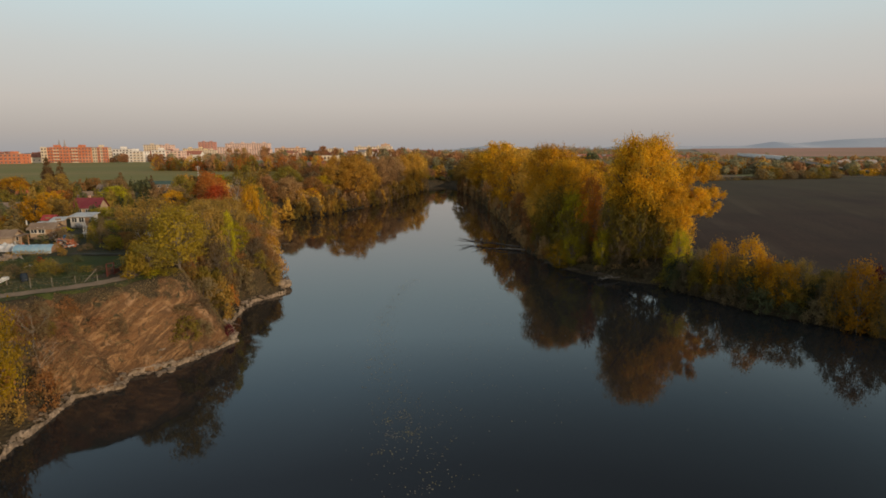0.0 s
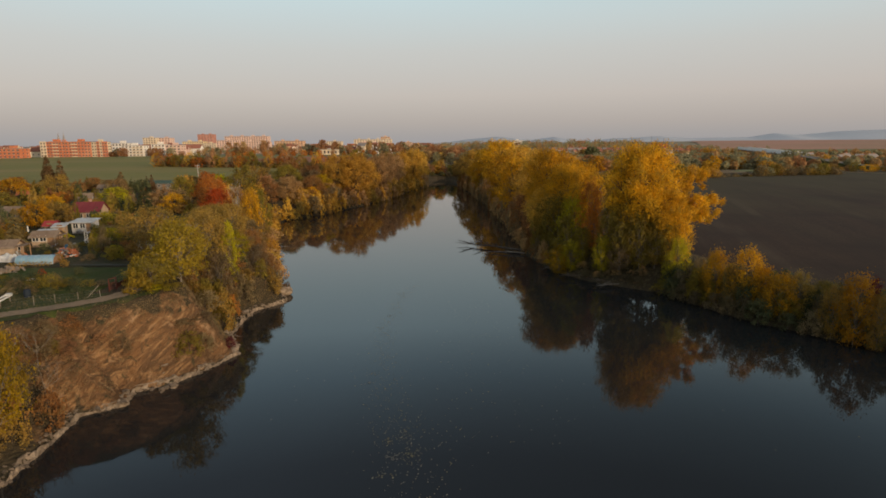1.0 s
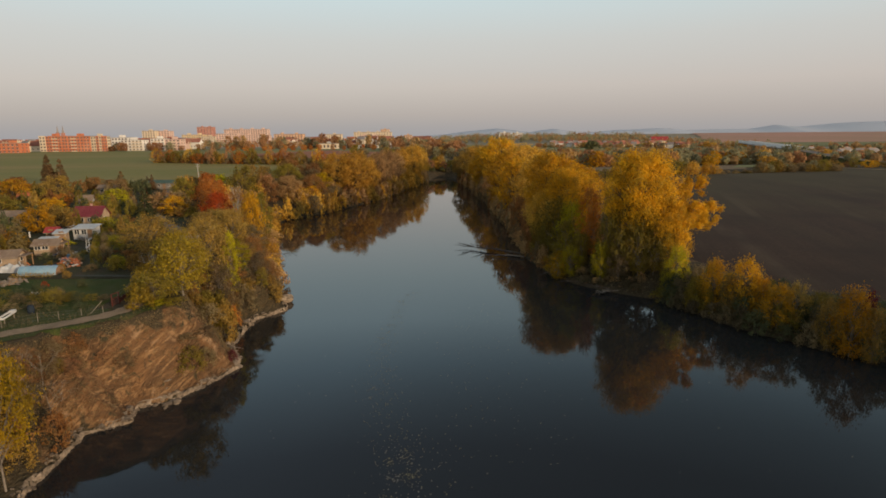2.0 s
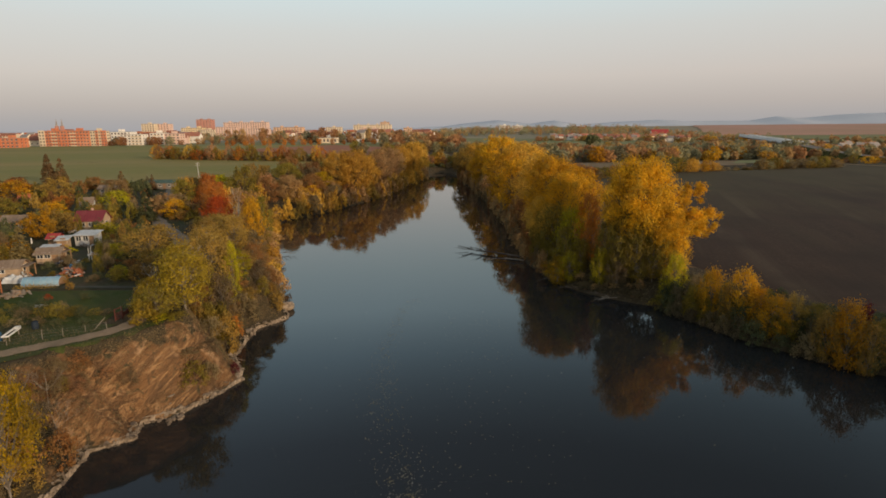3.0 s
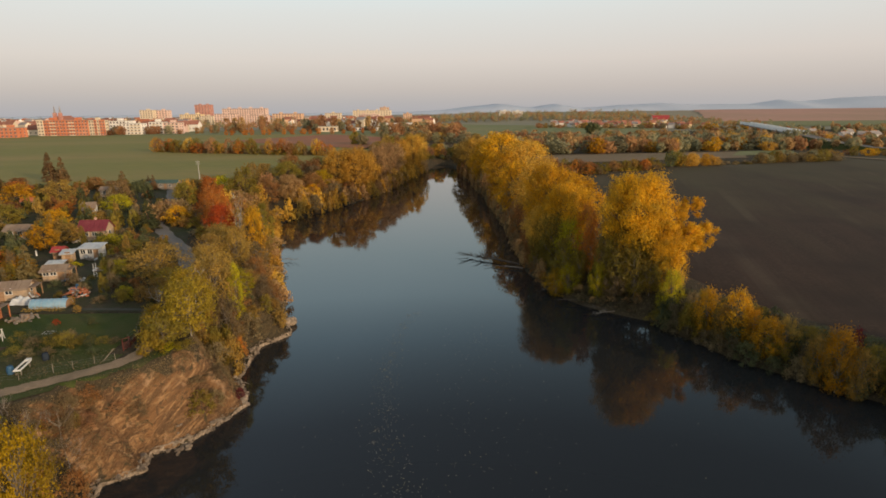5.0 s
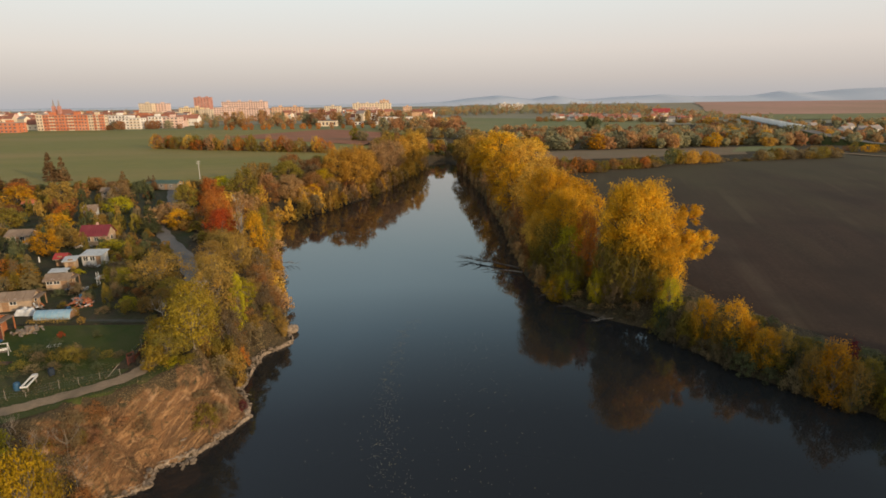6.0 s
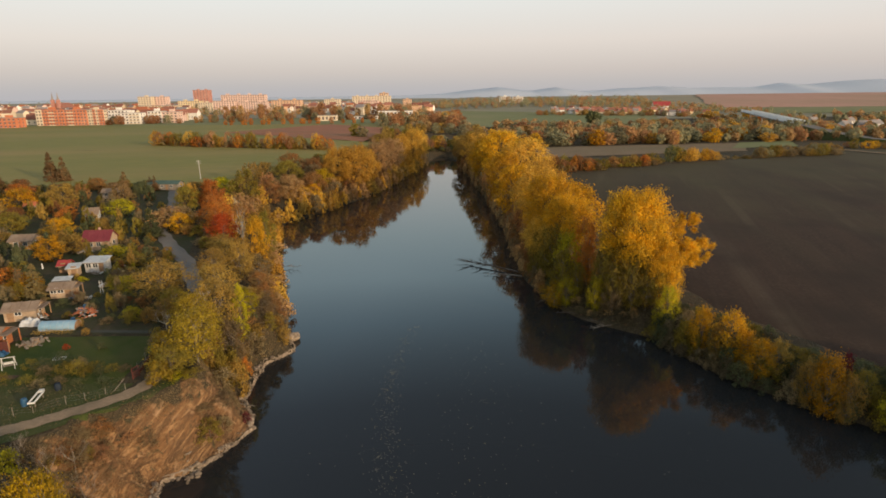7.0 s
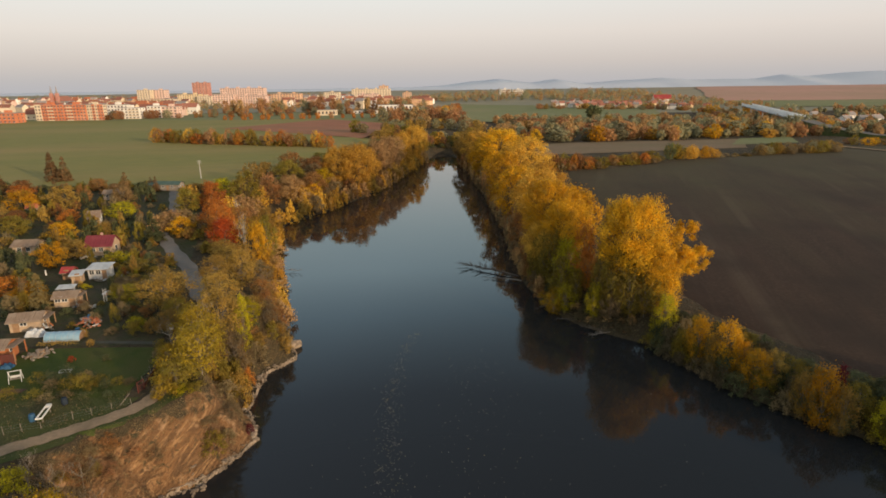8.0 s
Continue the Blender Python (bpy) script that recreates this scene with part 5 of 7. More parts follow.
def window(parent, x, y, z, w, h, face=-1, frame_mat=None):
    """A framed window with a sill on a wall that faces -y (face -1) or +x (face 1)."""
    fm = frame_mat or WHITEPAINT
    t = 0.07
    if face < 0:
        rims = [box(x - w / 2, x + w / 2, y - 0.06, y + 0.02, z, z + t), box(x - w / 2, x + w / 2, y - 0.06, y + 0.02, z + h - t, z + h), box(x - w / 2, x - w / 2 + t, y - 0.06, y + 0.02, z + t, z + h - t), box(x + w / 2 - t, x + w / 2, y - 0.06, y + 0.02, z + t, z + h - t), box(x - t / 2, x + t / 2, y - 0.05, y + 0.02, z + t, z + h - t)]
        glass = [box(x - w / 2 + t, x + w / 2 - t, y - 0.025, y + 0.01, z + t, z + h - t)]
    else:
        rims = [box(x - 0.02, x + 0.06, y - w / 2, y + w / 2, z, z + t), box(x - 0.02, x + 0.06, y - w / 2, y + w / 2, z + h - t, z + h), box(x - 0.02, x + 0.06, y - w / 2, y - w / 2 + t, z + t, z + h - t), box(x - 0.02, x + 0.06, y + w / 2 - t, y + w / 2, z + t, z + h - t)]
        glass = [box(x - 0.01, x + 0.025, y - w / 2 + t, y + w / 2 - t, z + t, z + h - t)]
    wd = part("window", rims, fm, parent)
    part("pane", glass, PANE, wd, "dark glass pane")


def cottage(x, y, turn, long, deep, eave, ridge, wall, roof, label, pitch="gable", porch=0.0, door_at=0.3, windows=(-0.25,), chimney=False, over=0.35):
    """A garden hut: walls, roof of sheets with battens, door, windows. Its front looks to -y."""
    ob = thing("garden_cottage", x, y, turn, label, "cottage", "garden cottages")
    a, b = long / 2, deep / 2
    t = 0.04
    if pitch == "gable":
        v = [Vector(p) for p in ((-a, -b, -0.3), (a, -b, -0.3), (a, b, -0.3), (-a, b, -0.3), (-a, -b, eave), (a, -b, eave), (a, b, eave), (-a, b, eave), (-a, 0, ridge), (a, 0, ridge))]
        f = [(0, 1, 5, 4), (2, 3, 7, 6), (1, 2, 6, 9, 5), (3, 0, 4, 8, 7), (4, 5, 9, 8), (6, 7, 8, 9), (3, 2, 1, 0)]
        slopes = [(-1, ridge, eave), (1, ridge, eave)]
    else:
        v = [Vector(p) for p in ((-a, -b, -0.3), (a, -b, -0.3), (a, b, -0.3), (-a, b, -0.3), (-a, -b, eave), (a, -b, eave), (a, b, ridge), (-a, b, ridge))]
        f = [(0, 1, 5, 4), (2, 3, 7, 6), (1, 2, 6, 5), (3, 0, 4, 7), (4, 5, 6, 7), (3, 2, 1, 0)]
        slopes = [(0, ridge, eave)]
    part("wall", [(v, f)], wall, ob)
    for side, hi, lo in slopes:
        if side:
            run, y0, y1 = b, side * (b + over), 0.0
            slope = (hi - lo) / b
            z0, z1 = lo - slope * over, hi
        else:
            slope = (hi - lo) / (2 * b)
            y0, y1 = -b - over, b + over
            z0, z1 = lo - slope * over, hi + slope * over
        e = a + over
        n = max(4, int(2 * e / 0.55))
        for i in range(n):
            xa, xb = -e + 2 * e * i / n + 0.015, -e + 2 * e * (i + 1) / n - 0.015
            lift = 0.05 + 0.03 * (i % 2)
            vv = [Vector((xx, yy, zz + dz)) for dz in (0.03, 0.06 + lift) for xx, yy, zz in ((xa, y0, z0), (xb, y0, z0), (xb, y1, z1), (xa, y1, z1))]
            part("roof_sheet", [(vv, [(3, 2, 1, 0), (4, 5, 6, 7), (0, 1, 5, 4), (1, 2, 6, 5), (2, 3, 7, 6), (3, 0, 4, 7)])], roof, ob)
    part("fascia", [box(-a - over, a + over, -b - over - 0.03, -b - over, z0 - 0.08 if not slopes[0][0] else eave - (ridge - eave) / b * over - 0.08, (z0 if not slopes[0][0] else eave - (ridge - eave) / b * over) + 0.03)], GREYWOOD, ob)
    dx = door_at * long
    dr = part("door", [box(dx - 0.42, dx + 0.42, -b - 0.05, -b + 0.02, 0, 1.95, 0.015)], TIMBER, ob, "brown wooden door")
    part("handle", [box(dx + 0.28, dx + 0.34, -b - 0.09, -b - 0.05, 0.95, 1.08)], WIRE, dr)
    for wx in windows:
        window(ob, wx * long, -b, 0.95, 0.95, 0.95)
    if deep > 2.6:
        window(ob, a, 0.0, 0.95, 0.9, 0.9, 1)
    if porch:
        part("porch_roof", [box(a, a + porch, -b, b, eave - 0.1, eave, 0.02)], roof, ob)
        for py in (-b + 0.1, b - 0.2):
            part("post", [box(a + porch - 0.2, a + porch - 0.08, py, py + 0.12, -0.2, eave - 0.1)], TIMBER if wall is not ORANGEWOOD else ORANGEWOOD, ob)
    if chimney:
        part("chimney", [box(-0.2, 0.2, 0.3, 0.7, eave, ridge + 0.55, 0.02)], BRICKRUBBLE, ob)
    return ob


cottage(-62.9, 80.9, 14, 4.2, 3.0, 1.8, 2.5, PLASTER, FELT, "cream plastered garden cottage with a brown felt roof", porch=1.0, windows=(-0.05,), door_at=-0.3)
cottage(-63.0, 90.6, 12, 3.4, 2.6, 1.8, 2.4, PLASTER, FELT, "cream garden cottage with a grey-brown felt roof", porch=0.8, windows=(-0.02, -0.33), door_at=0.3)
cottage(-65.2, 93.8, 10, 2.2, 1.0, 1.9, 2.05, WHITEWASH, SHEETWHITE, "white shed with a pale sheet roof", "shed", windows=(), door_at=0.1)
cottage(-65.7, 105.0, 4, 3.5, 2.6, 2.0, 2.35, WHITEWASH, SHEETWHITE, "whitewashed cottage with a pale metal roof", "shed", windows=(-0.3, 0.05), door_at=0.35)
cottage(-68.5, 102.2, 16, 1.7, 1.8, 1.6, 1.9, PLASTER, SHEETWHITE, "small cream shed with a white sheet roof", "shed", windows=(), door_at=0.1)
cottage(-71.6, 104.6, 8, 1.7, 1.8, 1.6, 2.2, TIMBER, TILE_RED, "small brown shed with a bright red roof", windows=(), door_at=0.0)
cottage(-74.8, 121.8, 6, 5.4, 4.2, 2.3, 4.0, PLASTER, TILE_MAROON, "cream cottage with a steep maroon roof", windows=(-0.2, 0.1), door_at=0.36, chimney=True)
cottage(-91.6, 122.4, 5, 4.6, 3.6, 2.2, 3.1, PLASTER, FELT, "beige cottage with a grey roof among fruit trees", windows=(-0.2, 0.2), door_at=0.0)
cottage(-93.2, 150.2, 20, 3.2, 3.4, 2.4, 3.6, WHITEWASH, FELT, "white gabled hut behind trees", windows=(0.25,), door_at=-0.2)
cottage(-117.6, 162, 20, 2.6, 2.6, 2.3, 3.2, PLASTER, TERRACOTTA, "pinkish hut with a tiled roof among hedges", windows=(), door_at=0.2)
cottage(-105.0, 182, 10, 5.5, 3.5, 2.2, 3.0, GREYWOOD, FELT, "grey timber shed at the gardens' edge", windows=(-0.3,), door_at=0.2)
cottage(-95.0, 196, -4, 11, 4, 2.2, 3.0, GREYWOOD, surface("green_sheet", (0.07, 0.11, 0.09), (0.06, 0.09, 0.075), (0.1, 0.13, 0.11), 2, 0.4), "long low shed with a dull green roof", windows=(-0.3, 0, 0.3), door_at=0.15)
cottage(-60.1, 70.8, 8, 3.2, 3.0, 2.0, 2.6, ORANGEWOOD, FELT, "orange-red summer house with a dark roof and porch", porch=1.2, windows=(-0.2,), door_at=0.2)


def red_awning():
    ob = thing("garden_screen", -57.3, 68.5, 8, "red cloth windbreak beside the summer house", "windbreak")
    part("cloth", [box(-0.9, 0.9, -0.03, 0.03, 0.15, 1.6, 0.01)], RUST, ob)
    for px in (-0.95, 0.93):
        part("post", [box(px - 0.04, px + 0.04, -0.04, 0.04, -0.2, 1.75)], TIMBER, ob)


red_awning()


def polytunnel():
    """A foil tunnel on hoops, ends closed."""
    ob = thing("polytunnel", -54.95, 76.7, 5, "pale blue foil greenhouse tunnel with wooden end", "greenhouse")
    long, r, n = 4.9, 1.05, 14
    v, f = [], []
    rows = 30
    for i in range(rows + 1):
        x = -long / 2 + long * i / rows
        sag = 0.03 * (1 - abs(math.cos(math.pi * i / 3)))
        for k in range(n + 1):
            w = math.pi * k / n
            v.append(Vector((x, -(r - sag) * math.cos(w), (1.4 - sag) * math.sin(w) ** 0.8)))
    for i in range(rows):
        for k in range(n):
            a = i * (n + 1) + k
            f.append((a, a + 1, a + n + 2, a + n + 1))
    ob.scale = (1.0, 0.95, 0.82)
    part("foil_cover", [(v, f)], FOIL, ob, soft_shade=True)
    for i in range(7):
        x = -long / 2 + long * i / 6
        pts = [Vector((x, -(r + 0.02) * math.cos(math.pi * k / 10), 1.42 * max(0.0, math.sin(math.pi * k / 10)) ** 0.8)) for k in range(11)]
        part("hoop", [tube(pts, [0.018] * 11, 5)], SHEETWHITE, ob)
    for x in (-long / 2, long / 2):
        ring = [Vector((x, -r * 0.97 * math.cos(math.pi * k / n), 1.36 * max(0.0, math.sin(math.pi * k / n)) ** 0.8)) for k in range(n + 1)]
        part("end_panel", [(ring, [tuple(range(n + 1))])], TIMBER if x > 0 else FOIL, ob, "brown wooden end" if x > 0 else "")
    part("base_board", [box(-long / 2, long / 2, -r - 0.06, -r, -0.15, 0.2, 0.01)], SHEETWHITE, ob)


polytunnel()


def heap(name, x, y, wide, deep, tall, count, mats, label, seed):
    """A heap of boards, blocks and rags, thrown together."""
    rng = random.Random(seed)
    ob = thing(name, x, y, rng.uniform(-20, 20), label, "heap")
    for i in range(count):
        u, w = rng.gauss(0, 0.32) * wide, rng.gauss(0, 0.32) * deep
        z = max(0.05, tall * (1 - (2 * u / wide) ** 2 * 0.5 - (2 * w / deep) ** 2 * 0.5) * rng.uniform(0.2, 0.9))
        l = rng.uniform(0.25, 1.0)
        bit = part("scrap", [box(-l / 2, l / 2, -rng.uniform(0.06, 0.22), rng.uniform(0.06, 0.22), -0.05, rng.uniform(0.02, 0.16), 0.012)], rng.choice(mats), ob)
        bit.matrix_basis = Matrix.LocRotScale((u, w, z), Euler((rng.gauss(0, 0.45), rng.gauss(0, 0.5), rng.uniform(0, 3.1))), (1, 1, 1))


heap("scrap_heap", -54.6, 82.0, 2.7, 1.8, 1.5, 70, [BRICKRUBBLE, BRICKRUBBLE, TERRACOTTA, GREYWOOD, SHEETWHITE, BLUE], "heap of orange rubble, boards and blue sheets", 3)
heap("board_stack", -55.2, 71.4, 2.2, 2.2, 0.7, 54, [GREYWOOD, GREYWOOD, FELT, TIMBER, DEADWOOD], "heap of grey boards and rubble by the summer house", 4)
heap("board_stack", -57.6, 88.2, 1.6, 1.4, 0.8, 10, [BLUE, SHEETWHITE, GREYWOOD], "small heap of blue and white sheets", 5)
heap("board_stack", -75.5, 117.6, 4.2, 1.2, 0.7, 16, [SHEETWHITE, GREYWOOD, WHITEWASH], "white boards stacked before the maroon cottage", 6)
heap("board_stack", -61.6, 106.0, 2.2, 2.0, 1.0, 14, [GREYWOOD, SHEETWHITE, DEADWOOD], "grey planks leaning beside the white cottage", 8)


heap("garden_clutter", -59.9, 80.4, 1.8, 1.3, 0.9, 22, [TIMBER, ORANGEWOOD, SHEETWHITE, GREYWOOD, DEADWOOD], "garden clutter beside the cottage porch", 12)
heap("garden_clutter", -60.4, 89.2, 1.5, 1.1, 0.7, 14, [TIMBER, BLUE, SHEETWHITE, GREYWOOD], "boxes and boards before the small cottage", 13)
heap("garden_clutter", -64.6, 102.4, 2.4, 0.9, 0.7, 16, [GREYWOOD, DEADWOOD, SHEETWHITE], "sticks and boards before the white cottage", 14)


def lumpy_sheet(name, x, y, wide, deep, tall, mat, label, category, seed):
    """Sheeting thrown over a pile."""
    rng = np.random.default_rng(seed)
    n = 18
    v, f = [], []
    for j in range(n + 1):
        for i in range(n + 1):
            u, w = i / n * 2 - 1, j / n * 2 - 1
            r = max(abs(u), abs(w))
            z = tall * max(0.0, 1 - r ** 3) * (0.75 + 0.25 * math.sin(5 * u + seed) * math.cos(6 * w)) + rng.normal(0, 0.03) * (r < 0.95)
            v.append(Vector((u * wide / 2 * (1 + 0.08 * math.sin(7 * w)), w * deep / 2 * (1 + 0.08 * math.sin(6 * u)), max(z, 0.0) + 0.02)))
    for j in range(n):
        for i in range(n):
            a = j * (n + 1) + i
            f.append((a, a + 1, a + n + 2, a + n + 1))
    ob = mesh_object(name, v, f, mat)
    ob.location = (x, y, ground_z(x, y) + 0.05)
    tagged(ob, label, category)


lumpy_sheet("white_tarpaulin", -59.9, 77.9, 2.9, 1.4, 1.2, SACKWHITE, "white plastic sheeting heaped before the cottage", "tarpaulin", 2)
lumpy_sheet("paddling_pool_cover", -57.0, 67.9, 1.5, 1.2, 0.6, BLUE, "bright blue cover over garden things", "tarpaulin", 3)
lumpy_sheet("pale_tarpaulin", -59.2, 95.6, 1.8, 1.2, 0.6, SHEETWHITE, "pale tarpaulin over a garden pile", "tarpaulin", 5)


def garden_swing():
    ob = thing("garden_swing", -53.2, 64.2, 25, "white metal garden swing with a bench", "swing")
    ob.scale = (0.74, 0.8, 0.82)
    for x in (-0.9, 0.9):
        for s in (-1, 1):
            part("leg", [tube([Vector((x, s * 0.75, -0.1)), Vector((x * 0.95, 0, 1.75))], [0.05, 0.05], 5)], WHITEPAINT, ob)
    part("top_bar", [tube([Vector((-1.0, 0, 1.75)), Vector((1.0, 0, 1.75))], [0.055, 0.055], 5)], WHITEPAINT, ob)
    part("seat", [box(-0.75, 0.75, -0.3 + 0.12 * k, -0.21 + 0.12 * k, 0.5, 0.54) for k in range(5)], GREYWOOD, ob)
    part("backrest", [box(-0.75, 0.75, 0.3, 0.34, 0.58 + 0.13 * k, 0.67 + 0.13 * k) for k in range(3)], WHITEPAINT, ob)
    for x in (-0.7, 0.7):
        part("chain", [tube([Vector((x, 0, 0.5)), Vector((x, 0, 1.75))], [0.02, 0.02], 4)], WIRE, ob)


garden_swing()


def trough():
    """A long white open trough on trestles."""
    ob = thing("trough", -44.2, 55.9, 104, "white open trough on wooden trestles in the grass", "trough")
    ob.scale = (0.78, 0.8, 0.9)
    part("rim", [box(-1.7, 1.7, -0.42, -0.27, 0.62, 0.8, 0.02), box(-1.7, 1.7, 0.27, 0.42, 0.62, 0.8, 0.02), box(-1.7, -1.5, -0.27, 0.27, 0.62, 0.8, 0.02), box(1.5, 1.7, -0.27, 0.27, 0.62, 0.8, 0.02)], WHITEPAINT, ob)
    part("tub", [box(-1.5, 1.5, -0.27, 0.27, 0.35, 0.45)], LAWN, ob, "trough bottom in lawn green")
    for x in (-1.3, 1.3):
        for s in (-1, 1):
            part("leg", [box(x - 0.06, x + 0.06, s * 0.3 - 0.05, s * 0.3 + 0.05, -0.3, 0.62)], GREYWOOD, ob)
    part("box_lid", [box(1.55, 2.15, -0.32, 0.32, 0.55, 0.9, 0.03)], WHITEWASH, ob, "small white box at its end")


trough()


def barrel(x, y, mat, label):
    ob = thing("rain_barrel", x, y, 0, label, "barrel")
    prof = [(0.27, 0), (0.3, 0.05), (0.34, 0.3), (0.35, 0.45), (0.34, 0.6), (0.3, 0.85), (0.28, 0.9)]
    v, f = [], []
    for r, z in prof:
        v += [Vector((r * math.cos(k * math.pi / 6), r * math.sin(k * math.pi / 6), z)) for k in range(12)]
    for i in range(len(prof) - 1):
        for k in range(12):
            f.append((i * 12 + k, i * 12 + (k + 1) % 12, i * 12 + 12 + (k + 1) % 12, i * 12 + 12 + k))
    part("drum", [(v, f)], mat, ob, soft_shade=True)
    part("lid", [([Vector((0.27 * math.cos(k * math.pi / 6), 0.27 * math.sin(k * math.pi / 6), 0.87)) for k in range(12)], [tuple(range(12))])], mat, ob)


barrel(-45.0, 55.2, BLUE, "blue plastic rain barrel in the grass")
barrel(-43.6, 58.6, surface("dark_blue", (0.024, 0.032, 0.042), (0.02, 0.026, 0.036), (0.035, 0.04, 0.048)), "dark rain barrel under the shrubs")
barrel(-54.2, 78.6, BLUE, "blue rain barrel by the tunnel")


def wire_fence(line, gap, label, post_mat, tall=1.25):
    ob = new("wire_fence")
    x0, y0 = line[0]
    ob.location = (x0, y0, ground_z(x0, y0))
    tagged(ob, label, "fence")
    base = Vector(ob.location)
    tops = []
    rng = random.Random(5)
    for (xa, ya), (xb, yb) in zip(line, line[1:]):
        n = max(1, int(math.hypot(xb - xa, yb - ya) / gap))
        for i in range(n):
            x, y = xa + (xb - xa) * i / n, ya + (yb - ya) * i / n
            z = ground_z(x, y)
            h = tall * rng.uniform(0.85, 1.15)
            a = Vector((x, y, z - 0.3)) - base
            b = Vector((x + rng.gauss(0, 0.05), y + rng.gauss(0, 0.05), z + h)) - base
            part("post", [tube([a, b], [0.032, 0.028], 6)], post_mat, ob)
            tops.append((a, b))
    for f in (0.45, 0.7, 0.93):
        pts = [a.lerp(b, f) for a, b in tops]
        part("wire", [tube(pts, [0.006] * len(pts), 3)], WIRE, ob)


wire_fence([(-60, 43.5), (-46.3, 52.6), (-43.1, 53.7), (-40.7, 55.4), (-39.2, 56.3), (-35.9, 58.5), (-35.9, 60.3)], 1.6, "low wire fence on pale posts beside the track", GREYWOOD, 0.95)
wire_fence([(-36.9, 63.2), (-38.0, 73.5)], 2.4, "wire fence round the lawn on weathered posts", GREYWOOD, 1.1)


def leaning_strut():
    ob = thing("fence_strut", -36.0, 58.6, 0, "pale leaning corner strut of the wire fence", "fence post")
    part("strut", [tube([Vector((-1.1, -0.5, 0)), Vector((0, 0, 1.3))], [0.04, 0.035], 6)], GREYWOOD, ob)


leaning_strut()


def red_gate():
    ob = thing("garden_gate", -36.2, 61.4, 70, "rusty red iron garden gate frame", "gate")
    ob.scale = (0.85, 1, 0.76)
    for x in (-0.55, 0.55):
        part("post", [box(x - 0.045, x + 0.045, -0.045, 0.045, -0.3, 1.8, 0.01)], RUST, ob)
    part("lintel", [box(-0.6, 0.6, -0.04, 0.04, 1.75, 1.84, 0.01)], RUST, ob)
    part("leaf", [box(-0.48, 0.48, -0.02, 0.02, 0.2, 0.26), box(-0.48, 0.48, -0.02, 0.02, 1.15, 1.21)] + [box(-0.46 + 0.15 * k, -0.43 + 0.15 * k, -0.02, 0.02, 0.26, 1.15) for k in range(7)], RUST, ob)
    fe = thing("board_fence", -36.9, 66.2, 99, "dark red board fence beside the track", "fence")
    for k in range(26):
        x = -3.9 + 0.3 * k
        part("board", [box(x, x + 0.26, -0.02, 0.02, 0.05, 0.56 + 0.06 * math.sin(k * 2.1))], RUST, fe)
    part("rail", [box(-3.9, 3.9, 0.02, 0.07, 0.3, 0.38), box(-3.9, 3.9, 0.02, 0.07, 0.46, 0.52)], GREYWOOD, fe)


red_gate()


def pole(x, y, tall, label, mat, arms=True):
    ob = thing("power_pole", x, y, 35, label, "pole")
    part("shaft", [tube([Vector((0, 0, -0.5)), Vector((0, 0, tall))], [0.17, 0.1], 8)], mat, ob)
    if arms:
        for z in (tall - 0.35, tall - 1.1):
            part("arm", [box(-0.75, 0.75, -0.05, 0.05, z, z + 0.1)], mat, ob)
            for ax in (-0.65, 0.65):
                part("insulator", [tube([Vector((ax, 0, z + 0.1)), Vector((ax, 0, z + 0.32))], [0.05, 0.03], 6)], WHITEPAINT, ob)


pole(-91, 216, 7.1, "grey concrete power pole at the field's edge", CONCRETE)
pole(-77.4, 106.4, 1.1, "short white post in a garden plot", WHITEPAINT, False)


def flower_bed(x0, y0, x1, y1, n, label):
    rng = np.random.default_rng(11)
    t = rng.uniform(0, 1, n)
    px, py = x0 + (x1 - x0) * t + rng.normal(0, 0.15, n), y0 + (y1 - y0) * t + rng.normal(0, 0.25, n)
    pl = np.column_stack([px, py, land(px, py) + rng.uniform(0.05, 0.6, n)])
    ob = new("flower_bed", leaf_mesh("flower_bed", pl, np.tile([0, -0.5, 0.8], (n, 1)), 0.12, rng, LEAF["ochre"]))
    tagged(ob, label, "flower bed", kind="stuff")


flower_bed(-57.4, 74.5, -52, 74.9, 420, "bed of yellow flowers before the tunnel")
drape("garden_path", [(-51.6, 75.0), (-40.5, 74.4), (-40.5, 75.3), (-51.6, 75.8)], GARDENPATH, "dark path between the garden plots", 0.085, 0.8)
# low fruit bushes inside the fence, grown into one another
fruit_bushes_a = ((-50.5, 64.2, 1.5, 1.3, "dull"), (-48.7, 63.8, 1.9, 1.5, "olive"), (-46.9, 64.6, 2.3, 1.6, "dull"), (-47.6, 62.4, 1.5, 1.2, "rust"), (-45.4, 62.6, 1.9, 1.5, "olive"), (-44.0, 62.8, 2.0, 1.5, "olive"), (-44.6, 64.4, 1.6, 1.2, "ochre"), (-42.4, 63.6, 1.3, 1.3, "olive"), (-42.8, 62.2, 1.2, 1.1, "dull"), (-40.9, 62.3, 1.7, 0.8, "rust"), (-40.2, 63.4, 1.0, 1.1, "dull"), (-38.6, 63.4, 0.9, 1.0, "dull"), (-42.2, 59.9, 1.0, 0.9, "olive"), (-44.6, 60.2, 1.1, 1.1, "green"), (-46.4, 59.4, 1.2, 1.1, "olive"), (-48.4, 60.4, 1.2, 1.2, "dull"), (-39.6, 60.4, 0.9, 0.9, "green"), (-51.4, 60.2, 1.6, 1.2, "olive"))
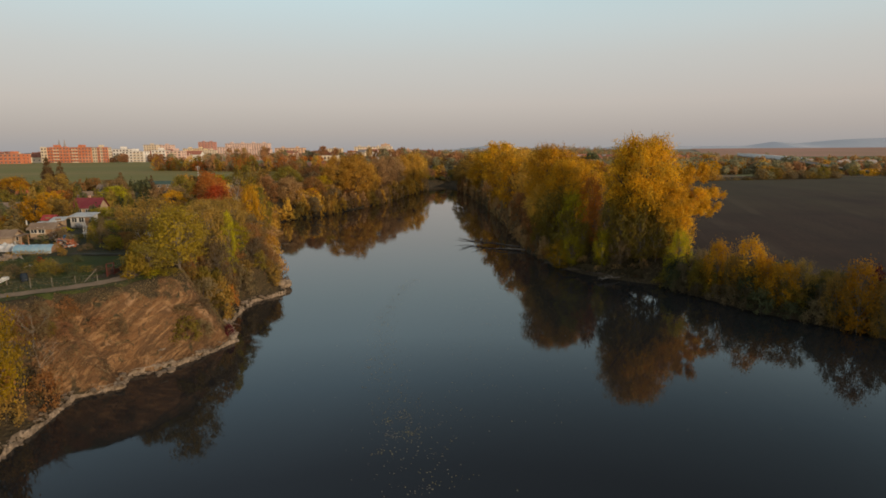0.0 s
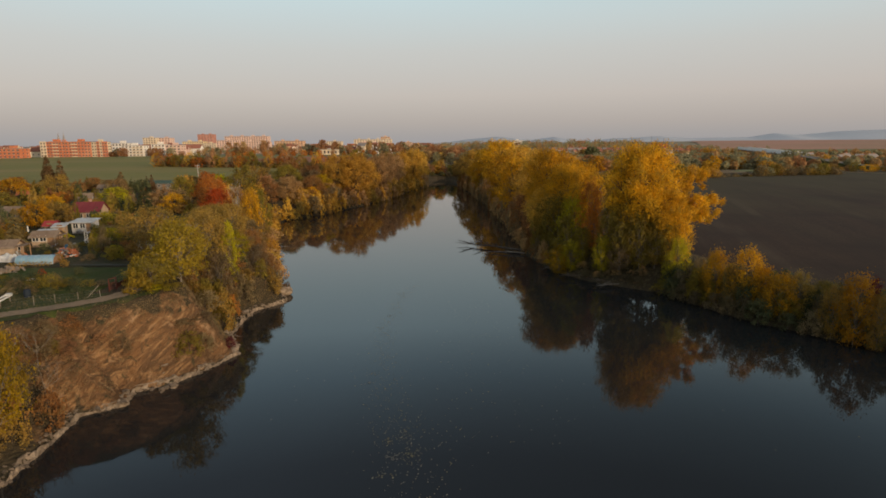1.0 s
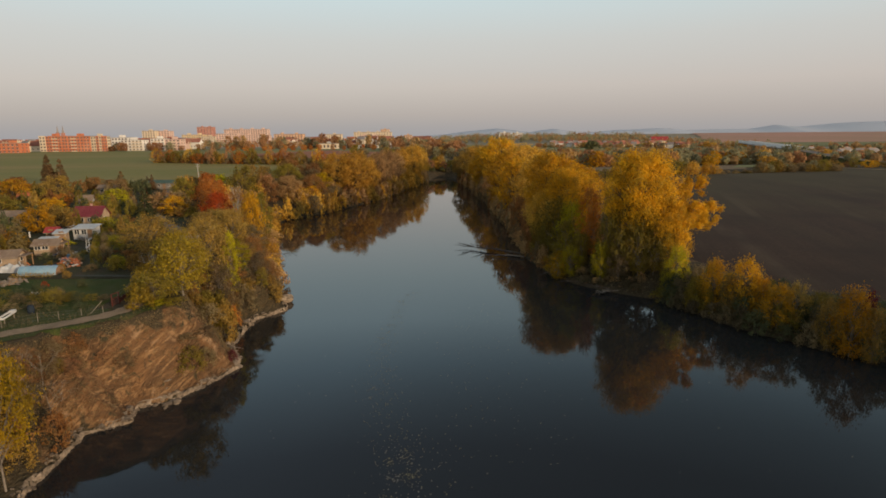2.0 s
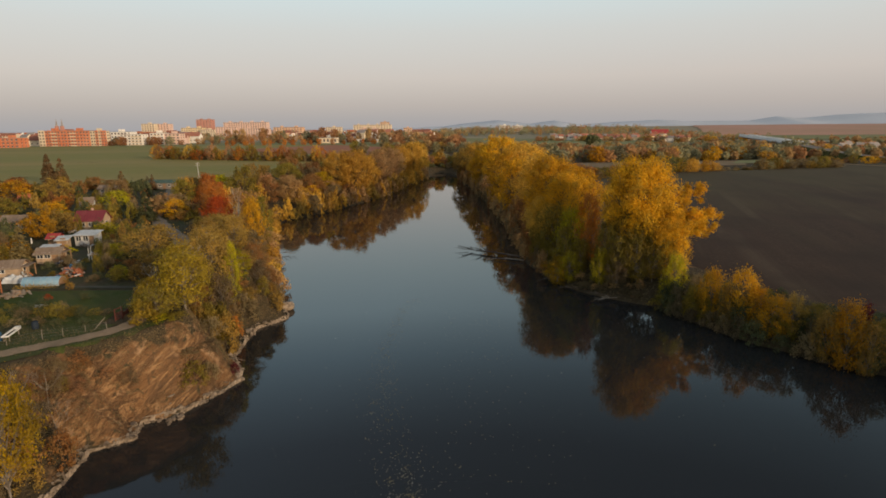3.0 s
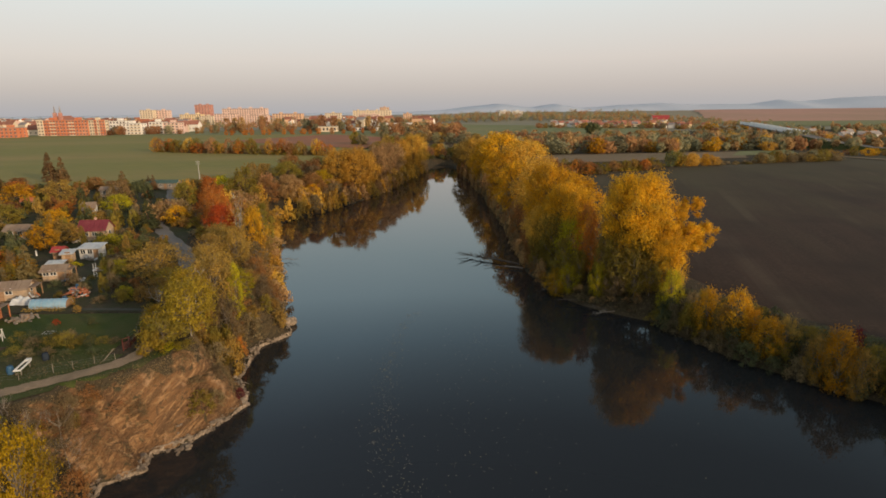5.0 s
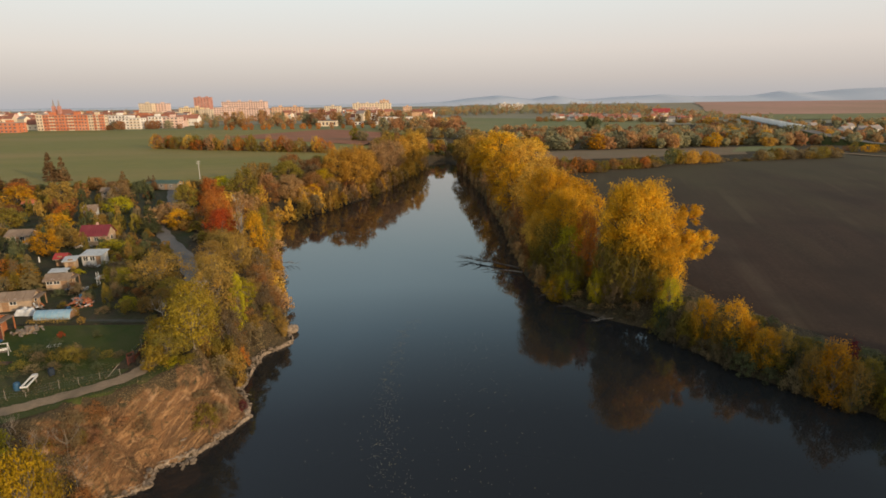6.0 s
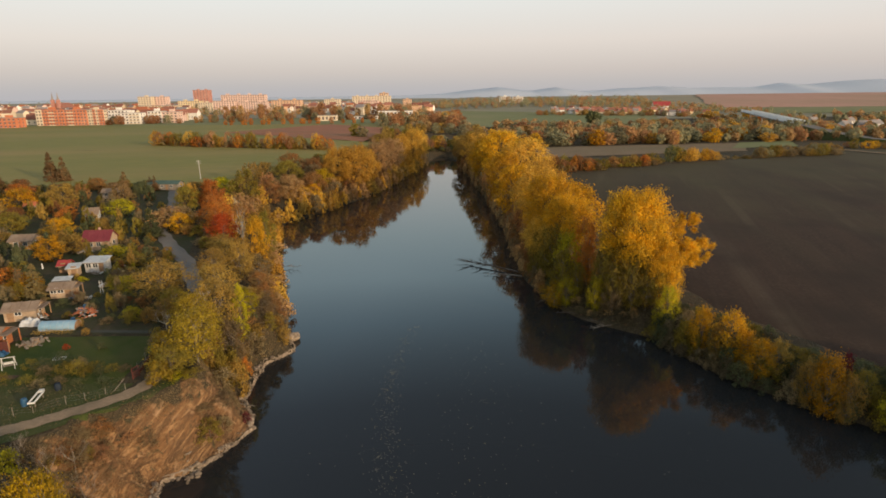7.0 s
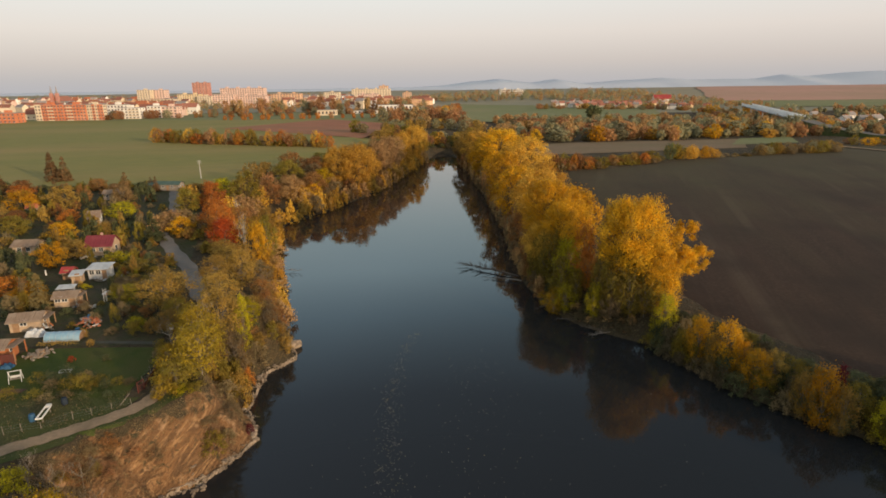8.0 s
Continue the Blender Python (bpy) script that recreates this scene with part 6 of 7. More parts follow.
fruit_bushes_b = ((-54.2, 58.8, 1.9, 1.4, "olive"), (-52.8, 57.2, 1.5, 0.7, "lime"), (-50.8, 56.6, 1.3, 0.6, "lime"), (-56.0, 56.2, 1.6, 1.3, "olive"), (-49.6, 69.6, 0.7, 0.5, "red"), (-45.0, 69.6, 0.9, 0.7, "green"), (-38.6, 71.6, 1.9, 1.2, "olive"), (-37.8, 69.2, 1.6, 1.0, "dull"), (-49.9, 74.4, 0.9, 0.6, "ochre"), (-52.6, 77.4, 1.2, 0.7, "ochre"), (-49.2, 79.6, 1.0, 0.8, "green"), (-45.6, 78.4, 1.9, 1.4, "olive"), (-43, 78.6, 2.2, 1.5, "ochre"), (-47.6, 82.6, 1.6, 1.2, "green"), (-50.4, 86.4, 1.8, 1.3, "green"), (-52.4, 89.5, 2.2, 1.4, "olive"), (-57.6, 86.4, 1.9, 1.4, "dull"), (-59.2, 88.0, 1.6, 1.1, "rust"))
fruit_bushes_c = ((-60.6, 86.0, 1.2, 1.0, "green"),)
for x, y, tall, w, leaf in fruit_bushes_a + fruit_bushes_b + fruit_bushes_c:
    plant(kin("scrub", 2) if y < 66 else kin("bush", 3), x, y, 8.2 + tall * (0.75 if y < 66 else 1), w, leaf if y > 66 or leaf in ("lime", "orange") else ("dull", "green", "olive")[int(-x * 7) % 3], "low fruit bush in the fenced garden", "shrub", "garden_shrub", "fruit bushes")
# hedges and brush between the plots and the lane
for i in range(38):
    y = random.uniform(84, 128)
    x = float(np.interp(y, [84, 94, 100, 111, 124, 133], [-38, -42, -46, -52, -61, -66])) - random.uniform(2.6, 15)
    if any(abs(x - a) < w and abs(y - b) < w for a, b, w in ((-62, 81, 4.5), (-63, 91, 4), (-65.7, 105, 3.6), (-68.5, 102.5, 3), (-74.5, 120, 5), (-54.6, 82, 3))):
        continue
    plant(kin("bush", 3), x, y, 8.2 + random.uniform(0.9, 2.6), random.uniform(0.9, 1.7), random.choice(["green", "olive", "olive", "dull", "olive", "ochre", "rust"]), "dark garden shrub beside the lane", "shrub", "lane_shrub", "garden shrubs")


for i in range(70):
    x, y = random.uniform(-70, -42), random.uniform(77, 114)
    if x > np.interp(y, [76, 94, 100, 111, 124], [-39, -45, -49, -55, -64]) or any(abs(x - a) < w and abs(y - b) < w for a, b, w in ((-62.4, 81, 3.6), (-63, 90.6, 3.2), (-65.7, 105, 2.8), (-68.5, 102.2, 2), (-71.6, 104.6, 2), (-54.8, 76.7, 3), (-65.2, 93.8, 2))):
        continue
    plant(kin("bush", 3), x, y, ground_z(x, y) + random.uniform(0.5, 1.7), random.uniform(0.5, 1.2), random.choice(["olive", "green", "green", "dull", "ochre", "lime", "rust"]), "low garden shrub beside the huts", "shrub", "berry_bush", "garden shrubs")


def cold_frame():
    ob = thing("cold_frame", -48.6, 66.6, 12, "white empty frame lying on the lawn", "frame")
    part("rim", [box(-0.7, 0.7, -0.4, -0.34, 0, 0.18), box(-0.7, 0.7, 0.34, 0.4, 0, 0.18), box(-0.7, -0.64, -0.34, 0.34, 0, 0.18), box(0.64, 0.7, -0.34, 0.34, 0, 0.18)], WHITEPAINT, ob)
    part("crossbar", [box(-0.03, 0.03, -0.34, 0.34, 0.02, 0.14)], WHITEPAINT, ob)


cold_frame()


def ladder():
    ob = thing("garden_ladder", -57.2, 91.2, 30, "pale wooden ladder leaning among the shrubs", "ladder")
    for x in (-0.22, 0.22):
        part("rail", [tube([Vector((x, 0, -0.1)), Vector((x * 0.8, 0.9, 2.2))], [0.03, 0.03], 5)], WHITEPAINT, ob)
    for k in range(7):
        f = 0.1 + 0.125 * k
        part("rung", [tube([Vector((-0.22, 0.9 * f, 2.2 * f)), Vector((0.22, 0.9 * f, 2.2 * f))], [0.018, 0.018], 4)], WHITEPAINT, ob)


ladder()
drape("vegetable_bed", [(-58, 61.0), (-50.6, 61.2), (-50.4, 62.2), (-58, 62.2)], surface("bed_soil", (0.10, 0.055, 0.034), (0.07, 0.04, 0.026), (0.13, 0.08, 0.05), 3, 0.5, bump=0.6), "dug brown vegetable bed", 0.08, 0.5)
drape("vegetable_bed_2", [(-57, 57.6), (-51.6, 58.4), (-51.6, 59.2), (-57, 58.6)], surface("bed_soil_dark", (0.07, 0.045, 0.03), (0.05, 0.034, 0.024), (0.09, 0.06, 0.04), 3, 0.5, bump=0.6), "dug dark vegetable bed", 0.08, 0.5)
# ---------- bridge, town, villages ----------
BRICKWALL = surface("town_brick", (0.52, 0.17, 0.08), (0.45, 0.145, 0.07), (0.58, 0.25, 0.14), 0.5, 0.08, bump=0)
CREAM = surface("town_cream", (0.62, 0.49, 0.34), (0.57, 0.45, 0.31), (0.66, 0.53, 0.39), 0.5, 0.08, bump=0)
YELLOWWALL = surface("town_yellow", (0.68, 0.50, 0.29), (0.62, 0.46, 0.26), (0.7, 0.55, 0.36), 0.5, 0.08, bump=0)
PINKWALL = surface("town_pink", (0.62, 0.42, 0.33), (0.57, 0.38, 0.30), (0.66, 0.47, 0.39), 0.5, 0.08, bump=0)
ORANGEWALL = surface("town_orange", (0.60, 0.36, 0.22), (0.54, 0.33, 0.20), (0.63, 0.42, 0.28), 0.5, 0.08, bump=0)
TOWNWHITE = surface("town_white", (0.74, 0.68, 0.60), (0.68, 0.62, 0.55), (0.6, 0.54, 0.47), 0.5, 0.08, bump=0)
REDTOWER = surface("town_redbrown", (0.44, 0.20, 0.15), (0.39, 0.18, 0.135), (0.48, 0.26, 0.20), 0.5, 0.08, bump=0)
GREYROOF = surface("town_flat_roof", (0.26, 0.22, 0.2), (0.22, 0.19, 0.17), (0.3, 0.26, 0.23), 0.4, 0.08, bump=0)
REDROOF = surface("town_tiles", (0.30, 0.12, 0.08), (0.25, 0.105, 0.07), (0.22, 0.11, 0.08), 0.5, 0.1, bump=0, spread=0.25)
DIMGLASS = surface("town_glass", (0.14, 0.11, 0.10), (0.11, 0.09, 0.085), (0.18, 0.14, 0.12), 0.4, 0.1, rough=0.25, bump=0)

PANE_MESH = {}


def pane_mesh(w, h):
    """A window set in a thin frame."""
    key = (round(w, 2), round(h, 2))
    if key not in PANE_MESH:
        v, f = gather([box(-w / 2 - 0.1, w / 2 + 0.1, -0.08, 0.02, -0.12, 0.0), box(-w / 2, w / 2, -0.05, 0.02, 0, h)])
        me = bpy.data.meshes.new("window")
        me.from_pydata(v, [], f)
        me.materials.append(TOWNWHITE)
        me.materials.append(DIMGLASS)
        me.polygons.foreach_set("material_index", np.array([0] * 6 + [1] * 6, np.int32))
        PANE_MESH[key] = me
    return PANE_MESH[key]


def block(x0, x1, y, top, storeys, bays, wall, label, turn=0.0, deep=13.0, stripes=None, balconies=(), attic=True, base=None):
    """A block of flats: walls, parapet roof with stair heads, rows of windows, balconies."""
    if y >= 640 and x1 < 0 and top > 24:
        # the inner town stands well behind the first row
        k = 2.0 if wall is REDTOWER else 1.42
        x0, x1, y, top, deep = x0 * k, x1 * k, y * k, 43 + k * (top - 43), deep * k
    xc, wide = (x0 + x1) / 2, x1 - x0
    z = ground_z(xc, y) if base is None else base
    ob = thing("apartment_block", xc, y, turn, label, "apartment block", "blocks of flats", z=z)
    h = top - z
    a = wide / 2
    part("wall", [box(-a, a, 0, deep, -1.5, h, 0.05)], wall, ob)
    part("roof", [box(-a - 0.25, a + 0.25, -0.25, deep + 0.25, h, h + 0.35, 0.05)], GREYROOF, ob)
    for k in range(max(1, int(wide / 18)) if attic else 0):
        cx = -a + wide * (k + 0.5) / max(1, int(wide / 18))
        part("stair_head", [box(cx - 2, cx + 2, deep * 0.3, deep * 0.7, h + 0.35, h + 2.6, 0.05)], wall, ob)
    fh = h / storeys
    pw = wide / bays
    if stripes is not None:
        for k0, k1, m in stripes:
            part("facade_bay", [box(-a + pw * k0, -a + pw * k1, -0.35, 0.0, -1.5, h + 0.6, 0.03)], m, ob)
    me = pane_mesh(min(2.4, pw * 0.5), fh * 0.5)
    for s in range(storeys):
        for k in range(bays):
            x = -a + pw * (k + 0.5)
            front = -0.36 if stripes is not None and any(k0 <= k < k1 for k0, k1, _ in stripes) else 0.0
            w = new("window", me)
            w.parent = ob
            w.location = (x, front - 0.01, fh * (s + 0.28))
            if k in balconies:
                part("balcony", [box(x - pw * 0.46, x + pw * 0.46, front - 1.1, front, fh * s + 0.1, fh * s + 0.25), box(x - pw * 0.46, x + pw * 0.46, front - 1.1, front - 1.0, fh * s + 0.25, fh * s + 1.1)], CREAM, ob)
    side = pane_mesh(1.3, fh * 0.5)
    for s in range(storeys):
        for k in range(2):
            w = new("window", side)
            w.parent = ob
            w.matrix_basis = Matrix.LocRotScale((a + 0.01, deep * (0.3 + 0.4 * k), fh * (s + 0.28)), Euler((0, 0, math.pi / 2)), (1, 1, 1))
    return ob


block(-385, -337, 560, 28.6, 5, 16, BRICKWALL, "red brick block of flats with cream bays and balconies", stripes=[(0, 2, CREAM), (3, 4, BRICKWALL), (6, 7, BRICKWALL), (8, 9, BRICKWALL), (12, 13, BRICKWALL)], balconies=(4, 5, 10, 11))
block(-336.6, -321, 561, 28.2, 5, 6, CREAM, "cream block end with brick edges", stripes=[(2, 3, BRICKWALL), (4, 6, BRICKWALL)], balconies=(1, 3), deep=6.0)
block(-404, -384, 531, 22.6, 3, 5, BRICKWALL, "low red brick house block")
block(-317, -295.5, 577, 24.6, 4, 6, TOWNWHITE, "white stepped block of flats", balconies=(3, 4, 5))
block(-336.7, -320, 596, 27, 4, 5, TOWNWHITE, "white block of flats behind the brick one")
block(-295, -281, 592, 25.6, 4, 4, TOWNWHITE, "white block of flats with balconies", balconies=(1, 2))
block(-281, -265.4, 593, 24.8, 4, 4, PINKWALL, "pinkish block of flats", balconies=(1, 2))
block(-350, -311, 690, 30.3, 5, 10, CREAM, "long cream block of flats", attic=False)
block(-391, -374, 765, 40.6, 8, 5, CREAM, "cream tower block with flat roof")
block(-375, -360, 775, 40.3, 8, 4, PINKWALL, "pale tower block with flat roof")
block(-320.7, -294.5, 722, 34.9, 7, 9, YELLOWWALL, "yellow panel block of flats")
block(-294.2, -277, 716, 32.7, 7, 6, CREAM, "pale yellow panel block of flats")
block(-334.6, -314.2, 802, 49, 12, 5, REDTOWER, "tall red-brown tower block")
block(-247.4, -224.6, 642, 35.3, 7, 8, PINKWALL, "pink panel block of flats", turn=4)
block(-283, -227, 762, 41.4, 9, 18, PINKWALL, "long tall pink panel block", balconies=())
block(-224, -193.5, 652, 33.4, 7, 11, PINKWALL, "pink panel block with white window bands")
block(-201.5, -167, 702, 34.6, 7, 10, ORANGEWALL, "orange panel block behind trees")
block(-159, -138, 802, 34.4, 6, 7, CREAM, "cream block among trees")
block(-127, -108, 602, 19.2, 1, 5, CREAM, "low cream hall beside the field", attic=False, deep=10)
block(-108, -82, 762, 32.4, 6, 8, PINKWALL, "pinkish block of flats among trees")
block(-136, -78, 902, 37.6, 7, 14, CREAM, "long cream block of flats far off")
block(-100, -86, 952, 42, 9, 4, ORANGEWALL, "orange tower block far off")
block(-56, -44, 852, 32.6, 5, 4, ORANGEWALL, "small orange block of flats")
block(-78, -36, 722, 19.6, 1, 9, TOWNWHITE, "long low white hall", attic=False, deep=10)
block(-96, -70, 642, 16.6, 1, 6, TOWNWHITE, "low white garages by the meadow", attic=False, deep=8)
block(122, 145, 1252, 31.5, 3, 6, TOWNWHITE, "white building on the horizon")
block(149, 173, 1252, 30.5, 3, 6, TOWNWHITE, "white building on the horizon")
block(298, 312, 800, 13.6, 2, 4, YELLOWWALL, "yellow house with a flat roof", base=6.5)


def far_house(x, y, w, d, h, wall, roof, label, turn):
    ob = thing("house", x, y, turn, label, "house", "far houses")
    a, b, r = w / 2, d / 2, h + d * 0.42
    v = [Vector(p) for p in ((-a, -b, -1), (a, -b, -1), (a, b, -1), (-a, b, -1), (-a, -b, h), (a, -b, h), (a, b, h), (-a, b, h), (-a, 0, r), (a, 0, r))]
    part("wall", [(v, [(0, 1, 5, 4), (2, 3, 7, 6), (1, 2, 6, 9, 5), (3, 0, 4, 8, 7), (4, 5, 9, 8), (6, 7, 8, 9)])], wall, ob)
    rf = []
    for s in (-1, 1):
        q = [Vector((xx, yy, zz + dz)) for dz in (0.05, 0.3) for xx, yy, zz in ((-a - 0.5, s * (b + 0.5), h - 0.4), (a + 0.5, s * (b + 0.5), h - 0.4), (a + 0.5, 0, r), (-a - 0.5, 0, r))]
        rf.append((q, [(3, 2, 1, 0), (4, 5, 6, 7), (0, 1, 5, 4), (1, 2, 6, 5), (2, 3, 7, 6), (3, 0, 4, 7)]))
    rp = part("roof", rf, roof, ob)
    part("chimney", [box(a * 0.3, a * 0.3 + 0.7, -0.35, 0.35, h, r + 0.9)], BRICKWALL, rp)
    me = pane_mesh(1.2, 1.3)
    for k in range(3 if y < 760 else 0):
        wd = new("window", me)
        wd.parent = ob
        wd.location = (-a + w * (k + 0.5) / 3, -b - 0.01, h * 0.35)


hr = random.Random(21)
for i in range(84):
    f = hr.uniform(0, 1)
    x, y = 150 + 160 * f + hr.uniform(0, 45), 860 - 90 * f + hr.uniform(0, 90)
    far_house(x, y, hr.uniform(6, 10), hr.uniform(5, 7), hr.uniform(3.4, 6.0), hr.choice([TOWNWHITE, CREAM, TOWNWHITE, YELLOWWALL]), hr.choice([REDROOF, REDROOF, GREYROOF]), "far village house with a red tiled roof", hr.uniform(-40, 40))
for i in range(46):
    x, y = hr.uniform(-640, -400), hr.uniform(575, 900)
    far_house(x, y, hr.uniform(9, 14), hr.uniform(8, 11), hr.uniform(5, 8), hr.choice([TOWNWHITE, CREAM, PINKWALL]), REDROOF, "town house with a red tiled roof", hr.uniform(-30, 30))
for i in range(40):
    x, y = hr.uniform(-440, -290), hr.uniform(610, 700)
    far_house(x, y, hr.uniform(9, 15), hr.uniform(8, 10), hr.uniform(6, 9), hr.choice([TOWNWHITE, CREAM, PINKWALL]), REDROOF, "town house with a red tiled roof", hr.uniform(-30, 30))
for i in range(30):
    x, y = hr.uniform(-260, -20), hr.uniform(930, 1040)
    far_house(x, y, hr.uniform(10, 16), hr.uniform(8, 11), hr.uniform(6, 11), hr.choice([TOWNWHITE, CREAM, PINKWALL, ORANGEWALL]), REDROOF, "town house with a red tiled roof", hr.uniform(-30, 30))
for i in range(9):
    x, y = hr.uniform(300, 420), hr.uniform(430, 620)
    far_house(x + 60, y, hr.uniform(8, 11), hr.uniform(7, 8), hr.uniform(3, 4), hr.choice([TOWNWHITE, CREAM]), GREYROOF, "low house among trees beyond the road", hr.uniform(-30, 30))
far_house(371, 1002, 29, 16, 5, TOWNWHITE, TILE_RED, "large hall with a bright red roof", 0)


def old_town():
    """Rows of roofs that fill the town behind the blocks."""
    rng = random.Random(33)
    verts, faces, mats = [], [], []
    kinds = [TOWNWHITE, CREAM, PINKWALL, ORANGEWALL, REDROOF, GREYROOF, TERRACOTTA]
    for i in range(420):
        y = rng.uniform(690, 1500)
        x = rng.uniform(-0.78, -0.10 if y > 800 else -0.3) * y
        if y < 1050 and -0.43 < x / y < -0.16:
            continue
        a, b, h = rng.uniform(5, 9), rng.uniform(4, 6), rng.uniform(5, 11)
        w = rng.uniform(-0.6, 0.6)
        z = ground_z(x, y)
        k = len(verts)
        r = h + b * 0.8
        for px_, py_, pz in ((-a, -b, -2), (a, -b, -2), (a, b, -2), (-a, b, -2), (-a, -b, h), (a, -b, h), (a, b, h), (-a, b, h), (-a, 0, r), (a, 0, r)):
            verts.append((x + px_ * math.cos(w) - py_ * math.sin(w), y + px_ * math.sin(w) + py_ * math.cos(w), z + pz))
        faces += [tuple(k + c for c in f) for f in ((0, 1, 5, 4), (2, 3, 7, 6), (1, 2, 6, 9, 5), (3, 0, 4, 8, 7), (4, 5, 9, 8), (6, 7, 8, 9))]
        wall, roof = rng.choice((0, 1, 1, 2, 3)), rng.choice((4, 4, 6, 5))
        mats += [wall] * 4 + [roof] * 2
    ob = mesh_object("old_town_roofs", verts, faces, kinds, mats, False)
    tagged(ob, "far town houses with red and grey roofs", "houses", kind="stuff")


old_town()


def church():
    ob = thing("church", -649, 1000, 0, "far church with two dark pointed spires", "church")
    part("nave", [box(-9, 9, 0, 34, -1, 12, 0.2)], GREYROOF, ob)
    part("nave_roof", [([Vector(p) for p in ((-10, -1, 12), (10, -1, 12), (10, 35, 12), (-10, 35, 12), (0, -1, 20), (0, 35, 20))], [(0, 1, 4), (1, 2, 5, 4), (2, 3, 5), (3, 0, 4, 5)])], REDROOF, ob)
    for x in (-4.6, 4.6):
        part("tower", [box(x - 2.3, x + 2.3, -4, 0.6, -1, 25, 0.15)], REDTOWER, ob)
        part("spire", [tube([Vector((x, -1.4, 24)), Vector((x, -1.4, 28)), Vector((x, -1.4, 37))], [2.2, 1.3, 0.1], 8)], GREYROOF, ob)


church()


PARAPET = surface("glossy_white_parapet", (0.85, 0.83, 0.79), (0.8, 0.78, 0.74), (0.72, 0.7, 0.66), 0.5, 0.1, rough=0.5, metal=0.0, bump=0)


def bridge():
    """A long road bridge with pale parapet walls on twin piers."""
    a, b = Vector((347.2, 673.7, 0)), Vector((288.5, 471, 0))
    za, zb = 16.9, 14.0
    ob = new("road_bridge")
    ob.location = (*b.xy, ground_z(*b.xy))
    tagged(ob, "long pale concrete road bridge on twin piers", "bridge")
    org = Vector(ob.location)
    ahead = (a - b).normalized()
    side = Vector((ahead.y, -ahead.x, 0))
    n = 16

    def strip(lo, hi, s0, s1):
        v, f = [], []
        for i in range(n + 1):
            p = b.lerp(a, i / n)
            z = zb + (za - zb) * i / n
            for s, zz in ((s0, lo), (s1, lo), (s1, hi), (s0, hi)):
                v.append(p + side * s + Vector((0, 0, z + zz)) - org)
        for i in range(n):
            for k in range(4):
                f.append((4 * i + k, 4 * i + (k + 1) % 4, 4 * i + 4 + (k + 1) % 4, 4 * i + 4 + k))
        f += [(0, 1, 2, 3), (4 * n + 3, 4 * n + 2, 4 * n + 1, 4 * n)]
        return v, f

    part("deck", [strip(-1.9, -0.9, -5.5, 5.5)], CONCRETE, ob)
    part("carriageway", [strip(-0.9, -0.86, -4.9, 4.9)], ASPHALT, ob)
    for s, high in ((-5.5, 1.7), (5.2, 1.2)):
        part("parapet", [strip(-1.4, high, s, s + 0.3)], PARAPET, ob, "white parapet wall")
    for i in range(1, n, 2):
        p = b.lerp(a, i / n)
        z = zb + (za - zb) * i / n
        for s in (-3, 3):
            q = p + side * s - org
            part("pier", [tube([Vector((q.x, q.y, ground_z(p.x, p.y) - org.z - 1)), Vector((q.x, q.y, z - 1.9 - org.z))], [0.8, 0.7], 10)], CONCRETE, ob)


bridge()


def embankment():
    """The road that climbs to the bridge."""
    line = [(288.5, 471, 13.0), (287, 450, 11.4), (290, 425, 8.6), (298, 400, 6.6), (318, 370, 5.8), (360, 330, 6.2)]
    v, f = [], []
    for i, (x, y, z) in enumerate(line):
        x2, y2, _ = line[min(i + 1, len(line) - 1)]
        x1, y1, _ = line[max(i - 1, 0)]
        d = Vector((x2 - x1, y2 - y1, 0)).normalized()
        s = Vector((d.y, -d.x, 0))
        for w, h in ((-14, -8), (-5.2, 0), (5.2, 0), (14, -8)):
            q = Vector((x, y, z + h)) + s * w
            v.append((q.x, q.y, q.z if h == 0 else min(q.z, ground_z(q.x, q.y) - 0.3)))
    for i in range(len(line) - 1):
        for k in range(3):
            f.append((4 * i + k, 4 * i + k + 1, 4 * i + 5 + k, 4 * i + 4 + k))
    ob = mesh_object("road_embankment", v, f, [VERGE, ASPHALT], [1 if k == 1 else 0 for i in range(len(line) - 1) for k in range(3)], False)
    tagged(ob, "asphalt road on a grassy embankment up to the bridge", "road", kind="structure")


embankment()
ribbon("field_track", [(226, 334), (238, 300), (270, 280), (330, 262), (420, 240)], 4, TRACK, "pale farm track beside the ploughed field", 0.5)

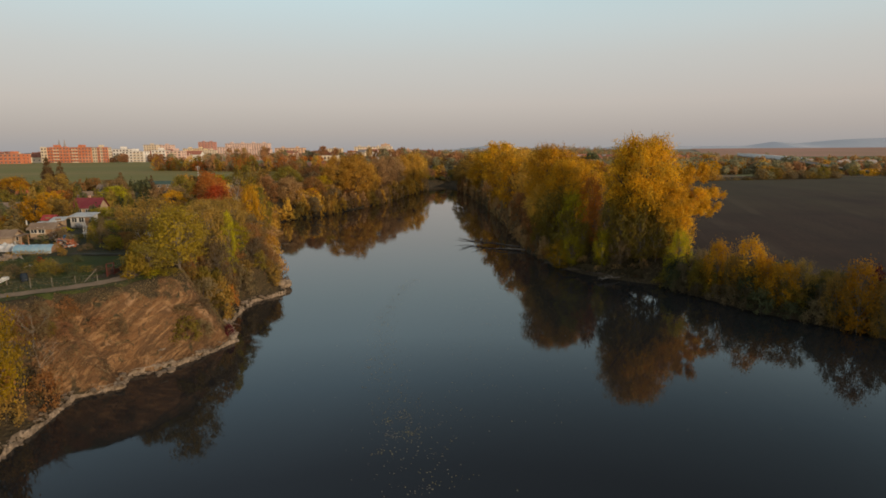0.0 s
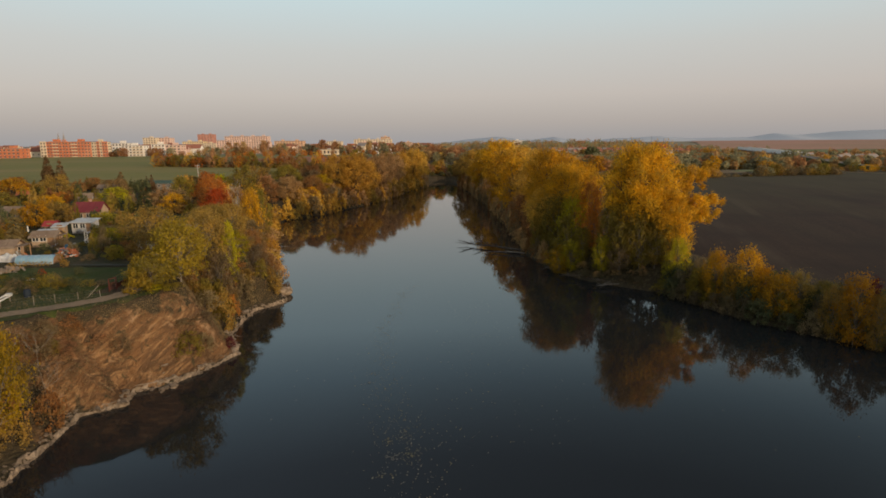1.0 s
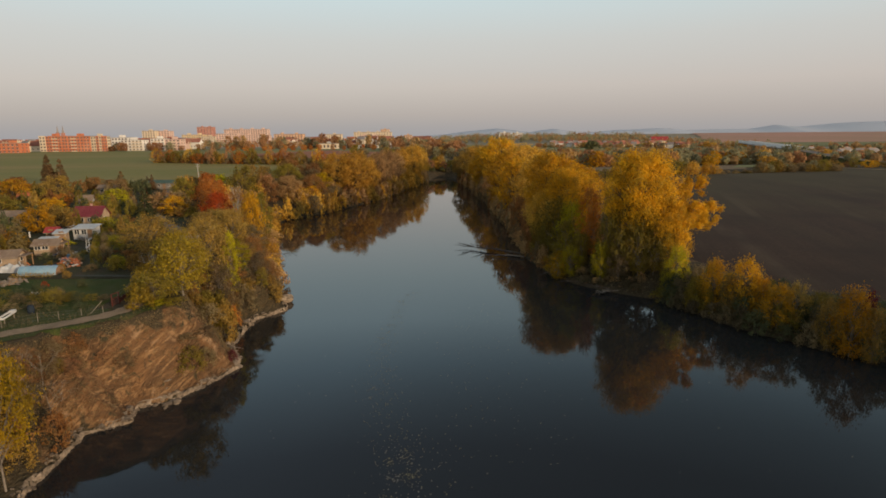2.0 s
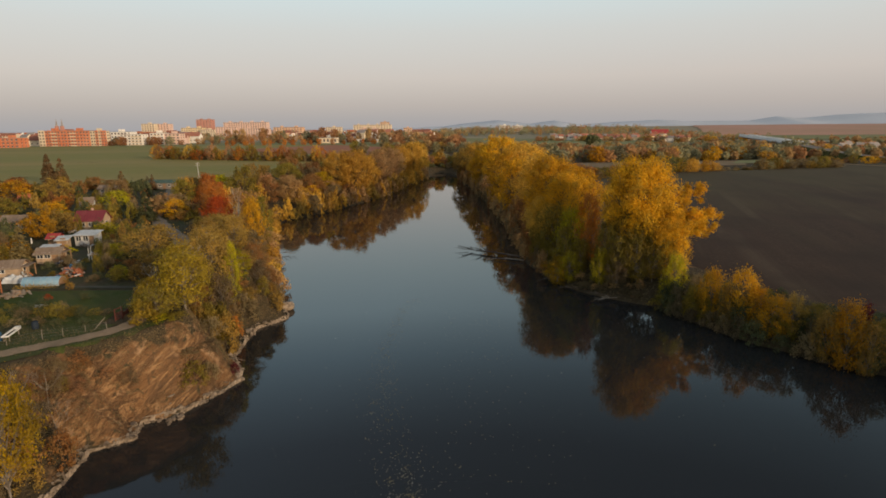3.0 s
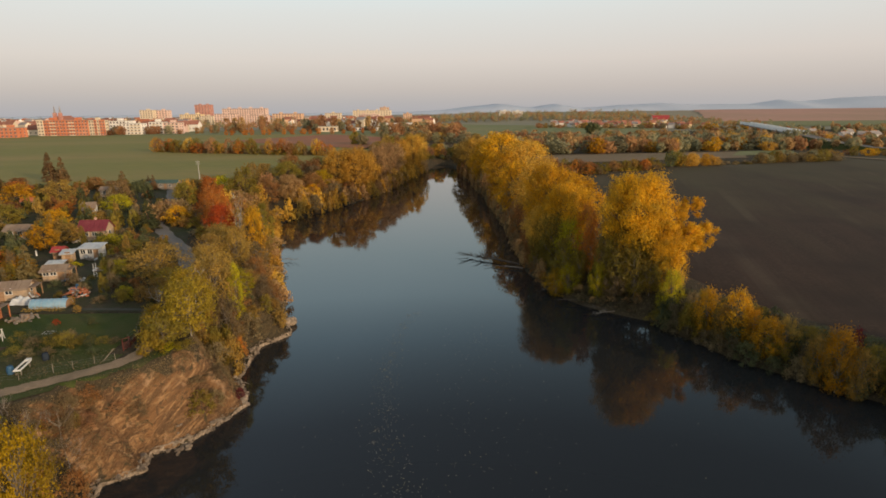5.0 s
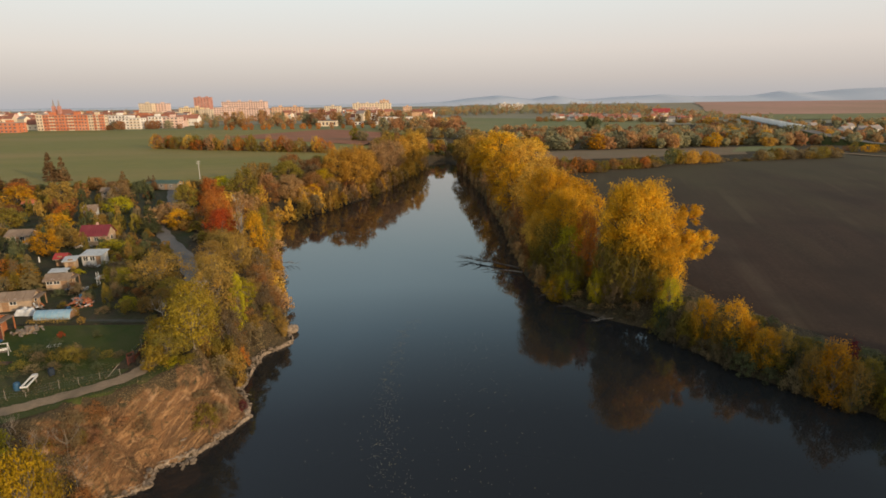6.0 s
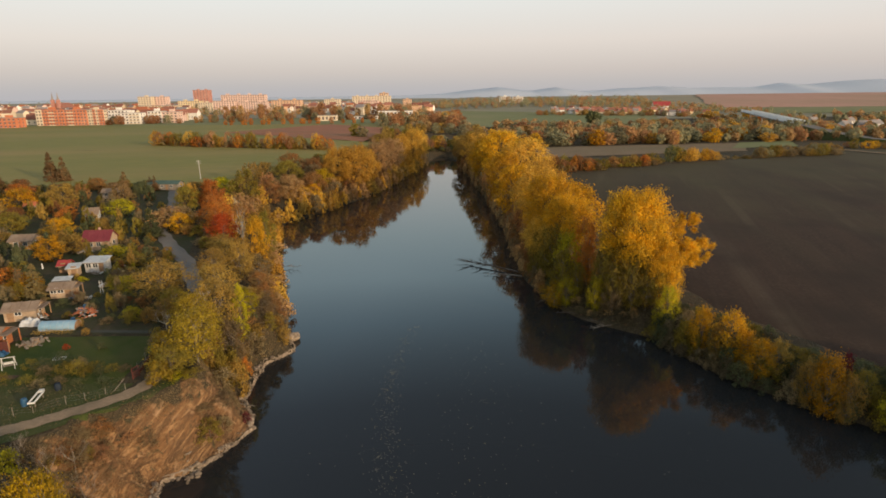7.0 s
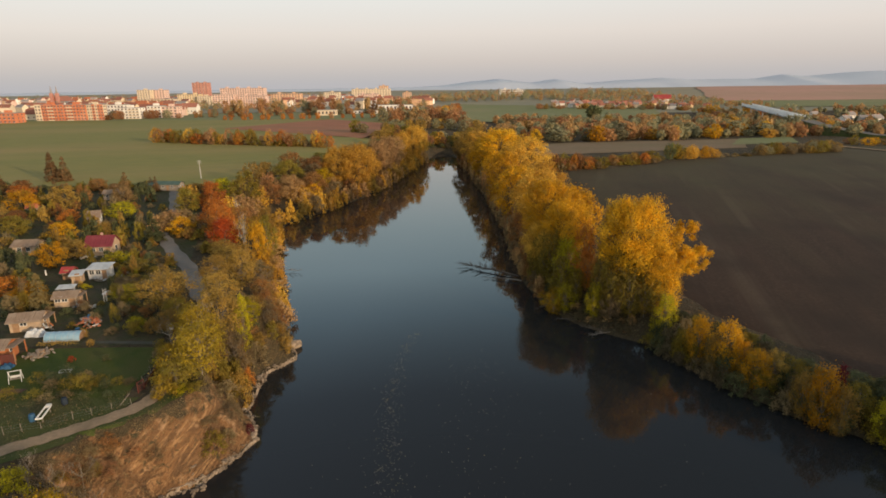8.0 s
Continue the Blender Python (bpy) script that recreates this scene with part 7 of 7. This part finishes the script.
# ---------- water's edge and small things ----------
def branchy(name, x, y, z, turn, long, label, mat, seed, tilt=4.0, twigs=16, thick=0.16):
    """A fallen tree: a bowed bole with side limbs and twigs."""
    rng = random.Random(seed)
    ob = new(name)
    ob.matrix_basis = Matrix.LocRotScale((x, y, z), Euler((0, radians(-tilt), radians(turn))), (1, 1, 1))
    tagged(ob, label, "fallen tree")
    bole = [Vector((long * f, 0.25 * math.sin(3 * f + seed), 0.25 * math.sin(2.5 * f))) for f in (0, 0.25, 0.5, 0.75, 1)]
    part("bole", [tube(bole, [thick, thick * 0.85, thick * 0.6, thick * 0.35, thick * 0.1], 7)], mat, ob, soft_shade=True)
    limbs_ = []
    for i in range(twigs):
        f = rng.uniform(0.3, 0.98)
        s = Vector((long * f, 0.25 * math.sin(3 * f + seed), 0.25 * math.sin(2.5 * f)))
        l = long * rng.uniform(0.12, 0.32) * (1.2 - f * 0.5)
        w = rng.choice((-1, 1)) * rng.uniform(0.35, 1.0)
        e = s + Vector((l * math.cos(w), l * math.sin(w), l * rng.uniform(-0.25, 0.5)))
        m = s.lerp(e, 0.5) + Vector((0, 0, rng.uniform(-0.1, 0.2)))
        limbs_.append(tube([s, m, e], [thick * 0.35, thick * 0.22, thick * 0.06], 4))
        for k in range(3):
            e2 = m + Vector((rng.uniform(0.2, 0.7), rng.uniform(-0.6, 0.6), rng.uniform(-0.2, 0.5))) * l * 0.5
            limbs_.append(tube([m, e2], [thick * 0.14, thick * 0.04], 3))
    part("branchwork", limbs_, mat, ob)


branchy("fallen_tree", 17.2, 125.5, 0.5, 142, 15, "dark fallen tree lying out over the water", BARK, 3, -1, 26, 0.24)
branchy("fallen_tree", 17.6, 122.4, 0.35, 158, 8, "pale fallen trunk at the water's edge", DEADWOOD, 4, -2, 6, 0.17)
branchy("fallen_tree", -44, 132.8, 0.4, -8, 9.5, "bare fallen branch lying on the water", DEADWOOD, 5, -1, 6, 0.13)
branchy("driftwood", 29.6, 94.0, 0.4, 196, 4.2, "pale driftwood branches on the bank", DEADWOOD, 6, -2, 26, 0.1)
branchy("driftwood", 28.6, 94.8, 0.5, 168, 4.0, "dark driftwood branches on the bank", BARK, 7, 3, 26, 0.1)
branchy("driftwood", 24.6, 99.6, 0.6, 185, 3.6, "dark driftwood branches under the trees", BARK, 8, -2, 18, 0.1)
branchy("driftwood", 21.6, 106.4, 0.6, 205, 3.6, "dark driftwood branches under the trees", BARK, 9, -3, 18, 0.1)
branchy("driftwood", -27.6, 68.5, 0.7, -20, 3.0, "pale stick lying on the rock ledge", DEADWOOD, 10, -4, 3, 0.08)


def bare_tree(x, y, top, label, mat, seed, girth=0.16, spread=0.5, depth=4):
    """A leafless tree of forking limbs."""
    rng = random.Random(seed)
    z = ground_z(x, y)
    ob = thing("bare_tree", x, y, rng.uniform(0, 360), label, "tree")
    h = top - z
    pieces = []

    def grow(p, d, l, r, level):
        q = p + d * l * 0.5 + Vector((rng.gauss(0, 0.06), rng.gauss(0, 0.06), 0)) * l
        e = p + d * l + Vector((rng.gauss(0, 0.08), rng.gauss(0, 0.08), 0)) * l
        pieces.append(tube([p, q, e], [r, r * 0.8, r * 0.6], 5 if level < 2 else 3))
        if level >= depth:
            return
        for k in range(3 if level else 4):
            w = Vector((rng.gauss(0, spread), rng.gauss(0, spread), 0.75)).normalized()
            grow(q.lerp(e, rng.uniform(0.2, 1.0)), (d * 0.5 + w).normalized(), l * rng.uniform(0.5, 0.75), r * 0.55, level + 1)

    grow(Vector((0, 0, -0.2)), Vector((0, 0, 1)), h * 0.42, girth, 0)
    part("branchwork", pieces, mat, ob)


bare_tree(-56.5, 156, 15.2, "bare pale birch above the river bank", BARK_PALE, 2, 0.13, 0.4, 3)
bare_tree(-44.6, 124, 17.0, "bare pale birch above the river bank", BARK_PALE, 12, 0.1, 0.34, 3)
bare_tree(-47.3, 133, 14.4, "bare pale birch above the river bank", BARK_PALE, 3, 0.11, 0.4, 3)
bare_tree(-38.4, 74.2, 12.4, "bare shrub tree beside the track", BARK_PALE, 4, 0.09, 0.8)
bare_tree(-36.9, 72, 11.6, "bare shrub tree beside the track", DEADWOOD, 5, 0.09, 0.8)
bare_tree(-37.2, 46.8, 10.2, "bare brown shrub on the cliff", DEADWOOD, 6, 0.05, 0.8)
bare_tree(-39.4, 46.2, 10.4, "bare brown shrub on the cliff", DEADWOOD, 7, 0.05, 0.8)
for k, (x, y, top) in enumerate(((-35.8, 44.6, 8.8), (-38.2, 44.0, 9.9), (-36.4, 49.0, 9.2), (-41.6, 44.6, 10.4), (-34.2, 46.6, 7.2), (-40.4, 48.2, 9.8))):
    bare_tree(x, y, top, "bare brown shrub on the cliff", DEADWOOD, 20 + k, 0.045, 0.9)
bare_tree(-34.6, 76.5, 14.6, "bare pale tree among the leafy ones", BARK_PALE, 8, 0.12, 0.6)


def rocks():
    """The pale rock ledge at the cliff's foot, stone by stone."""
    ledge = new("rock_ledge")
    ledge.location = (-27, 60, 0)
    tagged(ledge, "pale rock ledge at the cliff's foot", "rock ledge", kind="structure")
    rng = np.random.default_rng(5)
    meshes = []
    for s in range(6):
        bm = bmesh.new()
        bmesh.ops.create_icosphere(bm, subdivisions=1, radius=1)
        for v in bm.verts:
            v.co *= rng.uniform(0.72, 1.2)
            v.co.z = max(min(v.co.z, 0.7), -0.8)
        me = bpy.data.meshes.new("stone")
        bm.to_mesh(me)
        bm.free()
        me.materials.append(STONE)
        meshes.append(me)
    y = 36.0
    while y < 92.5:
        xl = float(curve(LEFT_BANK, y))
        rough = 0.5 + 0.5 * float(wobble(y, y * 0.4, 0.9))
        big = 0.12 + 0.32 * rng.uniform(0, 1) ** 2 * (0.5 + rough)
        if rng.uniform(0, 1) < 0.7:
            for k in range(1 + int(rough * 2.4)):
                st = new("stone", meshes[rng.integers(6)])
                st.parent = ledge
                off = 0.2 * float(wobble(y * 1.7, y, 1.3)) + rng.uniform(-0.25, 0.2) - 0.34 * k
                sc = big * rng.uniform(0.6, 1.15)
                x = xl + off
                st.matrix_basis = Matrix.LocRotScale((x + 27, y - 60 + rng.uniform(-0.3, 0.3), max(0.0, ground_z(x, y)) * 0.9 + 0.03), Euler((rng.uniform(-0.35, 0.35), rng.uniform(-0.35, 0.35), rng.normal(0.3, 0.5))), (sc * rng.uniform(0.7, 1.1), sc * rng.uniform(1.0, 1.9), sc * rng.uniform(0.35, 0.75)))
        y += max(0.15, big * 0.62)
    for k in range(22):
        st = new("stone", meshes[rng.integers(6)])
        st.parent = ledge
        x, y, sc = -27.9 + rng.normal(0, 0.45), 54.4 + rng.normal(0, 0.8), rng.uniform(0.15, 0.42)
        st.matrix_basis = Matrix.LocRotScale((x + 27, y - 60, max(0.0, ground_z(x, y)) * 0.9 + 0.05), Euler((rng.uniform(-0.4, 0.4), rng.uniform(-0.4, 0.4), rng.uniform(0, 6))), (sc * 0.8, sc * 1.4, sc * rng.uniform(0.4, 0.7)))
    rows = np.arange(35, 93, 0.22)
    n = 8
    sv = []
    for y in rows:
        xl = float(curve(LEFT_BANK, y))
        wide = max(0.12, 0.3 + 0.36 * float(wobble(y * 1.3, y, 1.1)) + 0.2 * float(wobble(y, y * 2, 4.1))) + 0.5 * math.exp(-((y - 54.4) / 1.2) ** 2)
        lift = 0.25 + 0.9 * float(smooth(0.5 + 1.2 * wobble(y * 2.1, y, 0.8)))
        for c in range(n):
            d = -0.22 + (wide + 0.22) * c / (n - 1)
            x = xl - d + rng.normal(0, 0.05)
            z = (-0.15, 0.08, 0.26, 0.42)[c] * lift if c < 4 else ground_z(x, y) + 0.04 - 0.1 * (c == 7)
            sv.append((x + 27, y - 60 + rng.normal(0, 0.05), z + rng.normal(0, 0.045)))
    sf = [(r * n + c, r * n + c + 1, (r + 1) * n + c + 1, (r + 1) * n + c) for r in range(len(rows) - 1) for c in range(n - 1)]
    mesh_object("shelf", sv, sf, STONE, None, False, ledge)
    b = mesh_object("boulder", [], [], STONE)
    bm = bmesh.new()
    bmesh.ops.create_icosphere(bm, subdivisions=2, radius=1)
    for v in bm.verts:
        v.co *= 1 + 0.25 * noise.noise(v.co * 1.7)
        v.co.z *= 0.62
    bm.to_mesh(b.data)
    bm.free()
    b.matrix_basis = Matrix.LocRotScale((-25.6, 90.2, 0.6), Euler((0, 0.1, 0.5)), (1.5, 1.1, 1.2))
    tagged(b, "pale flat-topped boulder at the water's edge", "boulder")


rocks()


def scatter(name, label, category, leaf, rng, pts, size, up=(0, 0, 1.0)):
    me = leaf_mesh(name, pts, np.tile(np.array(up, float), (len(pts), 1)), size, rng, LEAF[leaf] if isinstance(leaf, str) else leaf)
    tagged(new(name, me), label, category, kind="stuff")


def floating_leaves():
    """Fallen leaves drifting in loose streaks on the water."""
    rng = np.random.default_rng(9)
    line = np.array([(-4.2, 96), (-6.7, 88.6), (-7.2, 80), (-7.7, 72), (-7.2, 64), (-6.2, 54), (-4.1, 45.8), (-2.6, 40), (-0.8, 33)], float)
    t = rng.uniform(0, 1, 900) ** 0.8 * (len(line) - 1)
    i = np.minimum(t.astype(int), len(line) - 2)
    p = line[i] + (line[i + 1] - line[i]) * (t - i)[:, None]
    wide = 0.25 + 0.09 * np.maximum(104 - p[:, 1:2], 0) ** 0.9 * 0.35
    p = p + rng.normal(0, 1, p.shape) * wide * np.array([1.0, 0.9])
    q = np.column_stack([rng.normal(4.5, 3.2, 240), rng.uniform(42, 90, 240)])
    r = np.column_stack([rng.uniform(-16, 34, 110), rng.uniform(40, 96, 110)])
    clump = np.concatenate([c + rng.normal(0, 0.35, (14, 2)) for c in p[rng.choice(len(p), 22)]])
    p = np.concatenate([p, q, r, clump])
    n = len(p)
    a = rng.uniform(0, 6.28, n)
    s = 0.052 * rng.uniform(0.6, 1.6, n)
    co = []
    for k, (f, g) in enumerate(((1, 0), (0, 0.6), (-1, 0), (0, -0.6))):
        co.append(np.column_stack([p[:, 0] + s * (f * np.cos(a) - g * np.sin(a)), p[:, 1] + s * (f * np.sin(a) + g * np.cos(a)), np.full(n, 0.012) + 0.01 * (k % 2)]))
    v = np.stack(co, 1).reshape(-1, 3)
    ob = mesh_object("floating_leaves", v, [(4 * j, 4 * j + 1, 4 * j + 2, 4 * j + 3) for j in range(n)], LEAF["pale"], None, False)
    tagged(ob, "yellow fallen leaves drifting on the water", "leaves", kind="stuff")


floating_leaves()


def clumps(rng, cx, cy, spread, each):
    """Places gathered in loose clumps round the centres."""
    x = np.repeat(cx, each) + rng.normal(0, spread, len(cx) * each)
    y = np.repeat(cy, each) + rng.normal(0, spread, len(cy) * each)
    return x, y


def undergrowth():
    """Dry grass and brush on the cliff's brow and slope, rough grass along the track and banks."""
    rng = np.random.default_rng(12)
    # clumps on the slope, thick at both ends, thin on the bare face
    cy = rng.uniform(34, 100, 5200)
    s = rng.uniform(0.03, 0.93, len(cy))
    cx = curve(LEFT_BANK, cy) - 1.0 - s * curve(SLOPE, cy)
    bare = smooth((cy - 46.5) / 6) * smooth((70 - cy) / 8)
    chance = 1 - bare * (0.93 - 0.7 * smooth((s - 0.62) / 0.3) - 0.25 * (wobble(cx, cy, 0.9) > 0.35) - 0.3 * smooth((0.12 - s) / 0.1))
    keep = rng.uniform(0, 1, len(cy)) < chance
    cx, cy = cx[keep], cy[keep]
    for name, leaf, share, label in (("dry_brush", "dull", 0, "dry brown brush on the cliff's brow"), ("slope_brush", "dark", 1, "dark brush on the eroded slope"), ("rough_grass", "dull", 2, "rough dry grass on the cliff's brow")):
        mine = np.arange(len(cx)) % 3 == share
        x, y = clumps(rng, cx[mine], cy[mine], 0.22, 17)
        pts = np.column_stack([x, y, land(x, y) + rng.uniform(0.02, 0.4, len(x)) ** 1.4])
        scatter(name, label, "brush", leaf, rng, pts, 0.085, (0.3, -0.6, 0.5))
    # grass blades on the strip between track and edge, and round the fence
    x = rng.uniform(-62, -30, 30000)
    y = rng.uniform(42, 80, 30000)
    trackline = np.interp(y, [36.5, 49.8, 53.2, 55.5, 58.4, 61.8, 69, 80], [-62, -44.5, -39.3, -36.4, -34.8, -34.8, -36.3, -37.5])
    edge = curve(LEFT_BANK, y) - curve(SLOPE, y) - 1.0
    keep = (np.abs(x - trackline) > 1.5) & (x < np.minimum(edge + 0.3, trackline + 2.9)) & (y < 61.5) & (wobble(x, y, 1.6) > -0.35)
    x, y = x[keep], y[keep]
    pts = np.column_stack([x, y, land(x, y) + rng.uniform(0.04, 0.16, len(x))])
    k = len(pts) * 3 // 4
    scatter("grass_tufts", "tufts of green grass beside the track", "grass", "green", rng, pts[:k], 0.11, (0.2, -0.5, 0.8))
    scatter("dry_grass", "dry grass stems beside the fence", "grass", "dull", rng, pts[k:], 0.1, (0.2, -0.5, 0.8))
    y = rng.uniform(52, 150, 7000)
    x = curve(RIGHT_BANK, y) + rng.uniform(0.1, 8, 7000)
    pts = np.column_stack([x, y, land(x, y) + rng.uniform(0.05, 0.5, len(x))])
    scatter("bank_brush", "dark brush on the low bank", "brush", "dark", rng, pts, 0.22, (-0.5, -0.5, 0.6))


undergrowth()
